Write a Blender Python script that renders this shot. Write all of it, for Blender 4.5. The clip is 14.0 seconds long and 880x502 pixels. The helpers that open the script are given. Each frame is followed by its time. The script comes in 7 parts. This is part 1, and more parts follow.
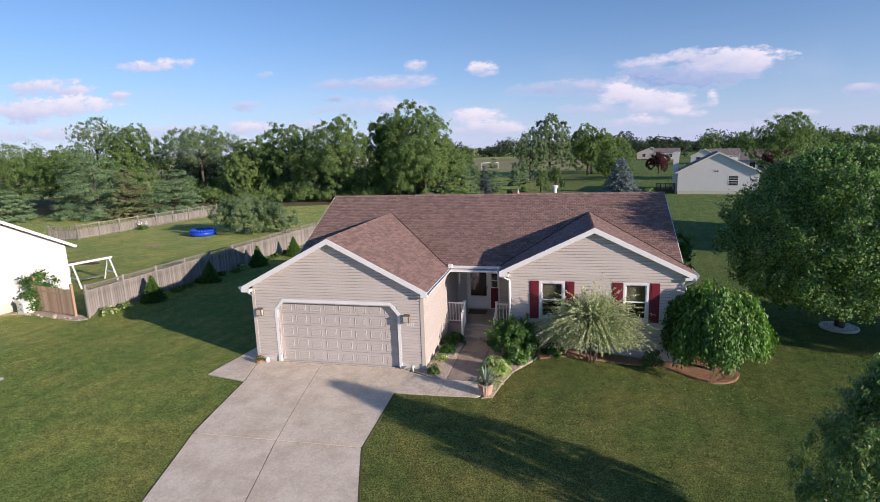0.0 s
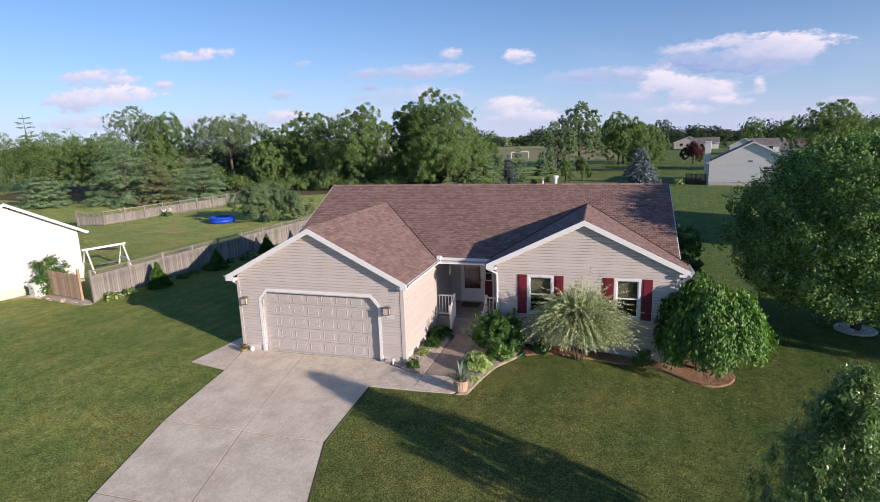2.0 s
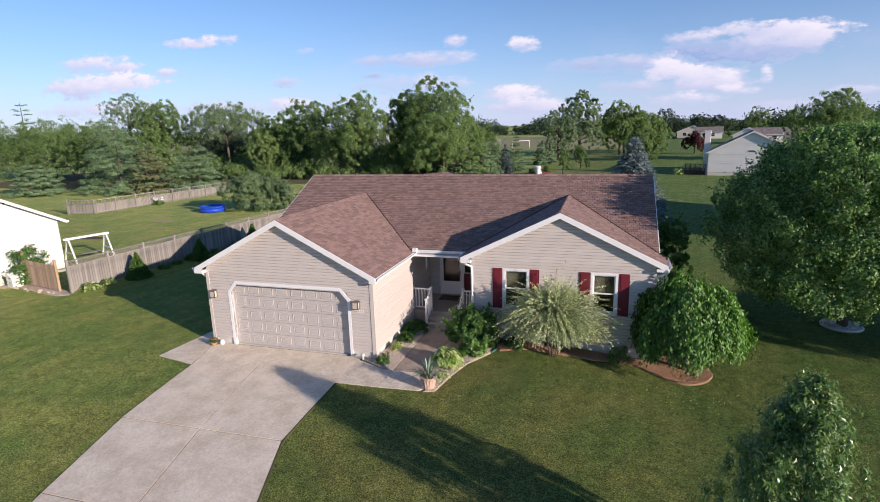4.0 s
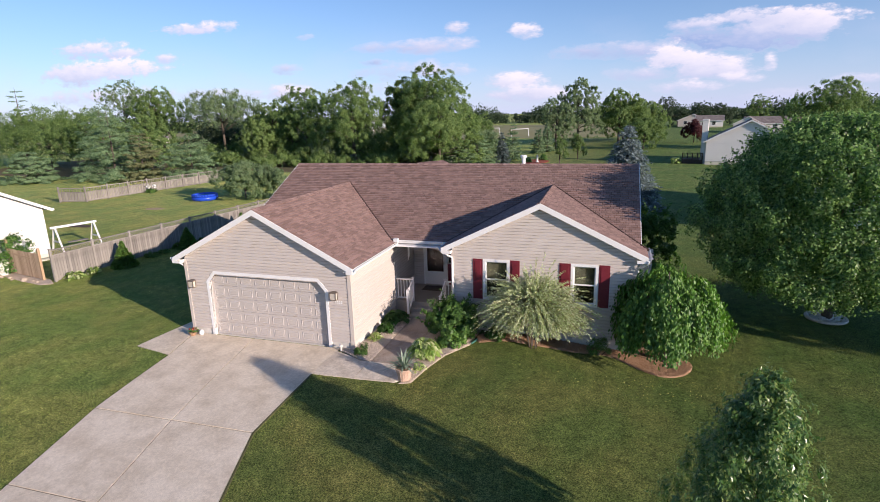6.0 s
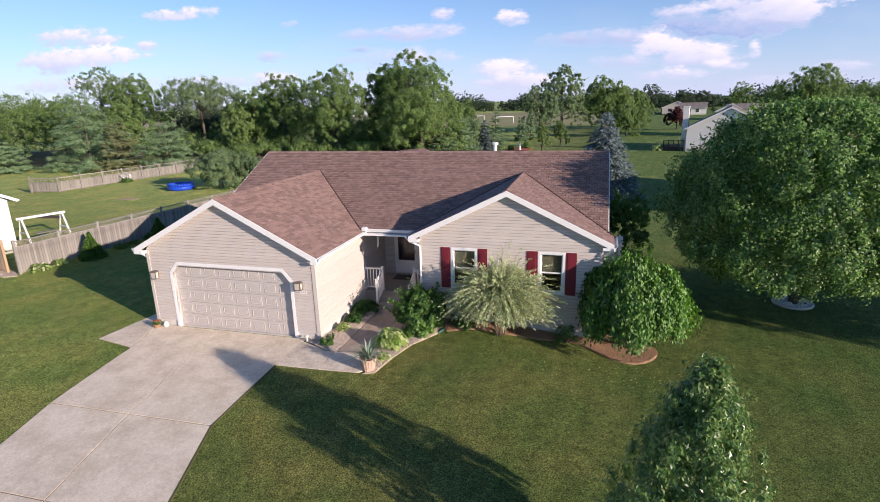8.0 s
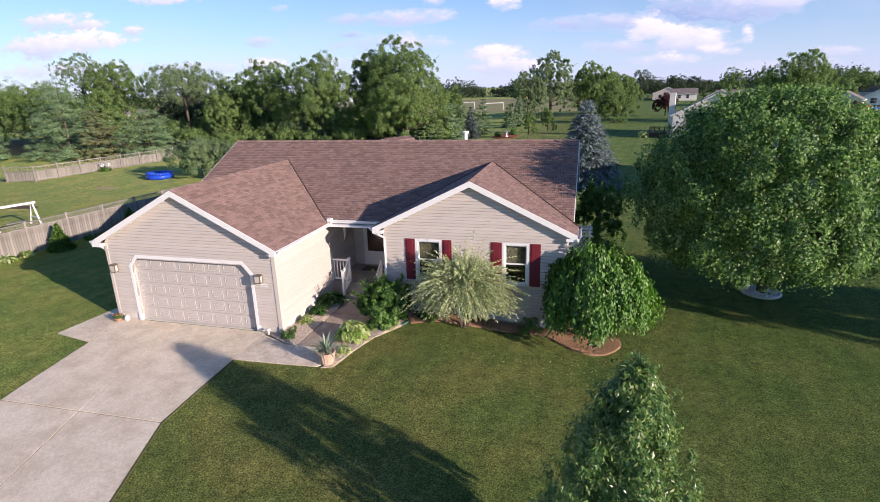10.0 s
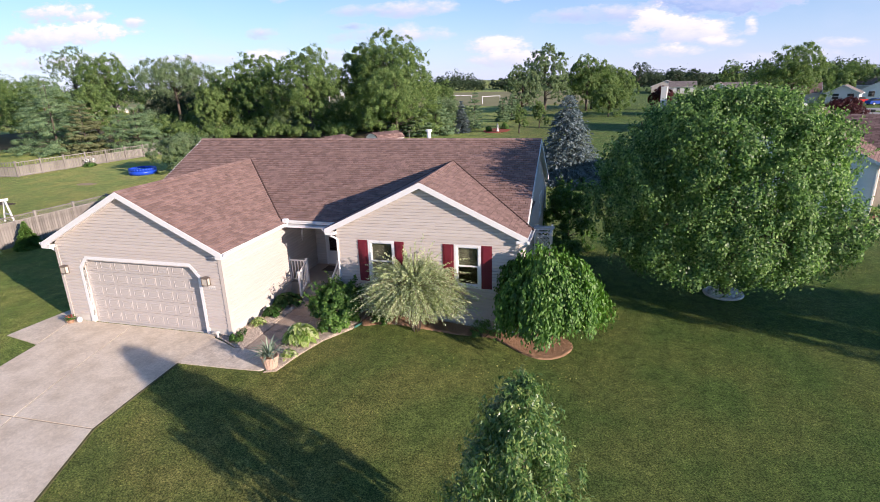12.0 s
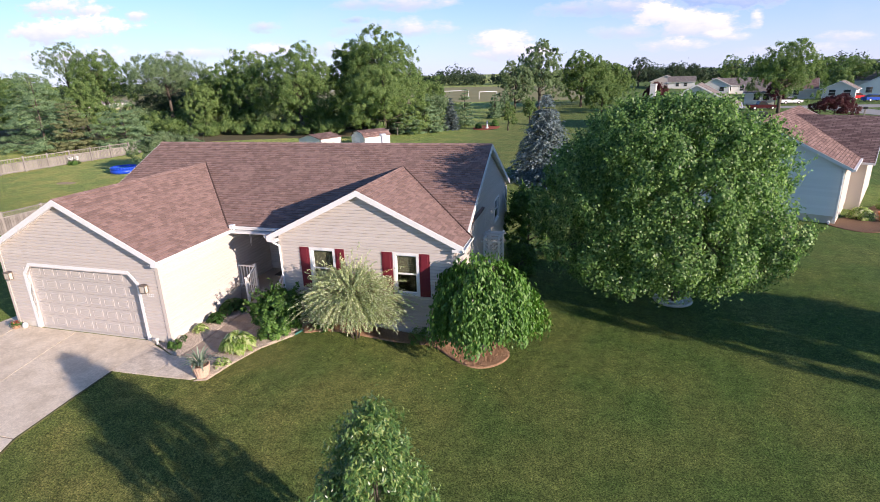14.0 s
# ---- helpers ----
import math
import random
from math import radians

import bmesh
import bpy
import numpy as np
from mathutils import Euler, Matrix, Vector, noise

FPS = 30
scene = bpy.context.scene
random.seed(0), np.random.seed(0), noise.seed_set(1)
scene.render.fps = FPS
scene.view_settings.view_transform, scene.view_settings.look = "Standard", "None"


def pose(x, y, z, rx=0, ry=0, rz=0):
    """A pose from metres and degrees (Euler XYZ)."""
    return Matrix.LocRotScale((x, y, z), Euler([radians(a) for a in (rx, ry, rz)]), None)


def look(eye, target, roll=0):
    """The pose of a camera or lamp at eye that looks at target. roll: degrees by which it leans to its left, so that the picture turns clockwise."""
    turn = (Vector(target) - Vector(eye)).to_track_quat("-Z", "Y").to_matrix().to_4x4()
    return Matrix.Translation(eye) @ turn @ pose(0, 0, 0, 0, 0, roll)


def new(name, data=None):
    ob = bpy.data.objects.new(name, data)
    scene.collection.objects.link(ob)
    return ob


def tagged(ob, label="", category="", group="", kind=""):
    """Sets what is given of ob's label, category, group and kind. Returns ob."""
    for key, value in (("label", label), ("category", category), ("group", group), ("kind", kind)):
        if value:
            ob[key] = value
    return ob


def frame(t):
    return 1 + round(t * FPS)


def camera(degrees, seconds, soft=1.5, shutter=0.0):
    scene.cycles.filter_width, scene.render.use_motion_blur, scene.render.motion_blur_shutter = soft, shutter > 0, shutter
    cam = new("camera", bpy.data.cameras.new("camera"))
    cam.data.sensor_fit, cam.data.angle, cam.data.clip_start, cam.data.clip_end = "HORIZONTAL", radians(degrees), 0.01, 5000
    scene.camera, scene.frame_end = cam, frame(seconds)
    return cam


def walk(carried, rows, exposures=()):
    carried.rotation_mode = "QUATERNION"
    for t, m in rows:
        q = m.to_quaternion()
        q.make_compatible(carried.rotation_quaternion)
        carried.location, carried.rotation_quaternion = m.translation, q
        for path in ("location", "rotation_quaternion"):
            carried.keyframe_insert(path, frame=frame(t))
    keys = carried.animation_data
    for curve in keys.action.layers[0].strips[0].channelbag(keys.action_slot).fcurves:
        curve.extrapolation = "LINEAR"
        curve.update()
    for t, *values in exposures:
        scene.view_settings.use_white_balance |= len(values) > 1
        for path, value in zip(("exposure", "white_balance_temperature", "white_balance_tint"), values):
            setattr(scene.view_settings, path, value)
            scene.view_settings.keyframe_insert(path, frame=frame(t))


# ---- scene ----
cam = camera(78.7, 14.0, soft=0.6)
PATH = [
    (0, (5.088, -18.032, 8.069), (4.636, -16.121, 7.692), -1.9),
    (0.5, (5.593, -17.762, 8.053), (5.093, -15.864, 7.668), -1.9),
    (1, (6.032, -17.499, 8.027), (5.483, -15.617, 7.634), -1.8),
    (1.5, (6.447, -17.254, 8.007), (5.883, -15.378, 7.603), -1.8),
    (2, (6.737, -17.059, 7.993), (6.167, -15.187, 7.581), -1.8),
    (2.5, (7.006, -16.818, 7.975), (6.432, -14.949, 7.552), -1.8),
    (3, (7.243, -16.585, 7.97), (6.666, -14.72, 7.538), -1.7),
    (5.5, (8.157, -15.853, 8.009), (7.577, -14.001, 7.525), -1.6),
    (6, (8.313, -15.782, 7.992), (7.733, -13.933, 7.498), -1.5),
    (6.5, (8.472, -15.71, 7.985), (7.89, -13.864, 7.48), -1.6),
    (7, (8.623, -15.61, 7.959), (8.039, -13.768, 7.443), -1.6),
    (7.5, (8.777, -15.507, 7.935), (8.214, -13.661, 7.409), -1.6),
    (8, (8.972, -15.402, 7.924), (8.438, -13.551, 7.388), -1.6),
    (8.2, (9.0, -15.354, 7.933), (8.476, -13.502, 7.392), -1.6),
    (10.5, (10.265, -14.728, 7.978), (9.758, -12.885, 7.389), -1.7),
    (11, (10.63, -14.574, 7.994), (10.122, -12.733, 7.401), -1.7),
    (11.5, (11.038, -14.346, 8.078), (10.529, -12.508, 7.476), -1.7),
    (12, (11.488, -14.127, 8.155), (10.977, -12.291, 7.547), -1.7),
    (12.5, (12.003, -13.923, 8.247), (11.49, -12.09, 7.634), -1.7),
    (13, (12.51, -13.733, 8.358), (11.995, -11.902, 7.739), -1.7),
    (13.5, (13.059, -13.574, 8.441), (12.541, -11.746, 7.818), -1.7),
    (14, (13.568, -13.419, 8.523), (13.048, -11.592, 7.896), -1.7),
]
EXPOSURES = [(0.0, 0.24, 6250, 18), (3.0, 0.29, 6250, 18), (7.0, 0.44, 6380, 19), (11.0, 0.57, 6360, 20), (14.0, 0.68, 6360, 20)]
walk(cam, [(t, look(eye, target, roll)) for t, eye, target, roll in PATH], EXPOSURES)

# ---- world, sun, exposure ----
SUN = Vector((1.0, -0.44, 0.304)).normalized()
SUN_EL = math.asin(SUN.z)
SUN_AZ = math.atan2(SUN.x, SUN.y)

# cumulus in the open sky: direction as (x/y, z/y), half sizes, weight, brightness
CLOUDS = [
    (0.161, 0.106, 0.074, 0.018, 1.20, 0.12), (0.221, 0.109, 0.084, 0.021, 1.40, 0.30), (0.258, 0.124, 0.070, 0.017, 1.40, 0.62), (0.194, 0.135, 0.051, 0.011, 1.10, 0.55),
    (0.300, 0.121, 0.028, 0.013, 1.20, 0.70), (0.129, 0.129, 0.048, 0.008, 0.80, 0.50), (-0.023, 0.096, 0.071, 0.011, 0.70, 0.25), (0.062, 0.094, 0.055, 0.013, 0.80, 0.35),
    (0.095, 0.080, 0.036, 0.018, 1.20, 0.70), (0.145, 0.064, 0.062, 0.019, 1.20, 0.62), (0.181, 0.055, 0.039, 0.013, 1.00, 0.60), (0.237, 0.066, 0.010, 0.013, 0.90, 0.75),
    (-0.147, 0.136, 0.026, 0.011, 1.00, 0.70), (-0.275, 0.151, 0.022, 0.010, 0.90, 0.60), (-0.833, 0.186, 0.092, 0.010, 1.00, 0.65), (-0.316, 0.122, 0.080, 0.011, 0.70, 0.45),
    (-0.417, 0.125, 0.067, 0.008, 0.50, 0.35), (-0.582, 0.153, 0.022, 0.005, 0.60, 0.50), (-1.122, 0.160, 0.089, 0.016, 1.00, 0.60), (-1.057, 0.147, 0.066, 0.012, 0.90, 0.55),
    (-1.093, 0.116, 0.153, 0.018, 1.20, 0.68), (-1.188, 0.109, 0.092, 0.021, 1.00, 0.55), (-0.926, 0.130, 0.028, 0.009, 0.80, 0.55), (-0.632, 0.096, 0.036, 0.009, 0.70, 0.35),
    (-0.435, 0.098, 0.026, 0.006, 0.70, 0.10), (-0.630, 0.052, 0.056, 0.013, 0.90, 0.60), (-0.375, 0.082, 0.100, 0.014, 0.60, 0.35), (-0.319, 0.079, 0.066, 0.011, 0.70, 0.50),
    (-0.164, 0.054, 0.052, 0.014, 1.00, 0.70), (-0.138, 0.033, 0.071, 0.012, 0.90, 0.60), (0.123, 0.035, 0.054, 0.009, 0.80, 0.60), (0.049, 0.057, 0.065, 0.009, 0.60, 0.40),
    (0.363, 0.039, 0.036, 0.007, 0.80, 0.60), (0.458, 0.069, 0.030, 0.008, 0.80, 0.35), (0.194, 0.045, 0.035, 0.007, 0.70, 0.65), (-1.121, 0.057, 0.178, 0.017, 0.70, 0.50),
    (-0.802, 0.051, 0.120, 0.011, 0.60, 0.45), (-0.470, 0.049, 0.070, 0.011, 0.60, 0.45), (0.290, 0.018, 0.075, 0.009, 0.50, 0.50),
]


def build_world():
    w = bpy.data.worlds.new("sky")
    scene.world = w
    w.use_nodes = True
    nt = w.node_tree
    N, L = nt.nodes, nt.links
    N.clear()

    def math_node(op, a, b=None, clamp=False):
        n = N.new("ShaderNodeMath")
        n.operation, n.use_clamp = op, clamp
        for k, v in enumerate((a, b)):
            if v is None:
                continue
            if isinstance(v, (int, float)):
                n.inputs[k].default_value = v
            else:
                L.new(v, n.inputs[k])
        return n.outputs[0]

    sky = N.new("ShaderNodeTexSky")
    sky.sky_type, sky.sun_disc = "NISHITA", False
    sky.sun_elevation, sky.sun_rotation = SUN_EL, SUN_AZ
    sky.air_density, sky.dust_density, sky.ozone_density = 1.0, 0.0, 5.0
    tc = N.new("ShaderNodeTexCoord")
    sep = N.new("ShaderNodeSeparateXYZ")
    L.new(tc.outputs["Generated"], sep.inputs[0])
    yy = math_node("MAXIMUM", sep.outputs["Y"], 0.05)
    u, v = math_node("DIVIDE", sep.outputs["X"], yy), math_node("DIVIDE", sep.outputs["Z"], yy)
    comb = N.new("ShaderNodeCombineXYZ")
    L.new(u, comb.inputs[0])
    L.new(math_node("MULTIPLY", v, 2.2), comb.inputs[1])
    noise_a = N.new("ShaderNodeTexNoise")
    noise_a.inputs["Scale"].default_value, noise_a.inputs["Detail"].default_value = 26.0, 8.0
    noise_a.inputs["Roughness"].default_value = 0.62
    L.new(comb.outputs[0], noise_a.inputs["Vector"])
    noise_b = N.new("ShaderNodeTexNoise")
    noise_b.inputs["Scale"].default_value, noise_b.inputs["Detail"].default_value = 6.0, 5.0
    L.new(comb.outputs[0], noise_b.inputs["Vector"])
    rag = math_node("MULTIPLY", math_node("SUBTRACT", noise_a.outputs["Fac"], 0.5), 3.2)
    cover, shade = 0.0, 0.5
    wisp = math_node("MULTIPLY", math_node("SUBTRACT", noise_b.outputs["Fac"], 0.5), 1.4)
    for cu, cv, a, b, wt, bright in CLOUDS:
        du = math_node("DIVIDE", math_node("SUBTRACT", u, cu), a * 1.25)
        dv = math_node("DIVIDE", math_node("SUBTRACT", v, cv), b * 1.4)
        r2 = math_node("ADD", math_node("MULTIPLY", du, du), math_node("MULTIPLY", dv, dv))
        m = math_node("ADD", math_node("SUBTRACT", 1.0, r2), math_node("ADD", rag, wisp))
        m = math_node("MULTIPLY", m, 1.2 * wt, clamp=True)
        tilt = math_node("ADD", math_node("MULTIPLY", dv, 0.30), math_node("MULTIPLY", du, 0.12))
        lit = math_node("ADD", math_node("ADD", tilt, math_node("MULTIPLY", rag, 0.16)), bright, clamp=True)
        keep = math_node("SUBTRACT", 1.0, m)
        shade = math_node("ADD", math_node("MULTIPLY", lit, m), math_node("MULTIPLY", shade, keep))
        cover = math_node("MAXIMUM", cover, m)
    veil = math_node("MULTIPLY", math_node("SUBTRACT", noise_b.outputs["Fac"], 0.47), 1.3, clamp=True)
    low = math_node("SUBTRACT", 1.0, math_node("MULTIPLY", math_node("ABSOLUTE", math_node("SUBTRACT", v, 0.07)), 9.0), clamp=True)
    veil = math_node("MULTIPLY", veil, low)
    cover = math_node("MAXIMUM", cover, math_node("MULTIPLY", veil, 0.75))
    tone = N.new("ShaderNodeMix")
    tone.data_type = "RGBA"
    tone.inputs["A"].default_value, tone.inputs["B"].default_value = (2.45, 3.3, 5.2, 1), (7.0, 6.5, 6.8, 1)
    L.new(math_node("MULTIPLY", math_node("SUBTRACT", shade, 0.08), 1.25, clamp=True), tone.inputs["Factor"])
    # pale haze towards the horizon
    haze = N.new("ShaderNodeMix")
    haze.data_type = "RGBA"
    el = math_node("MAXIMUM", sep.outputs["Z"], 0.0)
    L.new(math_node("MULTIPLY", math_node("POWER", math_node("SUBTRACT", 1.0, el, clamp=True), 9.0), 0.66), haze.inputs["Factor"])
    L.new(sky.outputs[0], haze.inputs["A"])
    haze.inputs["B"].default_value = (4.1, 4.75, 7.3, 1)
    mix = N.new("ShaderNodeMix")
    mix.data_type = "RGBA"
    L.new(math_node("MULTIPLY", cover, 0.9, clamp=True), mix.inputs["Factor"])
    L.new(haze.outputs["Result"], mix.inputs["A"])
    L.new(tone.outputs["Result"], mix.inputs["B"])
    bg = N.new("ShaderNodeBackground")
    bg.inputs["Strength"].default_value = 0.112
    L.new(mix.outputs["Result"], bg.inputs["Color"])
    out = N.new("ShaderNodeOutputWorld")
    L.new(bg.outputs[0], out.inputs["Surface"])


build_world()
sun_data = bpy.data.lights.new("sun", "SUN")
sun_data.energy, sun_data.angle, sun_data.color = 5.1, radians(0.55), (1.0, 0.868, 0.705)
sun_lamp = new("sun", sun_data)
sun_lamp.matrix_world = look(SUN * 60, (0, 0, 0))


# ---- materials ----
def links(mat):
    mat.use_nodes = True
    nt = mat.node_tree
    return nt.nodes, nt.links, nt.nodes["Principled BSDF"]


def ramp(N, stops):
    r = N.new("ShaderNodeValToRGB")
    e = r.color_ramp.elements
    while len(e) < len(stops):
        e.new(0.5)
    for k, (p, c) in enumerate(stops):
        e[k].position, e[k].color = p, (*c, 1)
    return r


def surface(name, dark, light, scale=3.0, fine=60.0, rough=0.7, bump=0.2, depth=0.01, metal=0.0, spec=0.4, stretch=(1, 1, 1), island=0.0, pieces=0.0, mottle=0.5):
    """Two scales of noise between a dark and a light tone, with fine relief; island/pieces: tone shifts piece by piece."""
    m = bpy.data.materials.new(name)
    N, L, P = links(m)
    tc = N.new("ShaderNodeTexCoord")
    mp = N.new("ShaderNodeMapping")
    mp.inputs["Scale"].default_value = stretch
    L.new(tc.outputs["Object"], mp.inputs[0])
    a, b = N.new("ShaderNodeTexNoise"), N.new("ShaderNodeTexNoise")
    a.inputs["Scale"].default_value, b.inputs["Scale"].default_value = scale, fine
    a.inputs["Detail"].default_value, b.inputs["Detail"].default_value = 5, 4
    L.new(mp.outputs[0], a.inputs["Vector"])
    L.new(mp.outputs[0], b.inputs["Vector"])
    add = N.new("ShaderNodeMix")
    add.inputs["Factor"].default_value = mottle
    L.new(a.outputs["Fac"], add.inputs["A"])
    L.new(b.outputs["Fac"], add.inputs["B"])
    fac = add.outputs["Result"]
    if island or pieces:
        src = N.new("ShaderNodeNewGeometry").outputs["Random Per Island"] if island else N.new("ShaderNodeObjectInfo").outputs["Random"]
        mm = N.new("ShaderNodeMix")
        mm.inputs["Factor"].default_value = island or pieces
        L.new(fac, mm.inputs["A"])
        L.new(src, mm.inputs["B"])
        fac = mm.outputs["Result"]
    r = ramp(N, [(0.28, dark), (0.72, light)])
    L.new(fac, r.inputs[0])
    L.new(r.outputs[0], P.inputs["Base Color"])
    P.inputs["Roughness"].default_value, P.inputs["Metallic"].default_value = rough, metal
    P.inputs["Specular IOR Level"].default_value = spec
    if bump:
        bp = N.new("ShaderNodeBump")
        bp.inputs["Strength"].default_value, bp.inputs["Distance"].default_value = bump, depth
        L.new(b.outputs["Fac"], bp.inputs["Height"])
        L.new(bp.outputs[0], P.inputs["Normal"])
    return m


def stained(m, scale, lo, hi, tone):
    """Weather stains with ragged edges over a finished surface material."""
    N, L, P = links(m)
    src = P.inputs["Base Color"].links[0].from_socket
    tc = N.new("ShaderNodeTexCoord")
    n = N.new("ShaderNodeTexNoise")
    n.inputs["Scale"].default_value, n.inputs["Detail"].default_value, n.inputs["Roughness"].default_value = scale, 9, 0.72
    L.new(tc.outputs["Object"], n.inputs["Vector"])
    r = ramp(N, [(lo, tone), (hi, (1.0, 1.0, 1.0))])
    L.new(n.outputs["Fac"], r.inputs[0])
    mx = N.new("ShaderNodeMix")
    mx.data_type, mx.blend_type = "RGBA", "MULTIPLY"
    mx.inputs["Factor"].default_value = 1.0
    L.new(src, mx.inputs["A"])
    L.new(r.outputs[0], mx.inputs["B"])
    L.new(mx.outputs["Result"], P.inputs["Base Color"])
    return m


def leafy(name, tones, rough=0.5, through_light=0.35, spec=0.35, lawn=False):
    """Leaves: tone by leaf, with light passing through."""
    m = bpy.data.materials.new(name)
    N, L, P = links(m)
    g = N.new("ShaderNodeNewGeometry")
    r = ramp(N, [(k / (len(tones) - 1), c) for k, c in enumerate(tones)])
    L.new(g.outputs["Random Per Island"], r.inputs[0])
    P.inputs["Roughness"].default_value, P.inputs["Specular IOR Level"].default_value = rough, spec
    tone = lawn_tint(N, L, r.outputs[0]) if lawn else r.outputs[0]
    L.new(tone, P.inputs["Base Color"])
    t = N.new("ShaderNodeBsdfTranslucent")
    hs = N.new("ShaderNodeHueSaturation")
    hs.inputs["Value"].default_value, hs.inputs["Saturation"].default_value = 1.5, 1.15
    L.new(tone, hs.inputs["Color"])
    L.new(hs.outputs[0], t.inputs["Color"])
    mx = N.new("ShaderNodeMixShader")
    mx.inputs[0].default_value = through_light
    L.new(P.outputs[0], mx.inputs[1])
    L.new(t.outputs[0], mx.inputs[2])
    L.new(mx.outputs[0], N["Material Output"].inputs["Surface"])
    return m


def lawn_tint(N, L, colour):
    """The side lawn is lush, the front drier, with light on the grass painted in by place; tufts and worn patches vary
    it.
    """
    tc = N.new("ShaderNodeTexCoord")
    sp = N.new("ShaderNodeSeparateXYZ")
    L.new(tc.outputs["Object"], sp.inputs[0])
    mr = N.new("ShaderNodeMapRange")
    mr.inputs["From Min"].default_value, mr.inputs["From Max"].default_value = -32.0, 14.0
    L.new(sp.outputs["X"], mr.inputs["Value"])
    # Brightness from left to right is painted in, for how the grass catches light.
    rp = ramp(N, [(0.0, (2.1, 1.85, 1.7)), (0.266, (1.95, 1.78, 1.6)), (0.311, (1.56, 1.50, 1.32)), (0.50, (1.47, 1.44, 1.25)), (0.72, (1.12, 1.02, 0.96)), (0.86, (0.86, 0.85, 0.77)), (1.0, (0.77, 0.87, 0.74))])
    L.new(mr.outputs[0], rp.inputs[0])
    # The paler back lawn paints in light through grass seen at a low angle.
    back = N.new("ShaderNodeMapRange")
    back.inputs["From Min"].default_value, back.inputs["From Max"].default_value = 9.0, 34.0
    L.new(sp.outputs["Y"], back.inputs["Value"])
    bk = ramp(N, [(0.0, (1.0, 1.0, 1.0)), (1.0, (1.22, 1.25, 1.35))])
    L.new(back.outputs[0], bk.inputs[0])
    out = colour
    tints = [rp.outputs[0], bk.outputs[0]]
    for sc, det, lo, hi, c0, c1 in ((0.42, 5, 0.42, 0.62, (0.92, 1.0, 0.93), (1.30, 1.13, 1.15)), (2.6, 4, 0.35, 0.65, (0.84, 0.86, 0.84), (1.16, 1.14, 1.16)), (24.0, 4, 0.38, 0.62, (0.50, 0.53, 0.50), (1.50, 1.45, 1.45)), (7.0, 3, 0.36, 0.64, (0.84, 0.85, 0.84), (1.16, 1.15, 1.16))):
        n = N.new("ShaderNodeTexNoise")
        n.inputs["Scale"].default_value, n.inputs["Detail"].default_value = sc, det
        L.new(tc.outputs["Object"], n.inputs["Vector"])
        r = ramp(N, [(lo, c0), (hi, c1)])
        L.new(n.outputs["Fac"], r.inputs[0])
        tints.append(r.outputs[0])
    turn = N.new("ShaderNodeMapping")
    turn.inputs["Rotation"].default_value = (0, 0, radians(8))
    L.new(tc.outputs["Object"], turn.inputs[0])
    mown = N.new("ShaderNodeTexWave")
    mown.inputs["Scale"].default_value, mown.inputs["Distortion"].default_value, mown.inputs["Detail"].default_value = 0.30, 1.2, 2
    L.new(turn.outputs[0], mown.inputs["Vector"])
    stripe = ramp(N, [(0.2, (0.955, 0.965, 0.955)), (0.8, (1.045, 1.045, 1.04))])
    L.new(mown.outputs["Fac"], stripe.inputs[0])
    tints.append(stripe.outputs[0])
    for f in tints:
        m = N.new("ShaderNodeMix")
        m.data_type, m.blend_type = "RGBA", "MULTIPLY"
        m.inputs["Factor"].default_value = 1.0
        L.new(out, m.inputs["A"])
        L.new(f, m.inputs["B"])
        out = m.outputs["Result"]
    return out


def lawn_material():
    m = bpy.data.materials.new("lawn")
    N, L, P = links(m)
    tc = N.new("ShaderNodeTexCoord")
    fine = N.new("ShaderNodeTexNoise")
    fine.inputs["Scale"].default_value, fine.inputs["Detail"].default_value = 45.0, 4
    L.new(tc.outputs["Object"], fine.inputs["Vector"])
    green = ramp(N, [(0.3, (0.060, 0.095, 0.026)), (0.7, (0.185, 0.225, 0.072))])
    L.new(fine.outputs["Fac"], green.inputs[0])
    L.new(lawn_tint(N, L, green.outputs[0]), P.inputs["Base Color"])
    P.inputs["Roughness"].default_value, P.inputs["Specular IOR Level"].default_value = 0.9, 0.15
    bp = N.new("ShaderNodeBump")
    bp.inputs["Strength"].default_value, bp.inputs["Distance"].default_value = 0.9, 0.05
    L.new(fine.outputs["Fac"], bp.inputs["Height"])
    L.new(bp.outputs[0], P.inputs["Normal"])
    return m


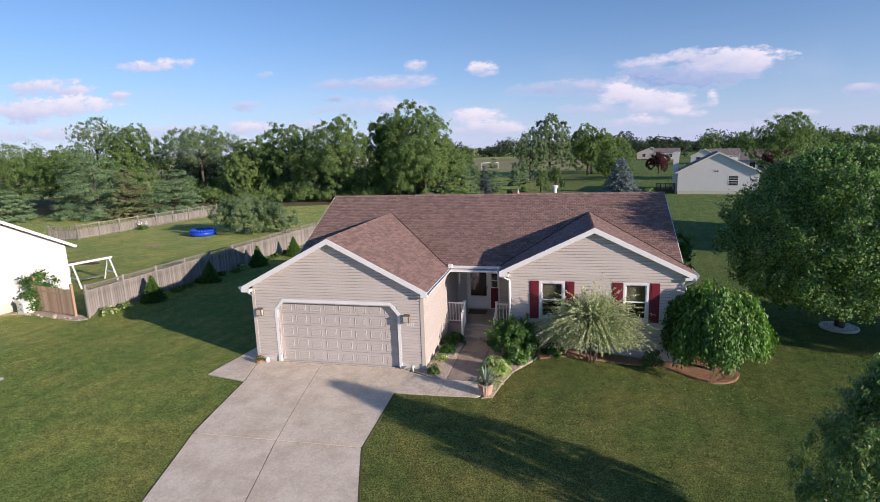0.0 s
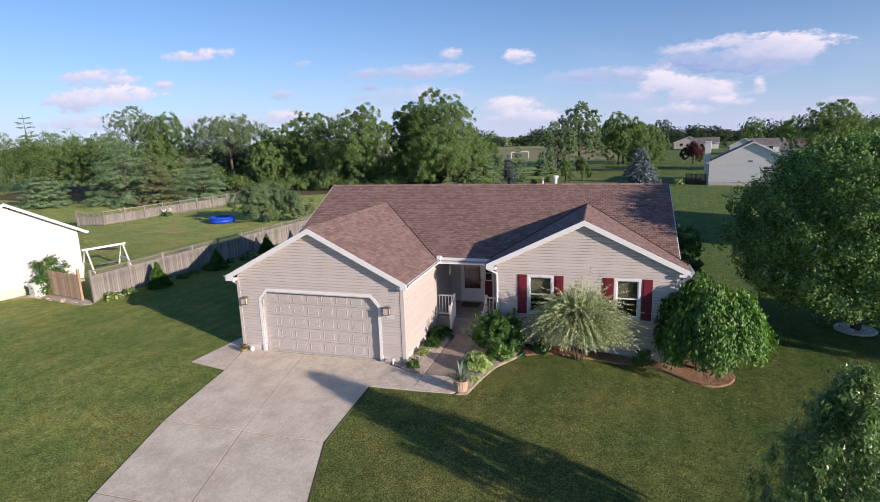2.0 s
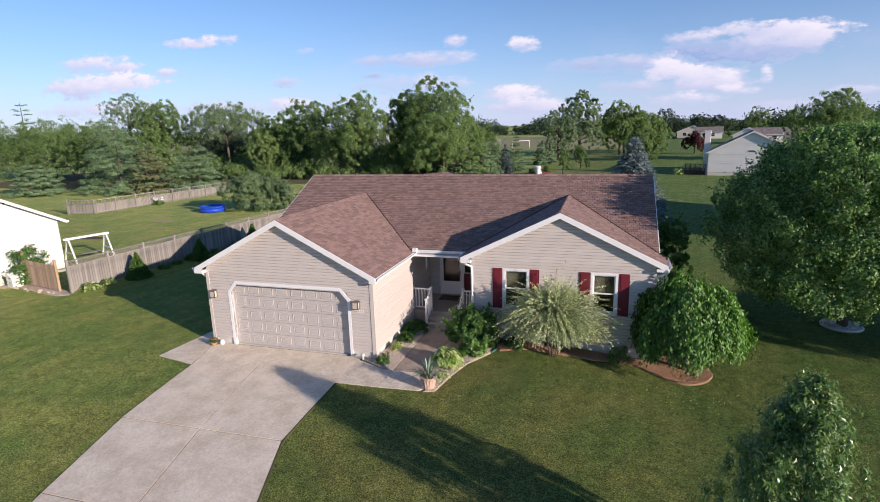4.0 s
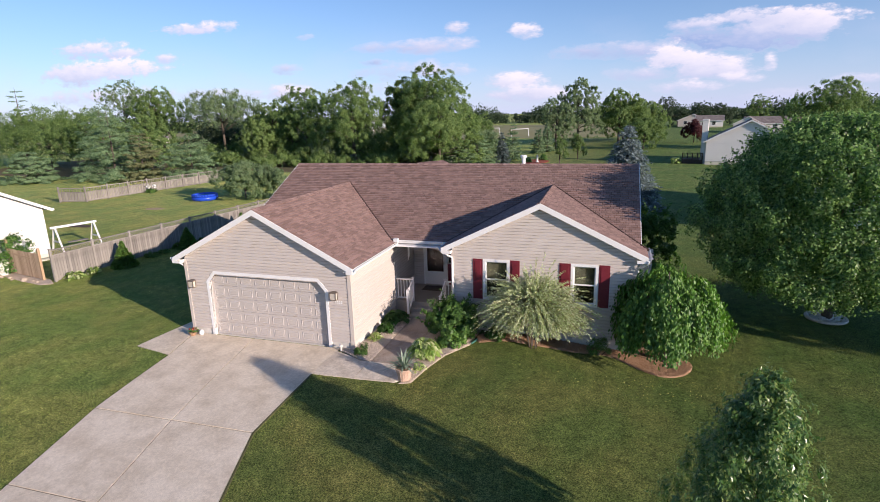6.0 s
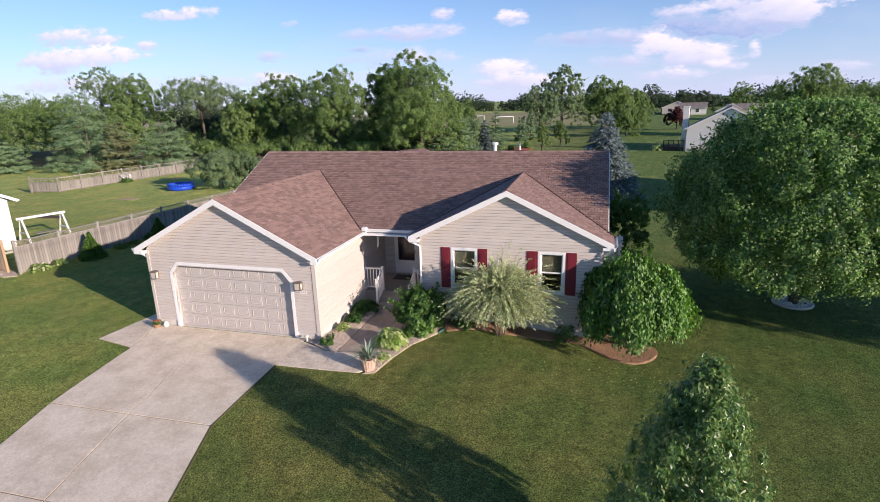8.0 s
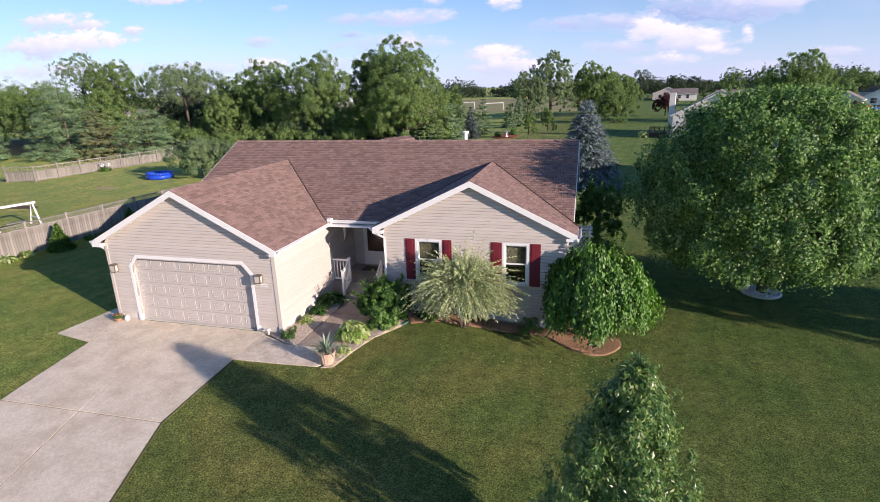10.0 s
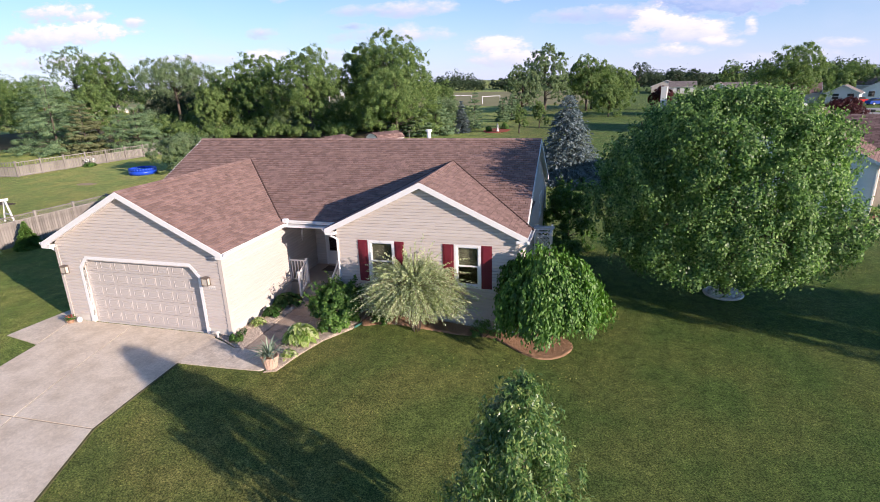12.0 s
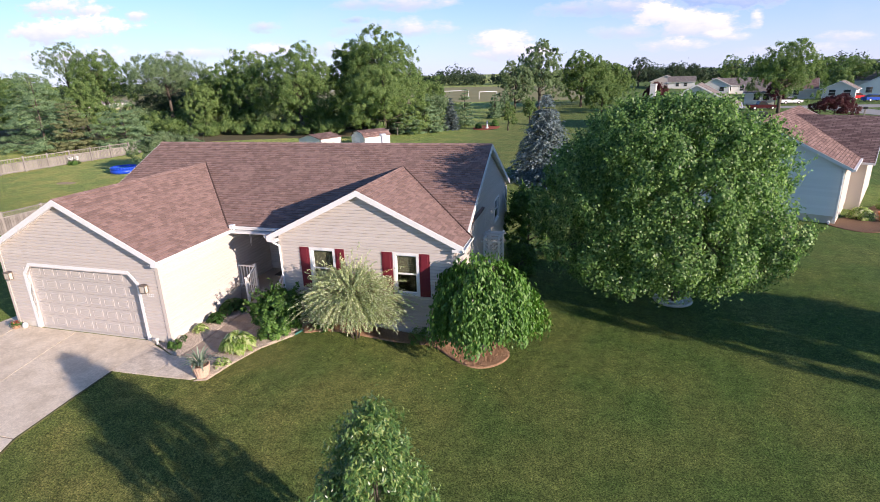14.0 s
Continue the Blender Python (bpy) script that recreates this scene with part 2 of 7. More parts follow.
def courses_material(name, dark, light):
    """Shingles of roofs further off: staggered tabs in courses down the slope."""
    m = bpy.data.materials.new(name)
    N, L, P = links(m)
    tc = N.new("ShaderNodeTexCoord")
    sp, cb = N.new("ShaderNodeSeparateXYZ"), N.new("ShaderNodeCombineXYZ")
    L.new(tc.outputs["Object"], sp.inputs[0])
    L.new(sp.outputs["Y"], cb.inputs[0])
    L.new(sp.outputs["X"], cb.inputs[1])
    br = N.new("ShaderNodeTexBrick")
    br.inputs["Scale"].default_value = 1.0
    br.inputs["Brick Width"].default_value, br.inputs["Row Height"].default_value = 0.42, 0.16
    br.inputs["Mortar Size"].default_value, br.inputs["Bias"].default_value = 0.014, 0.0
    br.inputs["Color1"].default_value, br.inputs["Color2"].default_value = (*dark, 1), (*light, 1)
    br.inputs["Mortar"].default_value = (dark[0] * 0.5, dark[1] * 0.5, dark[2] * 0.5, 1)
    L.new(cb.outputs[0], br.inputs["Vector"])
    n = N.new("ShaderNodeTexNoise")
    n.inputs["Scale"].default_value, n.inputs["Detail"].default_value = 1.3, 5
    L.new(tc.outputs["Object"], n.inputs["Vector"])
    r = ramp(N, [(0.3, (0.8, 0.8, 0.8)), (0.7, (1.2, 1.18, 1.15))])
    L.new(n.outputs["Fac"], r.inputs[0])
    mx = N.new("ShaderNodeMix")
    mx.data_type, mx.blend_type = "RGBA", "MULTIPLY"
    mx.inputs["Factor"].default_value = 1.0
    L.new(br.outputs["Color"], mx.inputs["A"])
    L.new(r.outputs[0], mx.inputs["B"])
    L.new(mx.outputs["Result"], P.inputs["Base Color"])
    P.inputs["Roughness"].default_value, P.inputs["Specular IOR Level"].default_value = 0.95, 0.15
    return m


def glass_material():
    m = bpy.data.materials.new("window_glass")
    N, L, P = links(m)
    P.inputs["Base Color"].default_value = (0.9, 0.95, 0.93, 1)
    P.inputs["Transmission Weight"].default_value, P.inputs["Roughness"].default_value = 1.0, 0.02
    P.inputs["IOR"].default_value = 1.45
    return m


M_LAWN = lawn_material()
M_SIDING = surface("beige_vinyl_siding", (0.53, 0.47, 0.43), (0.59, 0.53, 0.485), 0.8, 40, 0.55, 0.05, 0.002, pieces=0.25)
M_TRIM = surface("white_painted_trim", (0.74, 0.73, 0.72), (0.84, 0.83, 0.82), 1.2, 30, 0.45, 0.04, 0.002)
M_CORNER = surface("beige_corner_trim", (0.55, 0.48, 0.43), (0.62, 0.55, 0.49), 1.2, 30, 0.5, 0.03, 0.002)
M_SHINGLE = surface("brown_asphalt_shingle", (0.155, 0.10, 0.086), (0.43, 0.285, 0.245), 30.0, 100, 0.92, 0.5, 0.006, spec=0.2, pieces=0.2, mottle=0.85)
M_SHINGLES = surface("brown_asphalt_shingles", (0.155, 0.10, 0.086), (0.43, 0.285, 0.245), 30.0, 100, 0.92, 0.5, 0.006, spec=0.2, island=0.2, mottle=0.85)
M_UNDERLAY = surface("dark_roof_felt", (0.06, 0.035, 0.03), (0.10, 0.06, 0.05), 3, 60, 0.95, 0.2)
M_CONCRETE = stained(surface("driveway_concrete", (0.60, 0.515, 0.405), (0.97, 0.84, 0.67), 14.0, 70, 0.88, 0.7, 0.006, spec=0.2, mottle=0.6), 1.1, 0.36, 0.6, (0.78, 0.75, 0.71))
M_WALK = stained(surface("walkway_concrete", (0.52, 0.45, 0.365), (0.93, 0.81, 0.665), 11.0, 60, 0.9, 0.7, 0.006, spec=0.2, mottle=0.55), 2.2, 0.36, 0.58, (0.74, 0.71, 0.68))
M_AGGREGATE = stained(surface("exposed_aggregate_concrete", (0.24, 0.19, 0.155), (0.60, 0.50, 0.42), 38, 90, 0.92, 0.9, 0.008, spec=0.15, mottle=0.4), 1.8, 0.36, 0.6, (0.74, 0.70, 0.66))
M_FOUND = surface("foundation_concrete", (0.52, 0.49, 0.45), (0.68, 0.64, 0.59), 1.5, 40, 0.9, 0.3)
M_GDOOR = surface("almond_steel_garage_door", (0.475, 0.43, 0.40), (0.535, 0.485, 0.45), 0.7, 50, 0.45, 0.04, 0.001)
M_SHUTTER = surface("burgundy_vinyl_shutter", (0.13, 0.012, 0.022), (0.19, 0.02, 0.034), 1.5, 60, 0.5, 0.05, 0.002)
M_GLASS = glass_material()
M_DARK = surface("dark_interior_paint", (0.05, 0.047, 0.043), (0.10, 0.095, 0.09), 0.8, 20, 0.9, 0)
M_BLIND = surface("olive_window_blind", (0.055, 0.052, 0.034), (0.095, 0.09, 0.06), 2, 40, 0.8, 0.1)
M_FENCE = stained(surface("weathered_cedar", (0.17, 0.155, 0.14), (0.40, 0.365, 0.33), 2.0, 30, 0.9, 0.4, 0.006, stretch=(6, 6, 0.7), pieces=0.25), 1.2, 0.35, 0.6, (0.72, 0.70, 0.68))
M_GATE = surface("newer_cedar", (0.33, 0.22, 0.145), (0.52, 0.38, 0.27), 2.0, 30, 0.85, 0.4, 0.005, stretch=(6, 6, 0.7), pieces=0.4)
M_POST_NEW = surface("fresh_pine_post", (0.36, 0.235, 0.14), (0.48, 0.33, 0.21), 2.0, 30, 0.8, 0.3, 0.005, stretch=(6, 6, 0.7))
M_BARK = surface("grey_brown_bark", (0.055, 0.042, 0.032), (0.15, 0.12, 0.095), 6, 40, 0.95, 0.8, 0.02, stretch=(1, 1, 0.3))
M_MULCH = surface("red_brown_bark_mulch", (0.23, 0.125, 0.07), (0.58, 0.37, 0.24), 16, 70, 0.95, 1.0, 0.03, spec=0.1)
M_PEA = surface("tan_pea_gravel", (0.32, 0.25, 0.195), (0.70, 0.58, 0.47), 12, 90, 0.9, 1.0, 0.02, spec=0.2)
M_STONE = surface("white_river_stone", (0.50, 0.49, 0.48), (0.80, 0.79, 0.78), 5, 30, 0.7, 0.2, pieces=0.5)
M_MAPLE = leafy("maple_leaves", [(0.038, 0.085, 0.026), (0.100, 0.195, 0.056), (0.180, 0.310, 0.094), (0.320, 0.450, 0.165)], 0.45, 0.42, 0.42)
M_PEAR = leafy("young_tree_leaves", [(0.048, 0.110, 0.032), (0.090, 0.185, 0.050), (0.145, 0.250, 0.068), (0.340, 0.410, 0.140)], 0.34, 0.28, 0.55)
M_WEEP = leafy("weeping_leaves", [(0.055, 0.140, 0.026), (0.085, 0.200, 0.038), (0.120, 0.250, 0.052), (0.190, 0.325, 0.080)], 0.48, 0.28, 0.4)
M_DAPPLE = leafy("dappled_willow_leaves", [(0.25, 0.33, 0.13), (0.42, 0.50, 0.24), (0.58, 0.63, 0.39), (0.72, 0.74, 0.52)], 0.55, 0.3)
M_SHRUB = leafy("shrub_leaves", [(0.045, 0.110, 0.024), (0.090, 0.190, 0.040), (0.165, 0.285, 0.066)], 0.42, 0.32)
M_CEDAR = leafy("clipped_cedar", [(0.080, 0.175, 0.036), (0.135, 0.260, 0.055), (0.215, 0.350, 0.085)], 0.5, 0.3)
M_HOSTA = leafy("hosta_leaves", [(0.13, 0.24, 0.045), (0.30, 0.42, 0.10), (0.50, 0.58, 0.24), (0.72, 0.74, 0.44)], 0.45, 0.28)
M_HOSTA_DARK = leafy("dark_hosta_leaves", [(0.036, 0.099, 0.020), (0.058, 0.140, 0.033), (0.099, 0.198, 0.049)], 0.45, 0.3)
M_FAR = leafy("broadleaf_crown", [(0.062, 0.115, 0.037), (0.115, 0.190, 0.056), (0.180, 0.268, 0.080), (0.250, 0.335, 0.108)], 0.55, 0.36)
M_FAR_YELLOW = leafy("yellow_green_crown", [(0.095, 0.160, 0.050), (0.145, 0.225, 0.068), (0.205, 0.290, 0.092), (0.28, 0.36, 0.12)], 0.55, 0.38)
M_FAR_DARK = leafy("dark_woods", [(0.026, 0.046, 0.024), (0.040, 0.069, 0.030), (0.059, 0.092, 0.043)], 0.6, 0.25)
M_WILLOW = leafy("grey_green_crown", [(0.115, 0.180, 0.080), (0.170, 0.240, 0.112), (0.240, 0.310, 0.160)], 0.55, 0.38)
M_PINE = leafy("pine_needles", [(0.070, 0.130, 0.064), (0.150, 0.238, 0.112), (0.260, 0.362, 0.178)], 0.6, 0.2)
M_SPRUCE = leafy("blue_spruce_needles", [(0.075, 0.112, 0.105), (0.150, 0.200, 0.200), (0.285, 0.345, 0.355)], 0.6, 0.15)
M_BROWN_CON = leafy("browned_conifer", [(0.10, 0.12, 0.05), (0.15, 0.17, 0.075), (0.21, 0.21, 0.10)], 0.6, 0.2)
M_PURPLE = leafy("purple_leaves", [(0.049, 0.013, 0.017), (0.083, 0.020, 0.023), (0.132, 0.033, 0.033)], 0.5, 0.25)
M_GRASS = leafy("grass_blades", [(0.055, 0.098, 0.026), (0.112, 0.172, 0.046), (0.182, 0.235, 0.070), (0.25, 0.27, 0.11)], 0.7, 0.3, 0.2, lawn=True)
M_NB_WHITE = surface("white_vinyl_siding", (0.66, 0.64, 0.61), (0.73, 0.71, 0.68), 1, 40, 0.5, 0.04, 0.002)
M_NB_BLUE = surface("pale_grey_siding", (0.80, 0.83, 0.79), (0.87, 0.90, 0.86), 1, 40, 0.5, 0.04, 0.002, pieces=0.3)
M_NB_CREAM = surface("cream_foundation", (0.58, 0.54, 0.44), (0.68, 0.64, 0.54), 1, 40, 0.8, 0.1)
M_POOL = surface("blue_vinyl_pool", (0.01, 0.04, 0.42), (0.02, 0.09, 0.62), 2, 20, 0.35, 0.1)
M_POOL_WATER = surface("pool_water", (0.12, 0.42, 0.62), (0.2, 0.55, 0.75), 3, 20, 0.08, 0.3)


# ---- building helpers ----
def thing(name, x, y, z, label, category, group="", rz=0.0):
    ob = new(name)
    ob.matrix_world = pose(x, y, z, 0, 0, rz)
    ob.empty_display_size = 0.2
    return tagged(ob, label, category, group)


def part(name, bm, material, parent=None, label="", smooth=False):
    me = bpy.data.meshes.new(name)
    bm.to_mesh(me)
    bm.free()
    return part_mesh(name, me, material, parent, label, smooth)


def part_mesh(name, me, material, parent=None, label="", smooth=False):
    if material and not me.materials:
        me.materials.append(material)
    if smooth:
        me.polygons.foreach_set("use_smooth", [True] * len(me.polygons))
    ob = new(name, me)
    ob.parent = parent
    return tagged(ob, label)


def box(bm, x0, y0, z0, x1, y1, z1, bevel=0.0):
    m = Matrix.Translation(((x0 + x1) / 2, (y0 + y1) / 2, (z0 + z1) / 2)) @ Matrix.Diagonal((abs(x1 - x0), abs(y1 - y0), abs(z1 - z0), 1))
    r = bmesh.ops.create_cube(bm, size=1, matrix=m)
    if bevel:
        es = {e for v in r["verts"] for e in v.link_edges}
        bmesh.ops.bevel(bm, geom=list(es), offset=bevel, segments=1, affect="EDGES")
    return bm


def boxes(*rows, bevel=0.0):
    bm = bmesh.new()
    for r in rows:
        box(bm, *r, bevel=bevel)
    return bm


def prism(bm, pts, vec):
    """A flat polygon swept along vec."""
    a = [bm.verts.new(p) for p in pts]
    b = [bm.verts.new(Vector(p) + Vector(vec)) for p in pts]
    bm.faces.new(a)
    bm.faces.new(list(reversed(b)))
    n = len(pts)
    for k in range(n):
        bm.faces.new((a[k], b[k], b[(k + 1) % n], a[(k + 1) % n]))
    bmesh.ops.recalc_face_normals(bm, faces=bm.faces[:])
    return bm


def tube(bm, p0, p1, r0, r1, n=7):
    p0, p1 = Vector(p0), Vector(p1)
    d = p1 - p0
    q = d.to_track_quat("Z", "Y").to_matrix()
    rings = []
    for p, r in ((p0, r0), (p1, r1)):
        rings.append([bm.verts.new(p + q @ Vector((r * math.cos(2 * math.pi * k / n), r * math.sin(2 * math.pi * k / n), 0))) for k in range(n)])
    for k in range(n):
        bm.faces.new((rings[0][k], rings[0][(k + 1) % n], rings[1][(k + 1) % n], rings[1][k]))
    bm.faces.new(list(reversed(rings[0])))
    bm.faces.new(rings[1])
    return bm


def lathe(bm, profile, n=20, cx=0.0, cy=0.0):
    rings = [[bm.verts.new((cx + r * math.cos(2 * math.pi * k / n), cy + r * math.sin(2 * math.pi * k / n), z)) for k in range(n)] for r, z in profile]
    for a, b in zip(rings, rings[1:]):
        for k in range(n):
            bm.faces.new((a[k], a[(k + 1) % n], b[(k + 1) % n], b[k]))
    bm.faces.new(list(reversed(rings[0])))
    bm.faces.new(rings[-1])
    return bm


def ss(t):
    t = np.clip(t, 0, 1)
    return t * t * (3 - 2 * t)


def grade(x, y):
    """Height of the lawn: it falls away to the street and past the right wing."""
    a = ss((x - 5) / 6) * (1 - ss((x - 44) / 14)) * (1 - ss((y - 30) / 25))
    b = ss((-y - 0.5) / 11)
    return -0.45 * (1 - (1 - a) * (1 - b))


def inside(poly, x, y):
    """Which of the points lie in the polygon."""
    hit = np.zeros(np.shape(x), bool)
    for (x0, y0), (x1, y1) in zip(poly, poly[1:] + poly[:1]):
        if y0 == y1:
            continue
        hit ^= ((y0 > y) != (y1 > y)) & (x < (x1 - x0) * (y - y0) / (y1 - y0) + x0)
    return hit


def patch(poly, off, step=0.5, skirt=0.12, swell=0.0):
    """A slab that follows the grade, with its own edge."""
    bm = bmesh.new()
    f = bm.faces.new([bm.verts.new((x, y, 0)) for x, y in poly])
    for axis in (0, 1):
        lo, hi = min(p[axis] for p in poly), max(p[axis] for p in poly)
        k = math.floor(lo / step) + 1
        while k * step < hi:
            co, no = [0, 0, 0], [0, 0, 0]
            co[axis], no[axis] = k * step, 1
            bmesh.ops.bisect_plane(bm, geom=bm.verts[:] + bm.edges[:] + bm.faces[:], plane_co=co, plane_no=no)
            k += 1
    rim = [e for e in bm.edges if len(e.link_faces) == 1]
    rim_v = {v for e in rim for v in e.verts}
    for v in bm.verts:
        lift = 0 if v in rim_v else swell * (1 + 0.6 * noise.noise(v.co * 3))
        v.co.z = grade(v.co.x, v.co.y) + off + lift
    if f.is_valid and f.normal.z < 0 or bm.faces[:][0].normal.z < 0:
        bmesh.ops.reverse_faces(bm, faces=bm.faces[:])
    ext = bmesh.ops.extrude_edge_only(bm, edges=rim)
    for v in ext["geom"]:
        if isinstance(v, bmesh.types.BMVert):
            v.co.z -= skirt
    bmesh.ops.recalc_face_normals(bm, faces=bm.faces[:])
    return bm


def quads_mesh(name, V, per=4):
    """A mesh of loose faces from an array (faces, corners, 3)."""
    V = np.asarray(V, dtype=np.float32)
    n = len(V)
    me = bpy.data.meshes.new(name)
    me.vertices.add(n * per)
    me.vertices.foreach_set("co", V.reshape(-1))
    me.loops.add(n * per)
    me.loops.foreach_set("vertex_index", np.arange(n * per, dtype=np.int32))
    me.polygons.add(n)
    me.polygons.foreach_set("loop_start", np.arange(0, n * per, per, dtype=np.int32))
    me.update(calc_edges=True)
    return me


def unit(v):
    return v / np.maximum(np.linalg.norm(v, axis=-1, keepdims=True), 1e-9)


def leaves(c, axis, normal, length, width, curl=0.12):
    """Pointed leaves: centre, axis, facing, size."""
    axis = unit(axis)
    side = unit(np.cross(normal, axis))
    up = np.cross(axis, side)
    l, w = np.asarray(length)[..., None], np.asarray(width)[..., None]
    return np.stack([c - axis * l / 2 - up * l * curl, c + side * w / 2 + up * w * 0.15, c + axis * l / 2 - up * l * curl, c - side * w / 2 + up * w * 0.15], 1)


def random_dirs(rng, n):
    return unit(rng.normal(size=(n, 3)))


def clump_leaves(rng, clumps, per, size, hang=0.3, aspect=0.6, shell=0.5, flat=0.35, loose=0.75, axis=None, curl=0.12):
    """Leaves over the outside of clumps (centre, radii), turned outwards; axis: the trunk's place, from which the clumps face away."""
    out = []
    for c, r in clumps:
        n = max(8, int(per))
        d = random_dirs(rng, n)
        o = np.zeros(3)
        if axis is not None:
            o = np.asarray(c) - np.asarray(axis)
            o[2] *= 0.5
            o = o / max(0.2, np.linalg.norm(o))
            inward = (d @ o) < -0.25
            d[inward] *= -1
        rad = shell + (1 - shell) * rng.random((n, 1)) ** 0.6
        rad = np.where(rng.random((n, 1)) < 0.16, rad * rng.uniform(1.0, 1.65, (n, 1)), rad)
        p = np.asarray(c) + d * np.asarray(r) * rad
        nrm = unit(d + 0.35 * o + flat * np.array([0, 0, 1.0]) + loose * random_dirs(rng, n))
        ax = random_dirs(rng, n) + np.array([0, 0, -hang])
        ax = ax - nrm * np.sum(ax * nrm, -1, keepdims=True)
        s = size * rng.uniform(0.65, 1.3, n)
        out.append(leaves(p, ax, nrm, s, s * aspect, curl))
    return np.concatenate(out)


# ---- ground, driveway, walk, beds ----
def build_ground():
    xs = np.concatenate([[-2600, -1200, -600, -350, -220], np.arange(-150, -30, 10.0), np.arange(-30, 34, 0.5), np.arange(34, 150, 10.0), [220, 350, 600, 1200, 2600]])
    ys = np.concatenate([[-2600, -1200, -500, -220, -100, -60], np.arange(-35, 30, 0.5), np.arange(30, 180, 10.0), [220, 350, 600, 1200, 2600]])
    X, Y = np.meshgrid(xs, ys)
    Z = grade(X, Y)
    rng = np.random.default_rng(3)
    Z = Z + np.where((np.abs(X) < 34) & (np.abs(Y) < 35), rng.normal(0, 0.004, Z.shape), 0)
    V = np.stack([X, Y, Z], -1).reshape(-1, 3)
    w = len(xs)
    i = np.arange(len(ys) - 1)[:, None] * w + np.arange(w - 1)[None]
    F = np.stack([i, i + 1, i + w + 1, i + w], -1).reshape(-1, 4)
    me = bpy.data.meshes.new("ground")
    me.from_pydata(V.tolist(), [], F.tolist())
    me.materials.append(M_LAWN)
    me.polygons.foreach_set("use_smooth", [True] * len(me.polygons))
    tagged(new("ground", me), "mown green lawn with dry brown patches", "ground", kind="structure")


build_ground()

DRIVE_L = [(-6.17, -1.9), (-5.8, -5.25), (-5.05, -8.3), (-4.1, -11.4), (-2.8, -15.0), (-0.5, -21.0), (2.0, -27.0)]
DRIVE_R = [(-0.46, -2.0), (-0.42, -5.15), (0.62, -8.2), (2.1, -11.4), (3.6, -15.0), (5.8, -21.0), (8.3, -27.0)]
DRIVE_M = [(-4.0, -0.03), (-3.05, -5.2), (-2.35, -8.25), (-0.9, -11.4), (0.45, -15.0), (2.65, -21.0), (5.1, -27.0)]
DRIVE = [(-6.66, -0.03)] + DRIVE_L + DRIVE_R[::-1] + [(-0.42, -0.03)]
APRON = [(-7.9, -1.62), (-6.19, -1.93), (-6.69, -0.05), (-6.74, 1.5), (-7.55, 1.4)]
WALK = [(-0.44, -0.26), (-0.47, -1.97), (2.35, -1.85), (2.62, -1.55), (2.15, -0.9), (2.16, 3.3), (1.09, 3.3), (1.09, -0.73), (0.7, -0.76), (0.08, -0.46)]
BED_LEFT = [(-0.3, -0.03), (-0.3, -0.22), (0.1, -0.42), (0.72, -0.72), (1.06, -0.7), (1.06, 3.25), (0.13, 3.25), (0.13, -0.03)]
BED_RIGHT = [(2.19, -0.85), (2.66, -1.5), (2.5, -1.9), (2.85, -1.75), (3.05, -0.75), (3.35, 0.35), (3.95, 1.35), (4.05, 2.75), (2.95, 2.75), (2.95, 3.25), (2.19, 3.25)]
BED_WING = [(4.07, 1.5), (4.9, 2.05), (6.2, 1.95), (7.6, 2.0), (8.4, 2.3), (9.0, 2.12), (9.5, 1.72), (9.95, 1.45), (10.45, 1.33), (10.95, 1.55), (11.25, 1.95),
            (11.4, 2.4), (11.2, 2.8), (10.8, 3.15), (10.2, 3.4), (9.47, 3.4), (9.47, 2.72), (4.07, 2.72)]


def inset(quad, d):
    """Draws a convex slab's corners in by d."""
    c = Vector((sum(p[0] for p in quad) / len(quad), sum(p[1] for p in quad) / len(quad)))
    return [tuple(Vector(p) + (c - Vector(p)).normalized() * d) for p in quad]


def rounded(poly, times=2):
    """Cuts a polygon's corners to a flowing curve."""
    for _ in range(times):
        poly = [q for a, b in zip(poly, poly[1:] + poly[:1]) for q in ((a[0] * 0.75 + b[0] * 0.25, a[1] * 0.75 + b[1] * 0.25), (a[0] * 0.25 + b[0] * 0.75, a[1] * 0.25 + b[1] * 0.75))]
    return poly


BED_WING = rounded(BED_WING)
drive = tagged(new("driveway"), "pale weathered concrete driveway with scored joints", "driveway", kind="structure")
part("joint_filler", patch(DRIVE, 0.008), surface("joint_filler_sand", (0.22, 0.18, 0.135), (0.36, 0.30, 0.235), 4, 40, 0.9, 0.2), drive)
# Dark strip carries the shade at the slab edge, painted over a soil gap.
part("edge_soil_shade", patch(DRIVE_R + [(x + 0.055, y) for x, y in DRIVE_R[::-1]], 0.033, 0.5), surface("shaded_edge_soil", (0.07, 0.075, 0.032), (0.16, 0.15, 0.075), 6, 40, 0.95, 0.8, 0.03, spec=0.1), drive, "soil gap along the lawn edge, darkened as painted shade")
rows_l, rows_r = [(-6.66, -0.03)] + DRIVE_L[1:], [(-0.42, -0.03)] + DRIVE_R[1:]
for k in range(len(rows_l) - 1):
    for a, b in ((rows_l, DRIVE_M), (DRIVE_M, rows_r)):
        quad = [a[k], a[k + 1], b[k + 1], b[k]]
        if k == 0 and a is rows_l:
            quad = [a[0], DRIVE_L[0], a[1], b[1], b[0]]
        part("slab", patch(inset(quad, 0.026), 0.03), M_CONCRETE, drive)
apron = tagged(part("side_apron", patch(APRON, 0.028), M_CONCRETE), "small concrete apron beside the garage", "pavement", kind="structure")
walkway = tagged(new("front_walk"), "tan concrete front walk leading to the porch steps", "pavement", kind="structure")
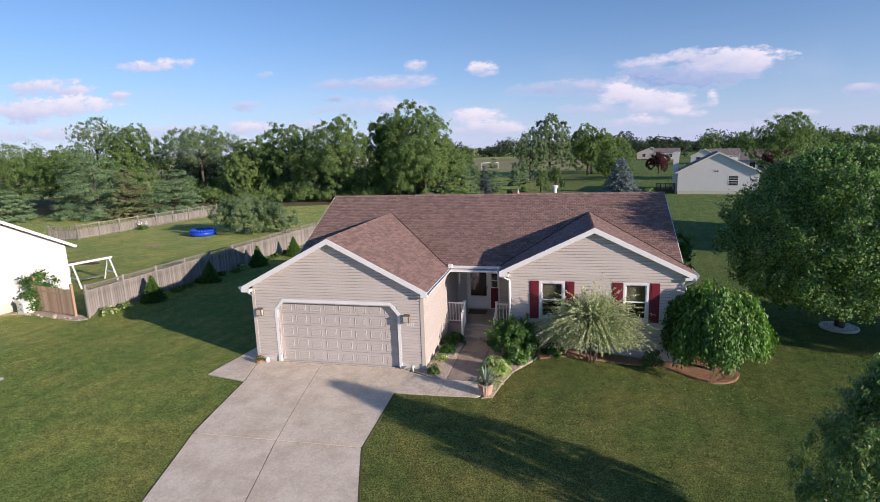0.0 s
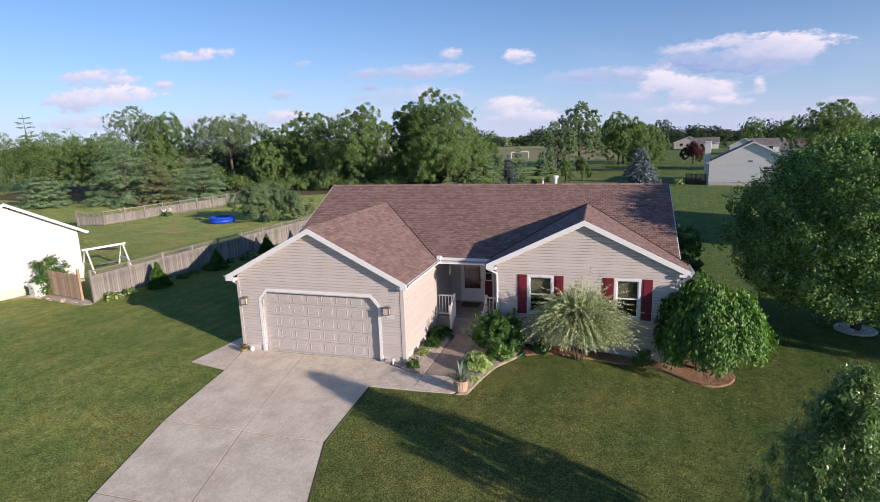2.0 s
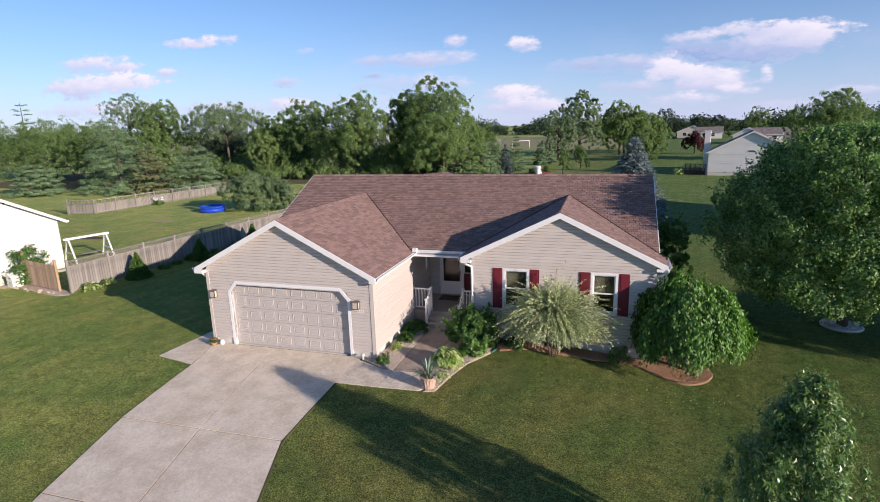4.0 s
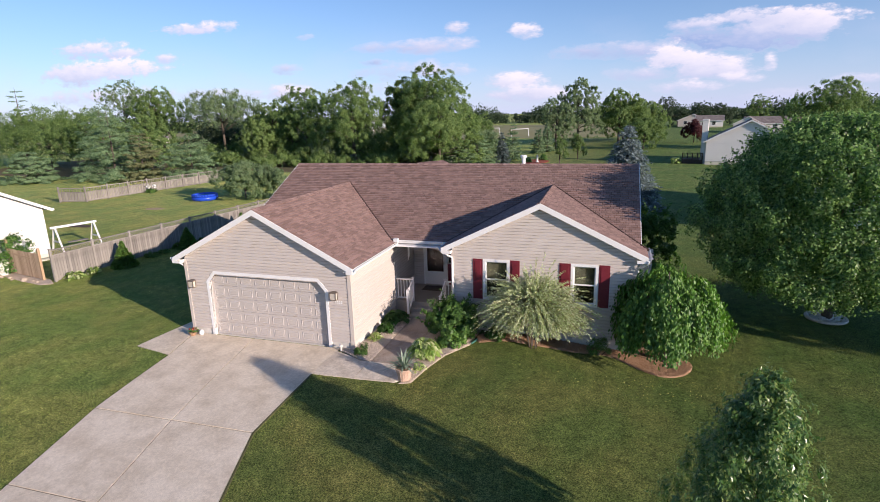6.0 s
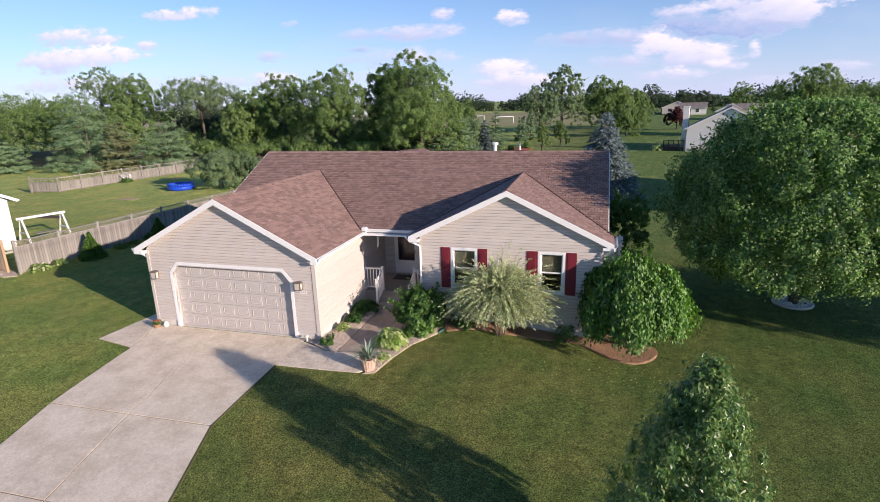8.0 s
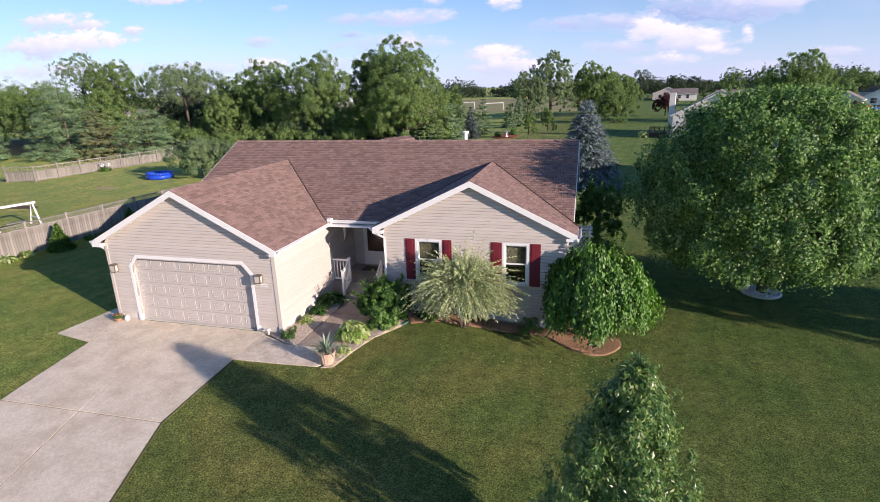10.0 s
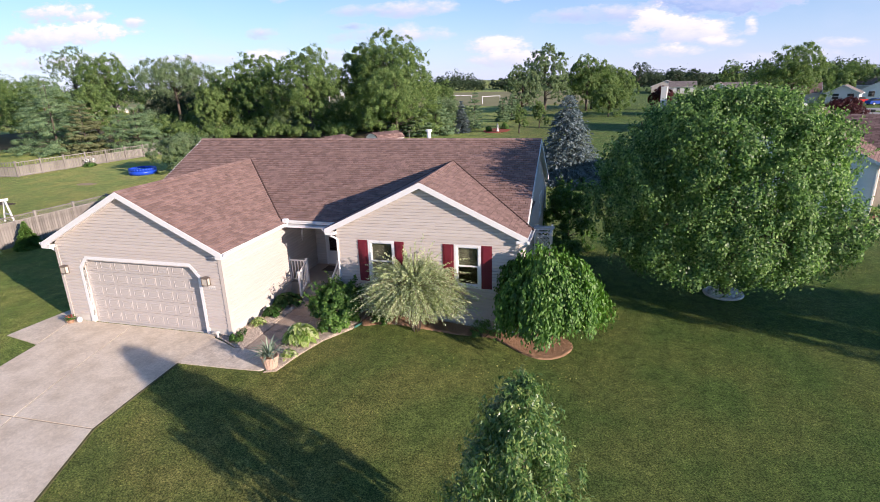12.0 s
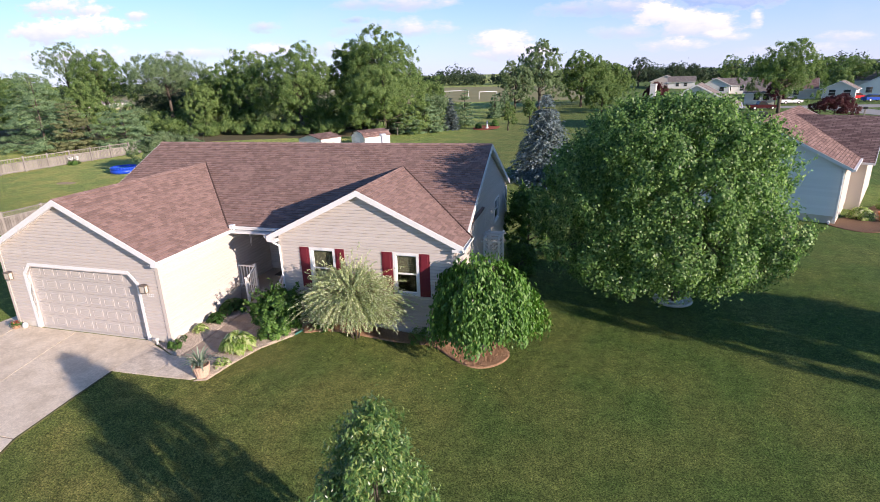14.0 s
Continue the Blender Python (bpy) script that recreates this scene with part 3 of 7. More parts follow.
part("slab", patch(inset([(-0.44, -0.26), (-0.47, -1.97), (1.0, -1.93), (1.0, -0.76), (0.7, -0.76), (0.08, -0.46)], 0.006), 0.03), M_WALK, walkway)
part("slab", patch(inset([(1.01, -1.93), (2.35, -1.85), (2.62, -1.55), (2.15, -0.75), (1.01, -0.72)], 0.006), 0.03), M_WALK, walkway)
for y0, y1 in ((-0.72, 0.6), (0.6, 1.95), (1.95, 3.3)):
    part("slab", patch([(1.09, y0 + 0.006), (2.16, y0 + 0.006), (2.16, y1 - 0.006), (1.09, y1 - 0.006)], 0.03), M_AGGREGATE, walkway)
tagged(part("gravel_bed", patch(BED_LEFT, 0.025, 0.2, swell=0.02), M_PEA), "narrow tan gravel planting bed along the garage wall", "planting bed", kind="structure")
tagged(part("gravel_bed", patch(BED_RIGHT, 0.03, 0.2, swell=0.03), M_PEA), "tan gravel planting bed beside the front walk", "planting bed", kind="structure")
tagged(part("mulch_bed", patch(BED_WING, 0.012, 0.2, swell=0.05), M_MULCH), "red-brown bark mulch bed with a curved lawn edge", "planting bed", kind="structure")


# ---- the house ----
G0, G1, GR = -6.71, 0.11, 0.0  # garage, left and right wall, and the line that its right eave is set from
W0, W1, WY = 2.95, 9.42, 2.80  # right wing, left and right wall, front
RY, RZ, MS = 8.9, 5.68, 0.49   # main ridge, its slope
EY = 3.76                      # main eave
BACK = 2 * RY - EY - 0.3
GX, GZ, GS = -3.355, 4.95, 0.515
WX, WZ, WS = 6.18, 4.94, 0.485
DOOR_WALL = 6.35
FLOOR = 0.5
house = thing("house", 0, 0, 0, "single-storey beige house with brown shingled gables and burgundy shutters", "house")


def wall_frame(x, y, heading):
    """Wall coordinates: u along the wall, v outwards, w up."""
    return Matrix.Translation((x, y, 0)) @ Matrix.Rotation(heading, 4, "Z")


def clad(owner, name, m, length, z0, top, openings, material, course=0.114, label="", wall_material=None, thick=0.14, gap_only=False):
    """A wall with lapped boards. top(u): upper edge. openings: (u0, u1, z0, z1). v is outwards as -y of the wall frame."""
    wall_ob = new(name)
    wall_ob.parent = owner
    wall_ob.matrix_local = m
    tagged(wall_ob, label)
    bm = bmesh.new()
    us = sorted({0.0, length, *[u for o in openings for u in o[:2]], *[k for k in (top.peak,) if 0 < k < length]})
    for a, b in zip(us, us[1:]):
        spans = [(z0, None)]
        for o in sorted(openings, key=lambda q: q[2]):
            if o[0] <= a + 1e-4 and o[1] >= b - 1e-4:
                lo = spans.pop()[0]
                spans += [(lo, o[2]), (o[3], None)]
        for lo, hi in spans:
            ta, tb = (top(a), top(b)) if hi is None else (hi, hi)
            if min(ta, tb) - lo < 0.01 and max(ta, tb) - lo < 0.01:
                continue
            prism(bm, [(a, 0, lo), (b, 0, lo), (b, 0, tb), (a, 0, ta)], (0, thick, 0))
    part("wall_core", bm, wall_material or material, wall_ob)
    z = z0
    zmax = max(top(0), top(length), top(top.peak))
    k = 0
    while z < zmax - 0.03:
        z1 = min(z + course + 0.012, zmax)
        zm = z + course * 0.5
        cuts = [(o[0], o[1]) for o in openings if o[2] < zm < o[3]]
        runs, start = [], 0.0
        for c0, c1 in sorted(cuts):
            runs.append((start, c0))
            start = c1
        runs.append((start, length))
        for a, b in runs:
            lo, hi = top.span(z), top.span(z1)
            a0, b0, a1, b1 = max(a, lo[0]), min(b, lo[1]), max(a, hi[0]), min(b, hi[1])
            if b0 - a0 < 0.05:
                continue
            if b1 - a1 < 0.02:
                a1 = b1 = (a1 + b1) / 2
                a1, b1 = a1 - 0.01, b1 + 0.01
            bb = bmesh.new()
            # dutch-lap profile: face, cove, top edge, back
            prof = [(-0.034, 0.0), (-0.030, 0.66), (-0.010, 0.80), (-0.006, 1.0), (0.0, 1.0), (0.0, 0.0)]
            le = [bb.verts.new((a0 + (a1 - a0) * q, v, z + (z1 - z) * q)) for v, q in prof]
            ri = [bb.verts.new((b0 + (b1 - b0) * q, v, z + (z1 - z) * q)) for v, q in prof]
            for i in range(6):
                if i != 4:
                    bb.faces.new((le[i], ri[i], ri[(i + 1) % 6], le[(i + 1) % 6]))
            bb.faces.new(le)
            bb.faces.new(list(reversed(ri)))
            bmesh.ops.recalc_face_normals(bb, faces=bb.faces[:])
            part("siding_board", bb, material, wall_ob)
        z += course
        k += 1
    return wall_ob


class Gable:
    """The upper edge of a gable wall."""

    def __init__(self, peak, z_peak, slope, length):
        self.peak, self.z, self.s, self.l = peak, z_peak, slope, length

    def __call__(self, u):
        return self.z - abs(u - self.peak) * self.s

    def span(self, z):
        r = max(0.0, (self.z - z) / self.s)
        return self.peak - r, self.peak + r


class Level:
    def __init__(self, z, length):
        self.z, self.peak, self.l = z, -1.0, length

    def __call__(self, u):
        return self.z

    def span(self, z):
        return (0.0, self.l) if z <= self.z + 1e-4 else (1e3, -1e3)


GD = (-5.72, -0.86, 0.03, 2.46)  # garage door opening
clad(house, "front_wall", wall_frame(G0, 0, 0), G1 - G0, 0.26, Gable(GX - G0, GZ - 0.16, GS, G1 - G0), [(GD[0] - G0, GD[1] - G0, 0.0, GD[3])], M_SIDING, label="beige lapped vinyl siding on the garage gable")
clad(house, "side_wall", wall_frame(G1, 0, math.pi / 2), DOOR_WALL, 0.26, Level(3.0, DOOR_WALL), [], M_SIDING)
clad(house, "side_wall", wall_frame(G0, 13.6, -math.pi / 2), 13.6, 0.12, Level(3.0, 13.6), [], M_SIDING, course=0.3)
WIN1, WIN2 = (4.15, 5.10, 1.29, 2.80), (7.30, 8.19, 1.30, 2.80)
clad(house, "front_wall", wall_frame(W0, WY, 0), W1 - W0, 0.02, Gable(WX - W0, WZ - 0.16, WS, W1 - W0), [(w[0] - W0, w[1] - W0, w[2], w[3]) for w in (WIN1, WIN2)], M_SIDING, label="beige lapped vinyl siding on the wing gable")
SIDEWIN = (10.45, 11.65, 1.85, 2.95)
side_top = Gable(RY - WY, RZ - 0.16, MS, BACK - WY)
clad(house, "side_wall", wall_frame(W1, WY, math.pi / 2), BACK - WY, 0.02, side_top, [(SIDEWIN[0] - WY, SIDEWIN[1] - WY, SIDEWIN[2], SIDEWIN[3])], M_SIDING)
clad(house, "side_wall", wall_frame(W0, DOOR_WALL, -math.pi / 2), DOOR_WALL - WY, 0.3, Level(3.0, DOOR_WALL - WY), [], M_SIDING, course=0.114)
FD = (0.66, 1.62, FLOOR, 2.58)   # front door
SL = (1.72, 2.08, FLOOR, 2.58)   # side light
clad(house, "porch_wall", wall_frame(0.0, DOOR_WALL, 0), W0, 0.3, Level(3.0, W0), [(FD[0] - 0.06, SL[1] + 0.06, FLOOR, FD[3] + 0.05)], M_SIDING)
clad(house, "back_wall", wall_frame(W1, BACK, math.pi), W1 - G0, 0.02, Level(3.0, W1 - G0), [], M_SIDING, course=0.3)
# foundations and floor
part("foundation", boxes((G0 + 0.01, 0.012, -0.6, GD[0] - 0.02, 0.15, 0.26), (GD[1] + 0.02, 0.012, -0.6, G1 - 0.01, 0.15, 0.26), (GD[0] - 0.02, 0.03, -0.6, GD[1] + 0.02, 0.15, 0.02), (G1 - 0.15, 0.15, -0.6, G1 - 0.012, 6, 0.26), (G0 + 0.012, 0.15, -0.6, G0 + 0.15, 13.6, 0.12),
     (W0 + 0.01, WY + 0.012, -0.9, W1 - 0.012, WY + 0.15, 0.02), (W1 - 0.15, WY, -0.9, W1 - 0.012, BACK - 0.02, 0.02), (W0 + 0.012, WY, -0.9, W0 + 0.14, DOOR_WALL, 0.3)), M_FOUND, house, "grey concrete foundation band")
part("floor", boxes((G0 + 0.2, 0.2, -0.2, G1 - 0.2, 6.2, 0.0), (W0 + 0.2, WY + 0.2, 0.2, W1 - 0.2, BACK - 0.2, FLOOR - 0.05), (G0 + 0.2, DOOR_WALL + 0.2, 0.2, W0 + 0.1, BACK - 0.2, FLOOR - 0.05)), M_DARK, house)
part("partition", boxes((G1 - 0.05, DOOR_WALL + 0.16, FLOOR, G1 + 0.1, BACK - 0.2, 2.9), (W0 + 0.3, 7.2, FLOOR, W1 - 0.3, 7.3, 2.9), (6.1, WY + 0.3, FLOOR, 6.2, 7.2, 2.9)), M_DARK, house)
part("room_ceiling", boxes((G0 + 0.16, 0.16, 2.86, G1 - 0.16, 6.2, 2.95), (W0 + 0.16, WY + 0.16, 2.88, W1 - 0.16, BACK - 0.16, 2.97), (0.02, EY - 0.25, 2.93, W0 - 0.02, DOOR_WALL - 0.02, 2.99), (G0 + 0.16, DOOR_WALL + 0.16, 2.88, W0 + 0.1, BACK - 0.16, 2.97)), M_TRIM, house)


def corner_board(x, y, sx, sy, z0, z1):
    w = 0.085
    part("corner_board", boxes((x, y, z0, x + sx * w, y + sy * 0.012, z1), (x - sx * 0.012, y + sy * 0.012, z0, x, y + sy * w * -1, z1)), M_CORNER, house)


part("corner_board", boxes((G1 - 0.09, -0.046, 0.1, G1 + 0.046, -0.022, 2.93), (G1 + 0.022, -0.022, 0.1, G1 + 0.034, 0.09, 2.93)), M_CORNER, house)
part("corner_board", boxes((G0 - 0.034, -0.046, 0.1, G0 + 0.09, -0.022, 2.93), (G0 - 0.034, -0.022, 0.1, G0 - 0.022, 0.09, 2.93)), M_CORNER, house)
part("corner_board", boxes((W1 - 0.09, WY - 0.034, 0.0, W1 + 0.034, WY - 0.022, 3.0), (W1 + 0.022, WY - 0.022, 0.0, W1 + 0.034, WY + 0.09, 3.0)), M_CORNER, house)
part("corner_board", boxes((W0 - 0.034, WY - 0.034, 0.0, W0 + 0.09, WY - 0.022, 3.0), (W0 - 0.034, WY - 0.022, 0.0, W0 - 0.022, WY + 0.09, 3.0)), M_CORNER, house)


# Red strip draws in the lens's colour fringe; no trim stands here.
part("corner_fringe", boxes((G0 - 0.06, 0.0, 0.1, G0 - 0.035, 0.07, 2.85)), surface("red_corner_fringe", (0.36, 0.03, 0.045), (0.45, 0.05, 0.065), 2, 30, 0.5, 0), house, "red colour fringe drawn as a vertical corner strip")

# roofs: eave corner, way along the eave, way up the slope, size
TAB_W, TAB_H = 0.215, 0.143


def tab_mesh():
    bm = bmesh.new()
    a = [bm.verts.new(p) for p in ((0.007, 0.02, 0.03), (TAB_W - 0.007, 0.02, 0.03), (TAB_W - 0.006, TAB_H + 0.014, 0.004), (0.006, TAB_H + 0.014, 0.004))]
    b = [bm.verts.new((v.co.x, v.co.y, 0.0)) for v in a]
    bm.faces.new(a)
    for k in (0, 1, 3):
        bm.faces.new((a[(k + 1) % 4], a[k], b[k], b[(k + 1) % 4]))
    bmesh.ops.recalc_face_normals(bm, faces=bm.faces[:])
    me = bpy.data.meshes.new("shingle")
    bm.to_mesh(me)
    bm.free()
    me.materials.append(M_SHINGLE)
    return me


TAB = tab_mesh()
tab_co = np.array([v.co[:] for v in TAB.vertices])
tab_fa = [tuple(p.vertices) for p in TAB.polygons]


def roof_slope(name, corner, along, up, width, run, singles=None, thick=0.13, label="", tabs=True):
    """One pitch of the roof. singles(s, t): which shingles are pieces of their own."""
    corner, along, up = Vector(corner), Vector(along).normalized(), Vector(up).normalized()
    nrm = along.cross(up).normalized()
    m = Matrix((along, up, nrm)).transposed().to_4x4()
    m.translation = corner
    ob = part(name, boxes((0, 0, -thick, width, run, 0)), M_UNDERLAY, house, label)
    ob.matrix_local = m
    if not tabs:
        return ob
    rng = np.random.default_rng(len(name) + int(width * 100))
    V, F, n, alone = [], [], 0, 0
    for r in range(int(run / TAB_H) + 1):
        t = r * TAB_H - 0.02
        shift = (r % 2) * TAB_W / 2 + rng.uniform(-0.03, 0.03)
        for c in range(-1, int(width / TAB_W) + 1):
            s = c * TAB_W + shift
            s0, s1 = max(s, -0.01), min(s + TAB_W, width + 0.01)
            if s1 - s0 < 0.05 or t + TAB_H * 0.6 > run:
                continue
            dz, dt = rng.uniform(0, 0.004), rng.uniform(-0.004, 0.004)
            if singles and alone < 300 and s0 == s and s1 == s + TAB_W and singles(s, t):
                o = new("shingle", TAB)
                o.parent = ob
                o.matrix_local = Matrix.Translation((s, t + dt, dz))
                alone += 1
                continue
            q = tab_co.copy()
            q[:, 0] = s0 + q[:, 0] * (s1 - s0) / TAB_W
            q[:, 1] += t + dt
            q[:, 2] += dz
            V.append(q)
            F += [tuple(i + n for i in f) for f in tab_fa]
            n += len(q)
    me = bpy.data.meshes.new("shingles")
    me.from_pydata(np.concatenate(V).tolist(), [], F)
    tagged(part_mesh("shingles", me, M_SHINGLES, ob), kind="stuff")
    return ob


GE, RE = 0.335, 0.23            # eave and rake overhangs
def slope_len(run, s):
    return run * math.sqrt(1 + s * s)


g_half = (GR - G0) / 2 + GE
g_back = RY - (RZ - GZ) / MS + 0.1
roof_slope("roof", (GX + g_half, -RE, GZ - g_half * GS), (0, 1, 0), (-1, 0, GS), g_back + RE, slope_len(g_half, GS), lambda s, t: s < 3.6, label="brown asphalt shingle roof over the garage")
roof_slope("roof", (GX - g_half, g_back, GZ - g_half * GS), (0, -1, 0), (1, 0, GS), g_back + RE, slope_len(g_half, GS), label="brown asphalt shingle roof over the garage")
w_half = (W1 - W0) / 2 + 0.36
w_back = RY - (RZ - WZ) / MS + 0.1
w_front = WY - 0.2
roof_slope("roof", (WX + w_half, w_front, WZ - w_half * WS), (0, 1, 0), (-1, 0, WS), EY + 0.12 - w_front, slope_len(w_half, WS), lambda s, t: True, label="brown asphalt shingle roof over the wing")
w_in = 9.55 - WX
roof_slope("roof", (WX + w_in, EY + 0.12, WZ - w_in * WS), (0, 1, 0), (-1, 0, WS), w_back - EY - 0.12, slope_len(w_in, WS), label="brown asphalt shingle roof over the wing")
roof_slope("roof", (WX - w_half, w_back, WZ - w_half * WS), (0, -1, 0), (1, 0, WS), w_back - w_front, slope_len(w_half, WS), label="brown asphalt shingle roof over the wing")
MX0, MX1 = -6.95, 9.60
roof_slope("roof", (MX0, EY, RZ - (RY - EY) * MS), (1, 0, 0), (0, 1, MS), MX1 - MX0, slope_len(RY - EY, MS), lambda s, t: 7.4 < s < 10.6, label="brown asphalt shingle main roof")
roof_slope("roof", (MX1, 2 * RY - EY, RZ - (RY - EY) * MS), (-1, 0, 0), (0, -1, MS), MX1 - MX0, slope_len(RY - EY, MS), tabs=False)


def ridge_caps(p0, p1, s):
    """Folded cap shingles, one lapping the next along the ridge."""
    p0, p1 = Vector(p0), Vector(p1)
    d = (p1 - p0).normalized()
    side = d.cross(Vector((0, 0, 1))).normalized()
    n = int((p1 - p0).length / 0.2)
    step = (p1 - p0).length / n
    rise = Vector((0, 0, 1))
    e = d * (step + 0.02)
    bm = bmesh.new()
    a = [bm.verts.new(q) for q in (side * 0.14 + rise * (0.044 - 0.14 * s), rise * 0.046, side * -0.14 + rise * (0.044 - 0.14 * s))]
    b = [bm.verts.new(q) for q in (e + side * 0.14 + rise * (0.03 - 0.14 * s), e + rise * 0.03, e - side * 0.14 + rise * (0.03 - 0.14 * s))]
    low = [bm.verts.new(v.co - rise * 0.02) for v in a]
    for f in ((a[0], b[0], b[1], a[1]), (a[1], b[1], b[2], a[2]), (a[0], a[1], low[1], low[0]), (a[1], a[2], low[2], low[1])):
        bm.faces.new(f)
    first = part("ridge_cap", bm, M_SHINGLE, house)
    first.location = p0
    for k in range(1, n):
        o = new("ridge_cap", first.data)
        o.parent = house
        o.location = p0 + d * (k * step)


def valley(p0, p1):
    """A dark lapped valley between two pitches."""
    bm = bmesh.new()
    tube(bm, Vector(p0) + Vector((0, 0, 0.02)), Vector(p1) + Vector((0, 0, 0.02)), 0.035, 0.035, 6)
    part("valley_flashing", bm, M_UNDERLAY, house)


v_low = RZ - (RY - EY) * MS
valley((GX, RY - (RZ - GZ) / MS, GZ), (GX + (GZ - v_low) / GS, EY, v_low))
for sgn in (-1, 1):
    valley((WX, RY - (RZ - WZ) / MS, WZ), (WX + sgn * (WZ - v_low) / WS, EY, v_low))
ridge_caps((GX, -RE, GZ), (GX, g_back, GZ), GS)
ridge_caps((WX, w_front, WZ), (WX, w_back, WZ), WS)
ridge_caps((MX0, RY, RZ), (MX1, RY, RZ), MS)


def rake(p_low, p_peak, out, depth=0.19, soffit=0.2):
    """A white fascia board along a sloping roof edge, with its soffit behind."""
    p0, p1, o = Vector(p_low), Vector(p_peak), Vector(out)
    bm = bmesh.new()
    up = Vector((0, 0, 1))
    prism(bm, [p0 - up * depth + o * 0.004, p1 - up * depth + o * 0.004, p1 + up * 0.012 + o * 0.004, p0 + up * 0.012 + o * 0.004], o * 0.03)
    part("rake_board", bm, M_TRIM, house, "white painted rake board")
    bs = bmesh.new()
    prism(bs, [p0 - up * (depth - 0.03), p1 - up * (depth - 0.03), p1 - up * (depth - 0.03) - o * soffit, p0 - up * (depth - 0.03) - o * soffit], up * 0.015)
    part("soffit", bs, M_TRIM, house)


g_eave_z, w_eave_z, m_eave_z = GZ - g_half * GS, WZ - w_half * WS, RZ - (RY - EY) * MS
for sgn in (-1, 1):
    rake((GX + sgn * g_half, -RE, g_eave_z), (GX, -RE, GZ), (0, -1, 0))
    rake((WX + sgn * w_half, w_front, w_eave_z), (WX, w_front, WZ), (0, -1, 0))
    rake((MX1, RY + sgn * (RY - EY), m_eave_z), (MX1, RY, RZ), (1, 0, 0))
    rake((MX0, RY + sgn * (RY - EY), m_eave_z), (MX0, RY, RZ), (-1, 0, 0))


def gutter(p0, p1, out):
    """An open white gutter with an ogee front, and the soffit under it."""
    p0, p1, o = Vector(p0), Vector(p1), Vector(out)
    up = Vector((0, 0, 1))
    prof = [(0.0, -0.01), (0.0, -0.115), (0.07, -0.115), (0.09, -0.06), (0.12, -0.03), (0.12, -0.005), (0.108, -0.005), (0.106, -0.03), (0.08, -0.058), (0.064, -0.105), (0.01, -0.105), (0.01, -0.01)]
    bm = prism(bmesh.new(), [p0 + o * (a + 0.004) + up * b for a, b in prof], p1 - p0)
    part("gutter", bm, M_TRIM, house, "white aluminium gutter")
    bs = prism(bmesh.new(), [p0 - up * 0.15, p0 - up * 0.135, p0 - up * 0.135 - o * 0.34, p0 - up * 0.15 - o * 0.34], p1 - p0)
    part("soffit", bs, M_TRIM, house)


gutter((GR + GE, -RE, g_eave_z), (GR + GE, EY - 0.05, g_eave_z), (1, 0, 0))
gutter((G0 - GE, -RE, g_eave_z), (G0 - GE, 13.6, g_eave_z), (-1, 0, 0))
gutter((GR + GE, EY, m_eave_z), (W0 - 0.3, EY, m_eave_z), (0, -1, 0))
gutter((W1 + 0.36, w_front, w_eave_z), (W1 + 0.36, EY + 0.1, w_eave_z), (1, 0, 0))
gutter((W0 - 0.36, w_front, w_eave_z), (W0 - 0.36, EY - 0.15, w_eave_z), (-1, 0, 0))
part("gutter_elbow", boxes((GR + GE - 0.06, EY - 0.16, m_eave_z - 0.1, GR + GE + 0.14, EY + 0.02, m_eave_z + 0.06), bevel=0.02), M_TRIM, house)


def downspout(path, w=0.07):
    bm = bmesh.new()
    for a, b in zip(path, path[1:]):
        tube(bm, a, b, w * 0.62, w * 0.62, 4)
    part("downspout", bm, M_TRIM, house, "white aluminium downspout")


downspout([(W0 - 0.38, w_front + 0.08, w_eave_z - 0.1), (W0 - 0.36, w_front + 0.1, w_eave_z - 0.2), (W0 + 0.02, WY - 0.07, w_eave_z - 0.38), (W0 + 0.05, WY - 0.07, 0.1), (W0 + 0.1, WY - 0.3, 0.0)])
downspout([(W1 + 0.4, w_front + 0.1, w_eave_z - 0.1), (W1 + 0.38, w_front + 0.12, w_eave_z - 0.22), (W1 + 0.07, WY + 0.05, w_eave_z - 0.45), (W1 + 0.07, WY + 0.05, 0.0)])
downspout([(W1 + 0.07, BACK - 0.1, 3.0), (W1 + 0.07, BACK - 0.1, 0.0)])
downspout([(G0 - 0.38, -0.1, g_eave_z - 0.1), (G0 - 0.2, -0.02, g_eave_z - 0.26), (G0 - 0.07, 0.06, g_eave_z - 0.4), (G0 - 0.07, 0.06, 0.1)])
part("eave_return", boxes((G0 - GE - 0.02, -RE - 0.03, g_eave_z - 0.2, G0 - 0.0, -0.03, g_eave_z - 0.1)), M_TRIM, house)
part("eave_return", boxes((G1, -RE - 0.03, g_eave_z - 0.2, GR + GE + 0.02, -0.03, g_eave_z - 0.1)), M_TRIM, house)
part("eave_return", boxes((W0 - 0.36, w_front - 0.03, w_eave_z - 0.2, W0, WY - 0.03, w_eave_z - 0.1)), M_TRIM, house)
part("eave_return", boxes((W1, w_front - 0.03, w_eave_z - 0.2, W1 + 0.36, WY - 0.03, w_eave_z - 0.1)), M_TRIM, house)


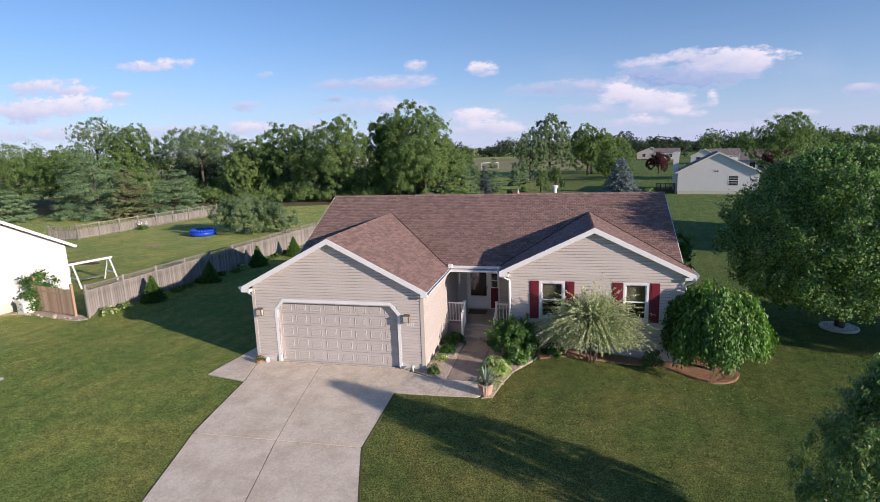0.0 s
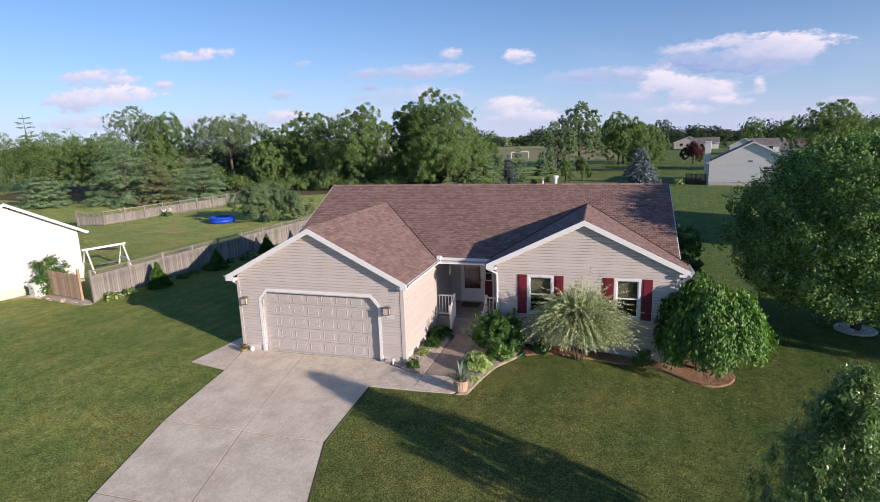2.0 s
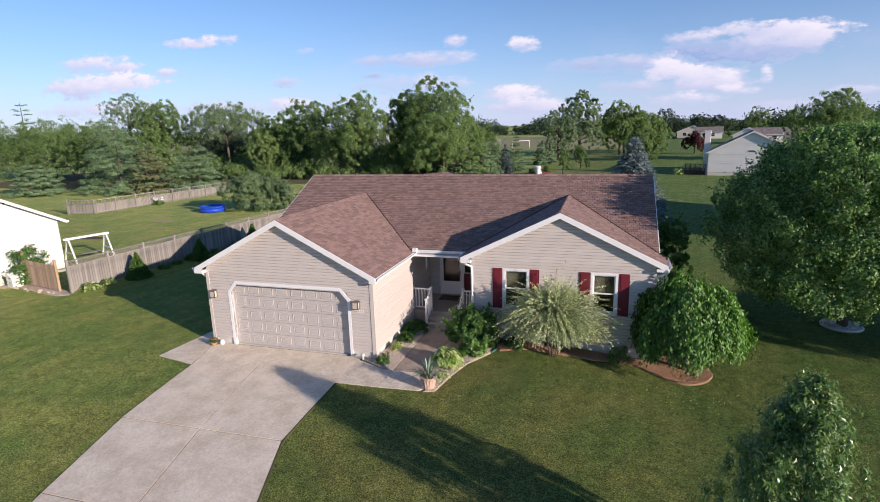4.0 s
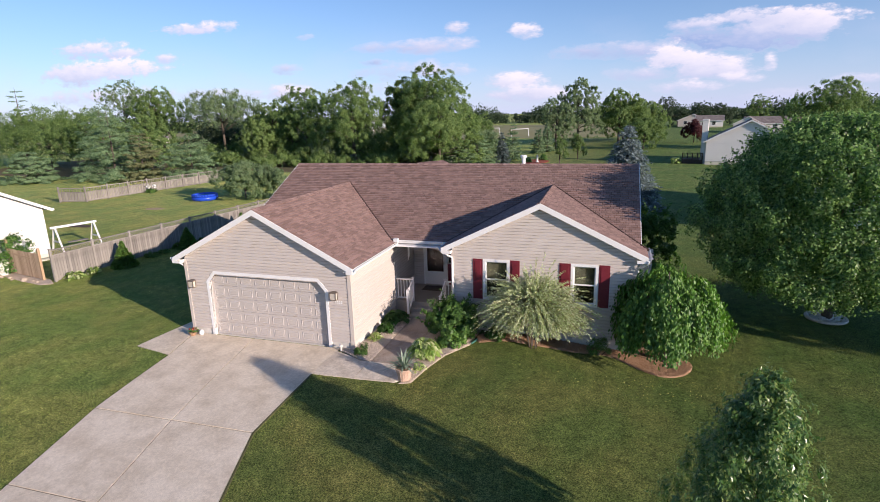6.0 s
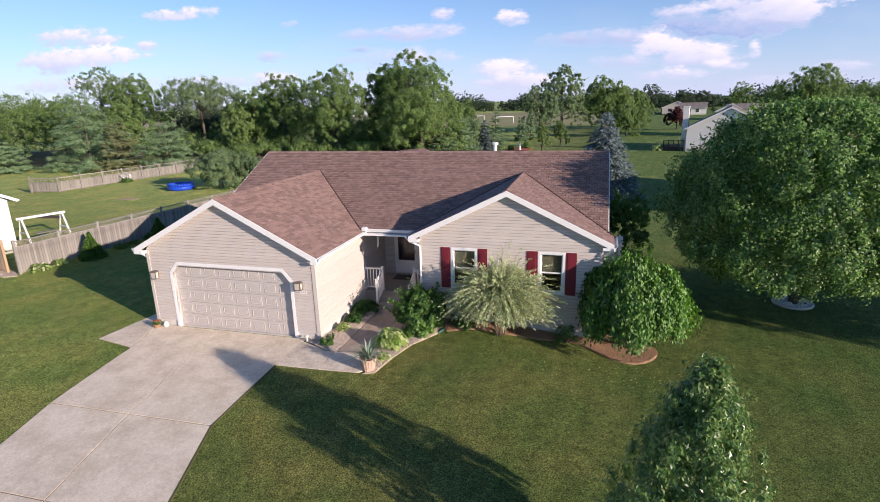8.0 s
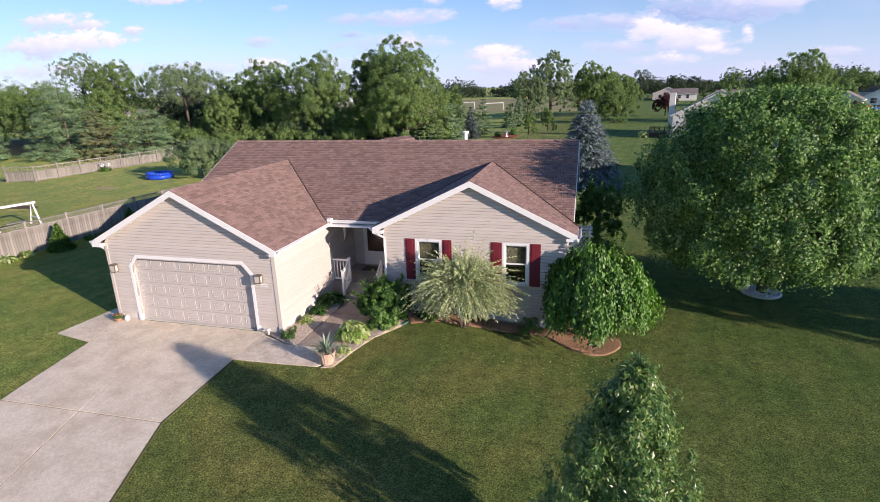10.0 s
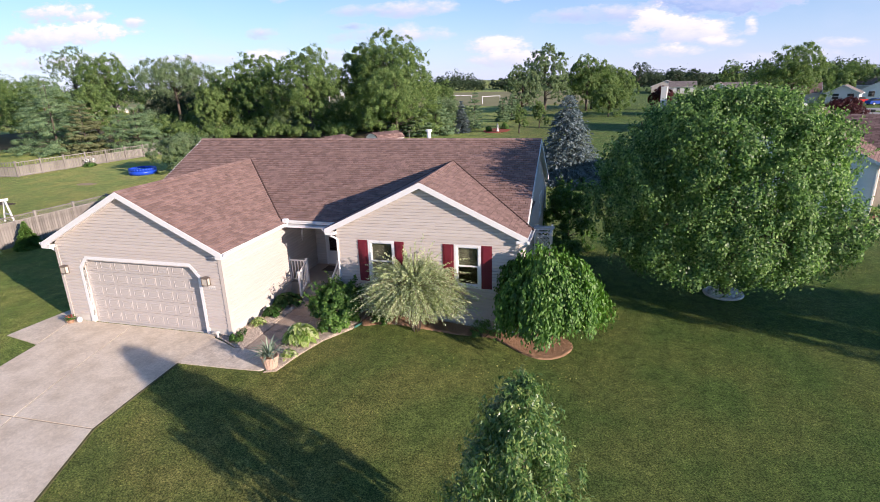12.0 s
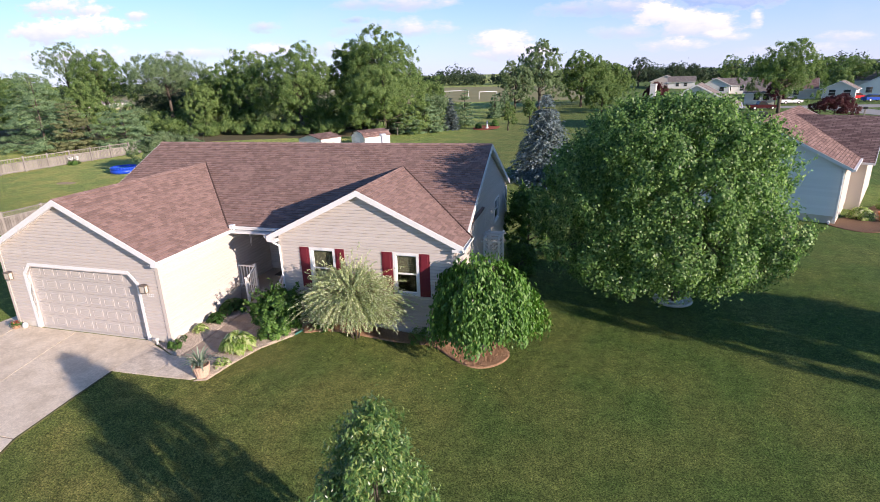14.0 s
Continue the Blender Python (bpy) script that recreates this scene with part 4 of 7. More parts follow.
# garage door with its trim
def garage_door():
    x0, x1, z0, z1 = GD
    door = part("garage_door", boxes((x0, 0.14, z0, x1, 0.18, z1)), M_GDOOR, house, "almond sectional garage door with raised panels")
    rows, cols = 5, 8
    hh, ww = (z1 - z0) / rows, (x1 - x0) / cols
    for r in range(rows):
        bm = boxes((x0 + 0.004, 0.118, z0 + r * hh + 0.005, x1 - 0.004, 0.14, z0 + (r + 1) * hh - 0.005), bevel=0.004)
        part("door_section", bm, M_GDOOR, door)
    bm = bmesh.new()
    a, b = ww * 0.385, hh * 0.31
    loops = [[bm.verts.new((sx * (a - d), y, sz * (b - d))) for sx, sz in ((-1, -1), (1, -1), (1, 1), (-1, 1))] for d, y in ((0.0, 0.0), (0.016, -0.009), (0.034, -0.009), (0.05, -0.001), (0.08, -0.007))]
    for p, q in zip(loops, loops[1:]):
        for k in range(4):
            bm.faces.new((p[k], p[(k + 1) % 4], q[(k + 1) % 4], q[k]))
    bm.faces.new(loops[-1])
    bmesh.ops.recalc_face_normals(bm, faces=bm.faces[:])
    for f in bm.faces:
        if f.normal.y > 0.5:
            f.normal_flip()
    me = bpy.data.meshes.new("panel")
    bm.to_mesh(me)
    bm.free()
    me.materials.append(M_GDOOR)
    for r in range(rows):
        for c in range(cols):
            o = new("panel", me)
            o.parent = door
            o.matrix_local = pose(x0 + (c + 0.5) * ww, 0.116, z0 + (r + 0.5) * hh)
    w = 0.11
    ch = 0.36
    trim = bmesh.new()
    outer = [(x0 - w, 0.0), (x0 - w, z1 - ch + 0.05), (x0 - w + ch, z1 + w), (x1 + w - ch, z1 + w), (x1 + w, z1 - ch + 0.05), (x1 + w, 0.0)]
    inner = [(x0, 0.0), (x0, z1 - ch), (x0 + ch - 0.06, z1), (x1 - ch + 0.06, z1), (x1, z1 - ch), (x1, 0.0)]
    for k in range(5):
        prism(trim, [(outer[k][0], -0.04, outer[k][1]), (outer[k + 1][0], -0.04, outer[k + 1][1]), (inner[k + 1][0], -0.04, inner[k + 1][1]), (inner[k][0], -0.04, inner[k][1])], (0, 0.12, 0))
    part("door_trim", trim, M_TRIM, house, "white garage door trim with clipped corners")
    for sx, x in ((1, x0), (-1, x1)):
        part("door_corner", prism(bmesh.new(), [(x, -0.018, z1 - ch), (x, -0.018, z1), (x + sx * (ch - 0.06), -0.018, z1)], (0, 0.09, 0)), M_SIDING, house)


garage_door()


# ---- windows, doors, porch ----
def window(x0, x1, z0, z1, m, blind=True, name="window"):
    """A double-hung window in a wall frame whose outside is -y."""
    win = new(name)
    win.parent = house
    win.matrix_local = m
    t = 0.075
    part("window_frame", boxes((x0 - 0.02, -0.045, z1 - t, x1 + 0.02, 0.1, z1 + 0.02), (x0 - 0.02, -0.05, z0 - 0.03, x1 + 0.02, 0.1, z0 + t), (x0 - 0.02, -0.042, z0 + t, x0 + t, 0.1, z1 - t), (x1 - t, -0.042, z0 + t, x1 + 0.02, 0.1, z1 - t), bevel=0.006), M_TRIM, win, "white vinyl window frame")
    zm = (z0 + z1) / 2
    for lo, hi, y in ((z0 + t, zm + 0.02, 0.0), (zm - 0.02, z1 - t, 0.03)):
        part("sash", boxes((x0 + t, y, lo, x1 - t, y + 0.03, lo + 0.04), (x0 + t, y, hi - 0.04, x1 - t, y + 0.03, hi), (x0 + t, y + 0.002, lo + 0.04, x0 + t + 0.035, y + 0.028, hi - 0.04), (x1 - t - 0.035, y + 0.002, lo + 0.04, x1 - t, y + 0.028, hi - 0.04)), M_TRIM, win)
        pane = part("pane", boxes((x0 + t + 0.03, y + 0.012, lo + 0.035, x1 - t - 0.03, y + 0.018, hi - 0.035)), M_GLASS, win)
        pane.visible_shadow = False
    if blind:
        part("blind", boxes((x0 + t, 0.11, zm - 0.05, x1 - t, 0.125, z1 - 0.05)), M_BLIND, win, "olive blind drawn half down")
    return win


def shutter(x0, x1, z0, z1, y):
    """A panelled shutter beside a window."""
    bm = boxes((x0, y - 0.03, z0, x1, y, z1), bevel=0.005)
    t = 0.055
    zm = z0 + (z1 - z0) * 0.45
    for a, b in ((z0 + t, zm - t / 2), (zm + t / 2, z1 - t)):
        box(bm, x0 + t, y - 0.042, a, x1 - t, y - 0.028, b, bevel=0.01)
    part("shutter", bm, M_SHUTTER, house, "burgundy panelled shutter")


ident = Matrix.Identity(4)
window(*WIN1, pose(0, WY, 0))
window(*WIN2, pose(0, WY, 0))
for x0, x1 in ((3.76, 4.11), (5.14, 5.48), (6.88, 7.26), (8.23, 8.59)):
    shutter(x0, x1, 1.28, 2.82, WY - 0.022)
window(SIDEWIN[0], SIDEWIN[1], SIDEWIN[2], SIDEWIN[3], Matrix.Translation((W1, 0, 0)) @ Matrix.Rotation(math.pi / 2, 4, "Z"), False)

M_PORCH = surface("painted_porch_floor", (0.30, 0.26, 0.22), (0.42, 0.37, 0.32), 1.5, 40, 0.8, 0.2)
porch = tagged(new("porch"), "covered concrete front porch with two steps", "porch", kind="structure")
part("deck", boxes((0.03, 3.95, -0.2, W0 - 0.03, DOOR_WALL - 0.03, FLOOR - 0.004), bevel=0.012), M_PORCH, porch)
part("step", boxes((0.95, 3.62, -0.2, 2.2, 3.945, 0.335), bevel=0.012), M_PORCH, porch)
part("step", boxes((0.95, 3.3, -0.2, 2.2, 3.615, 0.18), bevel=0.012), M_PORCH, porch)


def front_door():
    y = DOOR_WALL
    x0, x1, z0, z1 = FD
    d = new("front_door")
    d.parent = house
    tagged(d, "white storm door with a tall glass pane")
    part("door_frame", boxes((x0 - 0.055, y - 0.05, z0, x0, y + 0.1, z1 + 0.045), (x1, y - 0.05, z0, SL[0], y + 0.1, z1 + 0.045), (x0, y - 0.05, z1, x1, y + 0.1, z1 + 0.045), (SL[1], y - 0.05, z0, SL[1] + 0.055, y + 0.1, z1 + 0.045), (SL[0], y - 0.05, z1, SL[1], y + 0.1, z1 + 0.045)), M_TRIM, d)
    t = 0.1
    part("storm_door", boxes((x0 + 0.003, y - 0.02, z0 + 0.02, x1 - 0.003, y + 0.015, z0 + 0.62), (x0 + 0.003, y - 0.02, z0 + 0.62, x0 + t, y + 0.015, z1 - 0.003), (x1 - t, y - 0.02, z0 + 0.62, x1 - 0.003, y + 0.015, z1 - 0.003), (x0 + t, y - 0.02, z1 - t, x1 - t, y + 0.015, z1 - 0.003), bevel=0.004), M_TRIM, d)
    pane = part("pane", boxes((x0 + t - 0.01, y - 0.006, z0 + 0.61, x1 - t + 0.01, y, z1 - t + 0.01)), M_GLASS, d)
    pane.visible_shadow = False
    part("inner_door", boxes((x0 + 0.003, y + 0.06, z0, x1 - 0.003, y + 0.1, z1 - 0.003)), surface("dark_red_door", (0.05, 0.012, 0.012), (0.09, 0.02, 0.02), 2, 40, 0.4, 0.05), d)
    part("door_handle", boxes((x1 - 0.085, y - 0.06, z0 + 0.98, x1 - 0.05, y - 0.021, z0 + 1.12), bevel=0.008), surface("dark_metal", (0.03, 0.03, 0.03), (0.06, 0.06, 0.06), 3, 30, 0.35, 0.05, metal=1.0), d)
    part("side_panel", boxes((SL[0] + 0.003, y, SL[2], SL[1] - 0.003, y + 0.05, SL[2] + 1.0)), M_SHUTTER, d, "burgundy side panel")
    for k in range(3):
        a = SL[2] + 1.02 + k * 0.34
        part("side_light", boxes((SL[0] + 0.003, y - 0.01, a, SL[1] - 0.003, y + 0.03, a + 0.03), (SL[0] + 0.003, y - 0.01, a + 0.03, SL[0] + 0.04, y + 0.03, a + 0.34), (SL[1] - 0.04, y - 0.01, a + 0.03, SL[1] - 0.003, y + 0.03, a + 0.34)), M_TRIM, d)
        p = part("pane", boxes((SL[0] + 0.03, y + 0.008, a + 0.02, SL[1] - 0.03, y + 0.014, a + 0.345)), M_GLASS, d)
        p.visible_shadow = False


front_door()
tagged(part("door_mat", boxes((0.75, 5.45, FLOOR - 0.003, 1.6, 6.1, FLOOR + 0.015), bevel=0.006), surface("grey_coir_mat", (0.07, 0.055, 0.045), (0.14, 0.115, 0.10), 6, 80, 0.95, 0.6)), "dark woven door mat on the porch floor", "mat")


def railing(points, label):
    """A white porch railing along (x, y, z) points, balusters between two rails."""
    r = thing("porch_railing", *points[0], label, "railing", "porch railings")
    base = Vector(points[0])
    for p in points:
        q = Vector(p) - base
        part("post", boxes((q.x - 0.045, q.y - 0.045, q.z, q.x + 0.045, q.y + 0.045, q.z + 1.0), (q.x - 0.06, q.y - 0.06, q.z + 1.0, q.x + 0.06, q.y + 0.06, q.z + 1.03), bevel=0.006), M_TRIM, r)
    for a, b in zip(points, points[1:]):
        a, b = Vector(a) - base, Vector(b) - base
        d = b - a
        side = Vector((-d.y, d.x, 0)).normalized()
        for z, h in ((0.1, 0.05), (0.9, 0.06)):
            bm = prism(bmesh.new(), [a + side * 0.03 + Vector((0, 0, z)), a - side * 0.03 + Vector((0, 0, z)), a - side * 0.03 + Vector((0, 0, z + h)), a + side * 0.03 + Vector((0, 0, z + h))], d)
            part("rail", bm, M_TRIM, r)
        n = max(2, int(d.length / 0.125))
        for k in range(1, n):
            c = a + d * k / n
            part("baluster", boxes((c.x - 0.017, c.y - 0.017, c.z + 0.14, c.x + 0.017, c.y + 0.017, c.z + 0.91)), M_TRIM, r)


railing([(0.1, 4.03, FLOOR), (0.9, 4.03, FLOOR), (0.9, 3.36, 0.18)], "white wooden porch railing with square balusters by the garage wall")
railing([(2.84, 4.03, FLOOR), (2.27, 4.03, FLOOR), (2.27, 3.36, 0.02)], "white wooden porch railing with square balusters by the wing")


def wall_lantern(x, z):
    m_met = M_LANTERN
    l = thing("wall_lantern", x, -0.034, z, "bronze box lantern with glass sides on the garage wall", "lamp", "garage lanterns")
    part("back_plate", boxes((-0.09, -0.02, -0.16, 0.09, 0.0, 0.14), bevel=0.006), m_met, l)
    part("cap", boxes((-0.14, -0.2, 0.10, 0.14, -0.021, 0.13), bevel=0.012), m_met, l)
    part("base", boxes((-0.12, -0.18, -0.15, 0.12, -0.021, -0.13), bevel=0.005), m_met, l)
    for sx in (-1, 1):
        for y in (-0.17, -0.035):
            part("bar", boxes((sx * 0.11 - 0.008, y - 0.01, -0.14, sx * 0.11 + 0.008, y + 0.01, 0.10)), m_met, l)
    part("glass", boxes((-0.1, -0.165, -0.128, 0.1, -0.04, 0.098)), surface("seeded_lamp_glass", (0.46, 0.40, 0.33), (0.66, 0.60, 0.52), 6, 30, 0.15, 0.3), l)


M_LANTERN = surface("bronze_metal", (0.17, 0.135, 0.105), (0.28, 0.23, 0.19), 4, 30, 0.5, 0.1, metal=0.4)
wall_lantern(-6.42, 2.05)
wall_lantern(-0.48, 2.02)
# the house number, as plain bars
plate = thing("number_plaque", -0.36, -0.021, 1.76, "row of small white number plates under the lantern", "sign")
for k in range(4):
    part("bar", boxes((-0.14 + k * 0.075, -0.012, -0.055, -0.095 + k * 0.075, 0, 0.055), bevel=0.003), M_TRIM, plate)
tagged(part("flue_pipe", lathe(bmesh.new(), [(0.09, 5.3), (0.09, 5.95), (0.14, 5.95), (0.15, 5.98), (0.15, 6.04), (0.12, 6.06)], 16, 4.6, 9.35), M_TRIM, smooth=False), "white metal flue pipe with a cap behind the ridge", "vent")
chime = thing("wind_chime", 0.62, 4.4, 2.93, "thin pale wind chime hanging from the porch ceiling", "ornament")
part("cord", tube(bmesh.new(), (0, 0, 0), (0, 0, -0.25), 0.004, 0.004, 5), M_TRIM, chime)
for k in range(4):
    a = k * math.pi / 2
    part("chime_tube", tube(bmesh.new(), (0.03 * math.cos(a), 0.03 * math.sin(a), -0.25), (0.03 * math.cos(a), 0.03 * math.sin(a), -0.62 - 0.05 * k), 0.01, 0.01, 6), M_TRIM, chime)


# ---- fences, gate, garden things ----
def board_fence(p0, p1, label, height=1.42, lattice=0.26, width=0.14, bay=2.4, name="board_fence"):
    """Posts, upright boards, a lattice strip and rails."""
    p0, p1 = Vector((*p0, 0)), Vector((*p1, 0))
    d = p1 - p0
    f = thing(name, p0.x, p0.y, float(grade(p0.x, p0.y)), label, "fence", "yard fences", math.degrees(math.atan2(d.y, d.x)))
    n = max(1, round(d.length / bay))
    step = d.length / n
    hgt = height + lattice
    rng = random.Random(int(p0.x * 10))
    post_me = None
    for k in range(n + 1):
        if post_me is None:
            o = part("post", boxes((-0.055, -0.055, -0.1, 0.055, 0.055, hgt + 0.06), (-0.07, -0.07, hgt + 0.06, 0.07, 0.07, hgt + 0.09), bevel=0.008), M_FENCE, f)
            post_me = o.data
        else:
            o = new("post", post_me)
            o.parent = f
        o.matrix_local = pose(k * step, 0, 0)
    m = int(d.length / width)
    board_me = None
    for k in range(m):
        if board_me is None:
            o = part("board", boxes((0.004, -0.03, 0.04, width - 0.004, -0.01, height), bevel=0.003), M_FENCE, f)
            board_me = o.data
        else:
            o = new("board", board_me)
            o.parent = f
        o.matrix_local = pose(k * width, rng.uniform(-0.004, 0.004), rng.uniform(-0.012, 0.008), 0, 0, rng.uniform(-0.4, 0.4))
    for z, h in ((0.25, 0.07), (height - 0.04, 0.05), (hgt - 0.02, 0.05)):
        part("rail", boxes((0, -0.03 if z > 1 else -0.005, z, d.length, 0.03, z + h)), M_FENCE, f)
    bm = bmesh.new()
    for k in range(int(d.length / 0.15)):
        x = k * 0.15
        if x + 0.03 + lattice * 0.7 < d.length:
            prism(bm, [(x, -0.012, height), (x + 0.03, -0.012, height), (x + 0.03 + lattice * 0.7, -0.012, hgt), (x + lattice * 0.7, -0.012, hgt)], (0, 0.008, 0))
            prism(bm, [(x + lattice * 0.7, -0.002, height), (x + 0.03 + lattice * 0.7, -0.002, height), (x + 0.03, -0.002, hgt), (x, -0.002, hgt)], (0, 0.008, 0))
    part("lattice", bm, M_FENCE, f, "diagonal lattice strip")


board_fence((-18.95, 3.9), (-17.4, 27.0), "tall weathered grey board fence topped with lattice")


def gate(p0, p1):
    p0, p1 = Vector((*p0, 0)), Vector((*p1, 0))
    d = p1 - p0
    g = thing("wooden_gate", p0.x, p0.y, 0, "tan cedar board gate between two fresh posts", "gate", rz=math.degrees(math.atan2(d.y, d.x)))
    w = d.length
    part("post", boxes((-0.06, -0.06, -0.1, 0.06, 0.06, 1.95), bevel=0.008), M_POST_NEW, g, "orange-toned new gate post")
    part("post", boxes((w - 0.06, -0.06, -0.1, w + 0.06, 0.06, 1.75), bevel=0.008), M_POST_NEW, g, "orange-toned new gate post")
    n = int((w - 0.16) / 0.14)
    rng = random.Random(5)
    for k in range(n):
        x = 0.08 + k * (w - 0.16) / n
        part("board", boxes((x + 0.004, -0.05, 0.08, x + (w - 0.16) / n - 0.004, -0.03, 1.45 + rng.uniform(-0.015, 0.03)), bevel=0.003), M_GATE, g)
    for z in (0.2, 1.2):
        part("rail", boxes((0.06, -0.028, z, w - 0.06, 0.01, z + 0.09)), M_GATE, g)
    part("brace", prism(bmesh.new(), [(w * 0.15, -0.065, 1.18), (w * 0.75, -0.065, 1.10), (w * 0.75, -0.065, 1.19), (w * 0.15, -0.065, 1.27)], (0, 0.014, 0)), M_GATE, g)


gate((-22.95, 4.55), (-19.85, 3.95))


def back_fence(points, label):
    """The lighter picket fence with a railed top at the back of the next yard."""
    for a, b in zip(points, points[1:]):
        p0, p1 = Vector((*a, 0)), Vector((*b, 0))
        d = p1 - p0
        f = thing("picket_fence", p0.x, p0.y, 0, label, "fence", "back fences", math.degrees(math.atan2(d.y, d.x)))
        n = max(1, round(d.length / 2.4))
        for k in range(n + 1):
            part("post", boxes((k * d.length / n - 0.07, -0.07, -0.1, k * d.length / n + 0.07, 0.07, 1.62)), M_FENCE, f)
        for z in (0.15, 1.0, 1.42):
            part("rail", boxes((0, -0.03, z, d.length, 0.03, z + 0.07)), M_FENCE, f)
        for nm, gap, rows in (("picket", 0.17, (0.005, 0.02, 0.05, 0.15, 0.035, 1.0)), ("spindle", 0.3, (0, -0.01, 1.05, 0.06, 0.01, 1.42))):
            me = None
            for k in range(int(d.length / gap)):
                if me is None:
                    o = part(nm, boxes(rows), M_FENCE, f)
                    me = o.data
                else:
                    o = new(nm, me)
                    o.parent = f
                o.matrix_local = pose(k * gap, 0, 0)


back_fence([(-46.5, 26.0), (-43.7, 26.7), (-42.9, 34.0), (-41.2, 46.2)], "weathered grey picket fence with a railed top")


def swing_frame():
    s = thing("swing_frame", -25.6, 9.3, 0, "white wooden garden swing frame", "swing", rz=72)
    for x in (0, 2.3):
        for y in (-0.85, 0.85):
            part("leg", tube(bmesh.new(), (x, y, 0), (x, y * 0.12, 1.5), 0.06, 0.06, 4), M_TRIM, s)
        part("brace", boxes((x - 0.04, -0.4, 0.55, x + 0.04, 0.4, 0.63)), M_TRIM, s)
    part("beam", boxes((-0.25, -0.07, 1.46, 2.5, 0.07, 1.6), bevel=0.01), M_TRIM, s)
    part("swing_seat", boxes((0.6, -0.2, 0.42, 1.8, 0.2, 0.46), bevel=0.01), M_FENCE, s, "weathered swing bench")


swing_frame()


def paddling_pool():
    p = thing("inflatable_pool", -31.4, 29.9, 0, "round bright blue inflatable pool on the grass", "pool")
    part("wall", lathe(bmesh.new(), [(1.14, 0.0), (1.26, 0.1), (1.28, 0.27), (1.2, 0.45), (1.1, 0.4)], 28), M_POOL, p, smooth=True)
    ring = bmesh.new()
    for k in range(28):
        a, b = 2 * math.pi * k / 28, 2 * math.pi * (k + 1) / 28
        tube(ring, (1.16 * math.cos(a), 1.16 * math.sin(a), 0.52), (1.16 * math.cos(b), 1.16 * math.sin(b), 0.52), 0.13, 0.13, 8)
    part("inflated_ring", ring, M_POOL, p, smooth=True)
    part("water", lathe(bmesh.new(), [(1.08, 0.4), (1.08, 0.47)], 28), M_POOL_WATER, p)


paddling_pool()
box_ob = thing("utility_box", -23.3, 4.15, 0, "small white plastic storage box with a lid", "box", rz=-12)
part("body", boxes((-0.32, -0.28, 0, 0.32, 0.28, 0.62), bevel=0.02), M_NB_WHITE, box_ob)
part("lid", prism(bmesh.new(), [(-0.37, -0.34, 0.62), (0.37, -0.34, 0.62), (0.37, -0.34, 0.66), (0, -0.34, 0.84), (-0.37, -0.34, 0.66)], (0, 0.68, 0)), M_NB_WHITE, box_ob)


# ---- neighbouring houses ----
def plain_house(name, label, x, y, heading, width, depth, eave, ridge, wall_mat, roof_mat, openings=(), z=0.0, chimney=False, over=0.35, course=0.0, found=0.35):
    """A gabled house: gable ends on local -y and +y, width along x, depth along y."""
    hs = thing(name, x, y, z, label, "house", "neighbouring houses", heading)
    w = width / 2
    bm = bmesh.new()
    sl = (ridge - eave) / w
    prism(bm, [(-w, 0, found), (w, 0, found), (w, 0, eave), (0, 0, ridge - 0.12), (-w, 0, eave)], (0, depth, 0))
    part("wall", bm, wall_mat, hs)
    part("foundation", boxes((-w + 0.02, 0.02, -0.3, w - 0.02, depth - 0.02, found)), M_NB_CREAM, hs)
    for sgn in (-1, 1):
        lo = (sgn * (w + over), -over, eave - over * sl)
        bm = prism(bmesh.new(), [lo, (0, -over, ridge), (0, -over, ridge + 0.12), (lo[0], -over, lo[2] + 0.12)], (0, depth + 2 * over, 0))
        part("roof", bm, roof_mat, hs)
        for yy in (-over - 0.03, depth + over):
            part("rake_board", prism(bmesh.new(), [(lo[0], yy, lo[2] - 0.05), (0, yy, ridge - 0.05), (0, yy, ridge + 0.13), (lo[0], yy, lo[2] + 0.13)], (0, 0.03, 0)), M_TRIM, hs)
        gx = lo[0]
        part("gutter", boxes((min(gx, gx + sgn * 0.13), -over, lo[2] - 0.02, max(gx, gx + sgn * 0.13), depth + over, lo[2] + 0.1)), M_TRIM, hs)
    if course:
        zz = found
        while zz < ridge - 0.2:
            hw = w if zz < eave else w * (ridge - 0.12 - zz) / (ridge - 0.12 - eave)
            if hw > 0.15:
                b = bmesh.new()
                prism(b, [(-hw, -0.034, zz), (-hw, 0.0, zz), (-hw, 0.0, zz + course)], (2 * hw, 0, 0))
                part("siding_board", b, wall_mat, hs)
            zz += course
    for face, a, b, z0, z1 in openings:
        wn = new("window" if z1 - z0 < 1.9 else "door")
        wn.parent = hs
        wn.matrix_local = {"front": pose(0, 0, 0), "right": pose(w, 0, 0, 0, 0, 90), "left": pose(-w, 0, 0, 0, 0, -90), "back": pose(0, depth, 0, 0, 0, 180)}[face]
        part("frame", boxes((a - 0.06, -0.04, z0 - 0.06, a, 0.02, z1 + 0.06), (b, -0.04, z0 - 0.06, b + 0.06, 0.02, z1 + 0.06), (a, -0.04, z1, b, 0.02, z1 + 0.06), (a, -0.04, z0 - 0.06, b, 0.02, z0), (a, -0.04, (z0 + z1) / 2 - 0.02, b, 0.0, (z0 + z1) / 2 + 0.02)), M_TRIM, wn)
        part("pane", boxes((a, -0.028, z0, b, -0.02, z1)), M_PANE, wn)
    if chimney:
        part("chimney", boxes((-w - 0.75, 1.2, -0.2, -w, 2.6, ridge + 0.1), (-w - 0.8, 1.15, ridge + 0.1, -w + 0.05, 2.65, ridge + 0.25)), wall_mat, hs)
    return hs


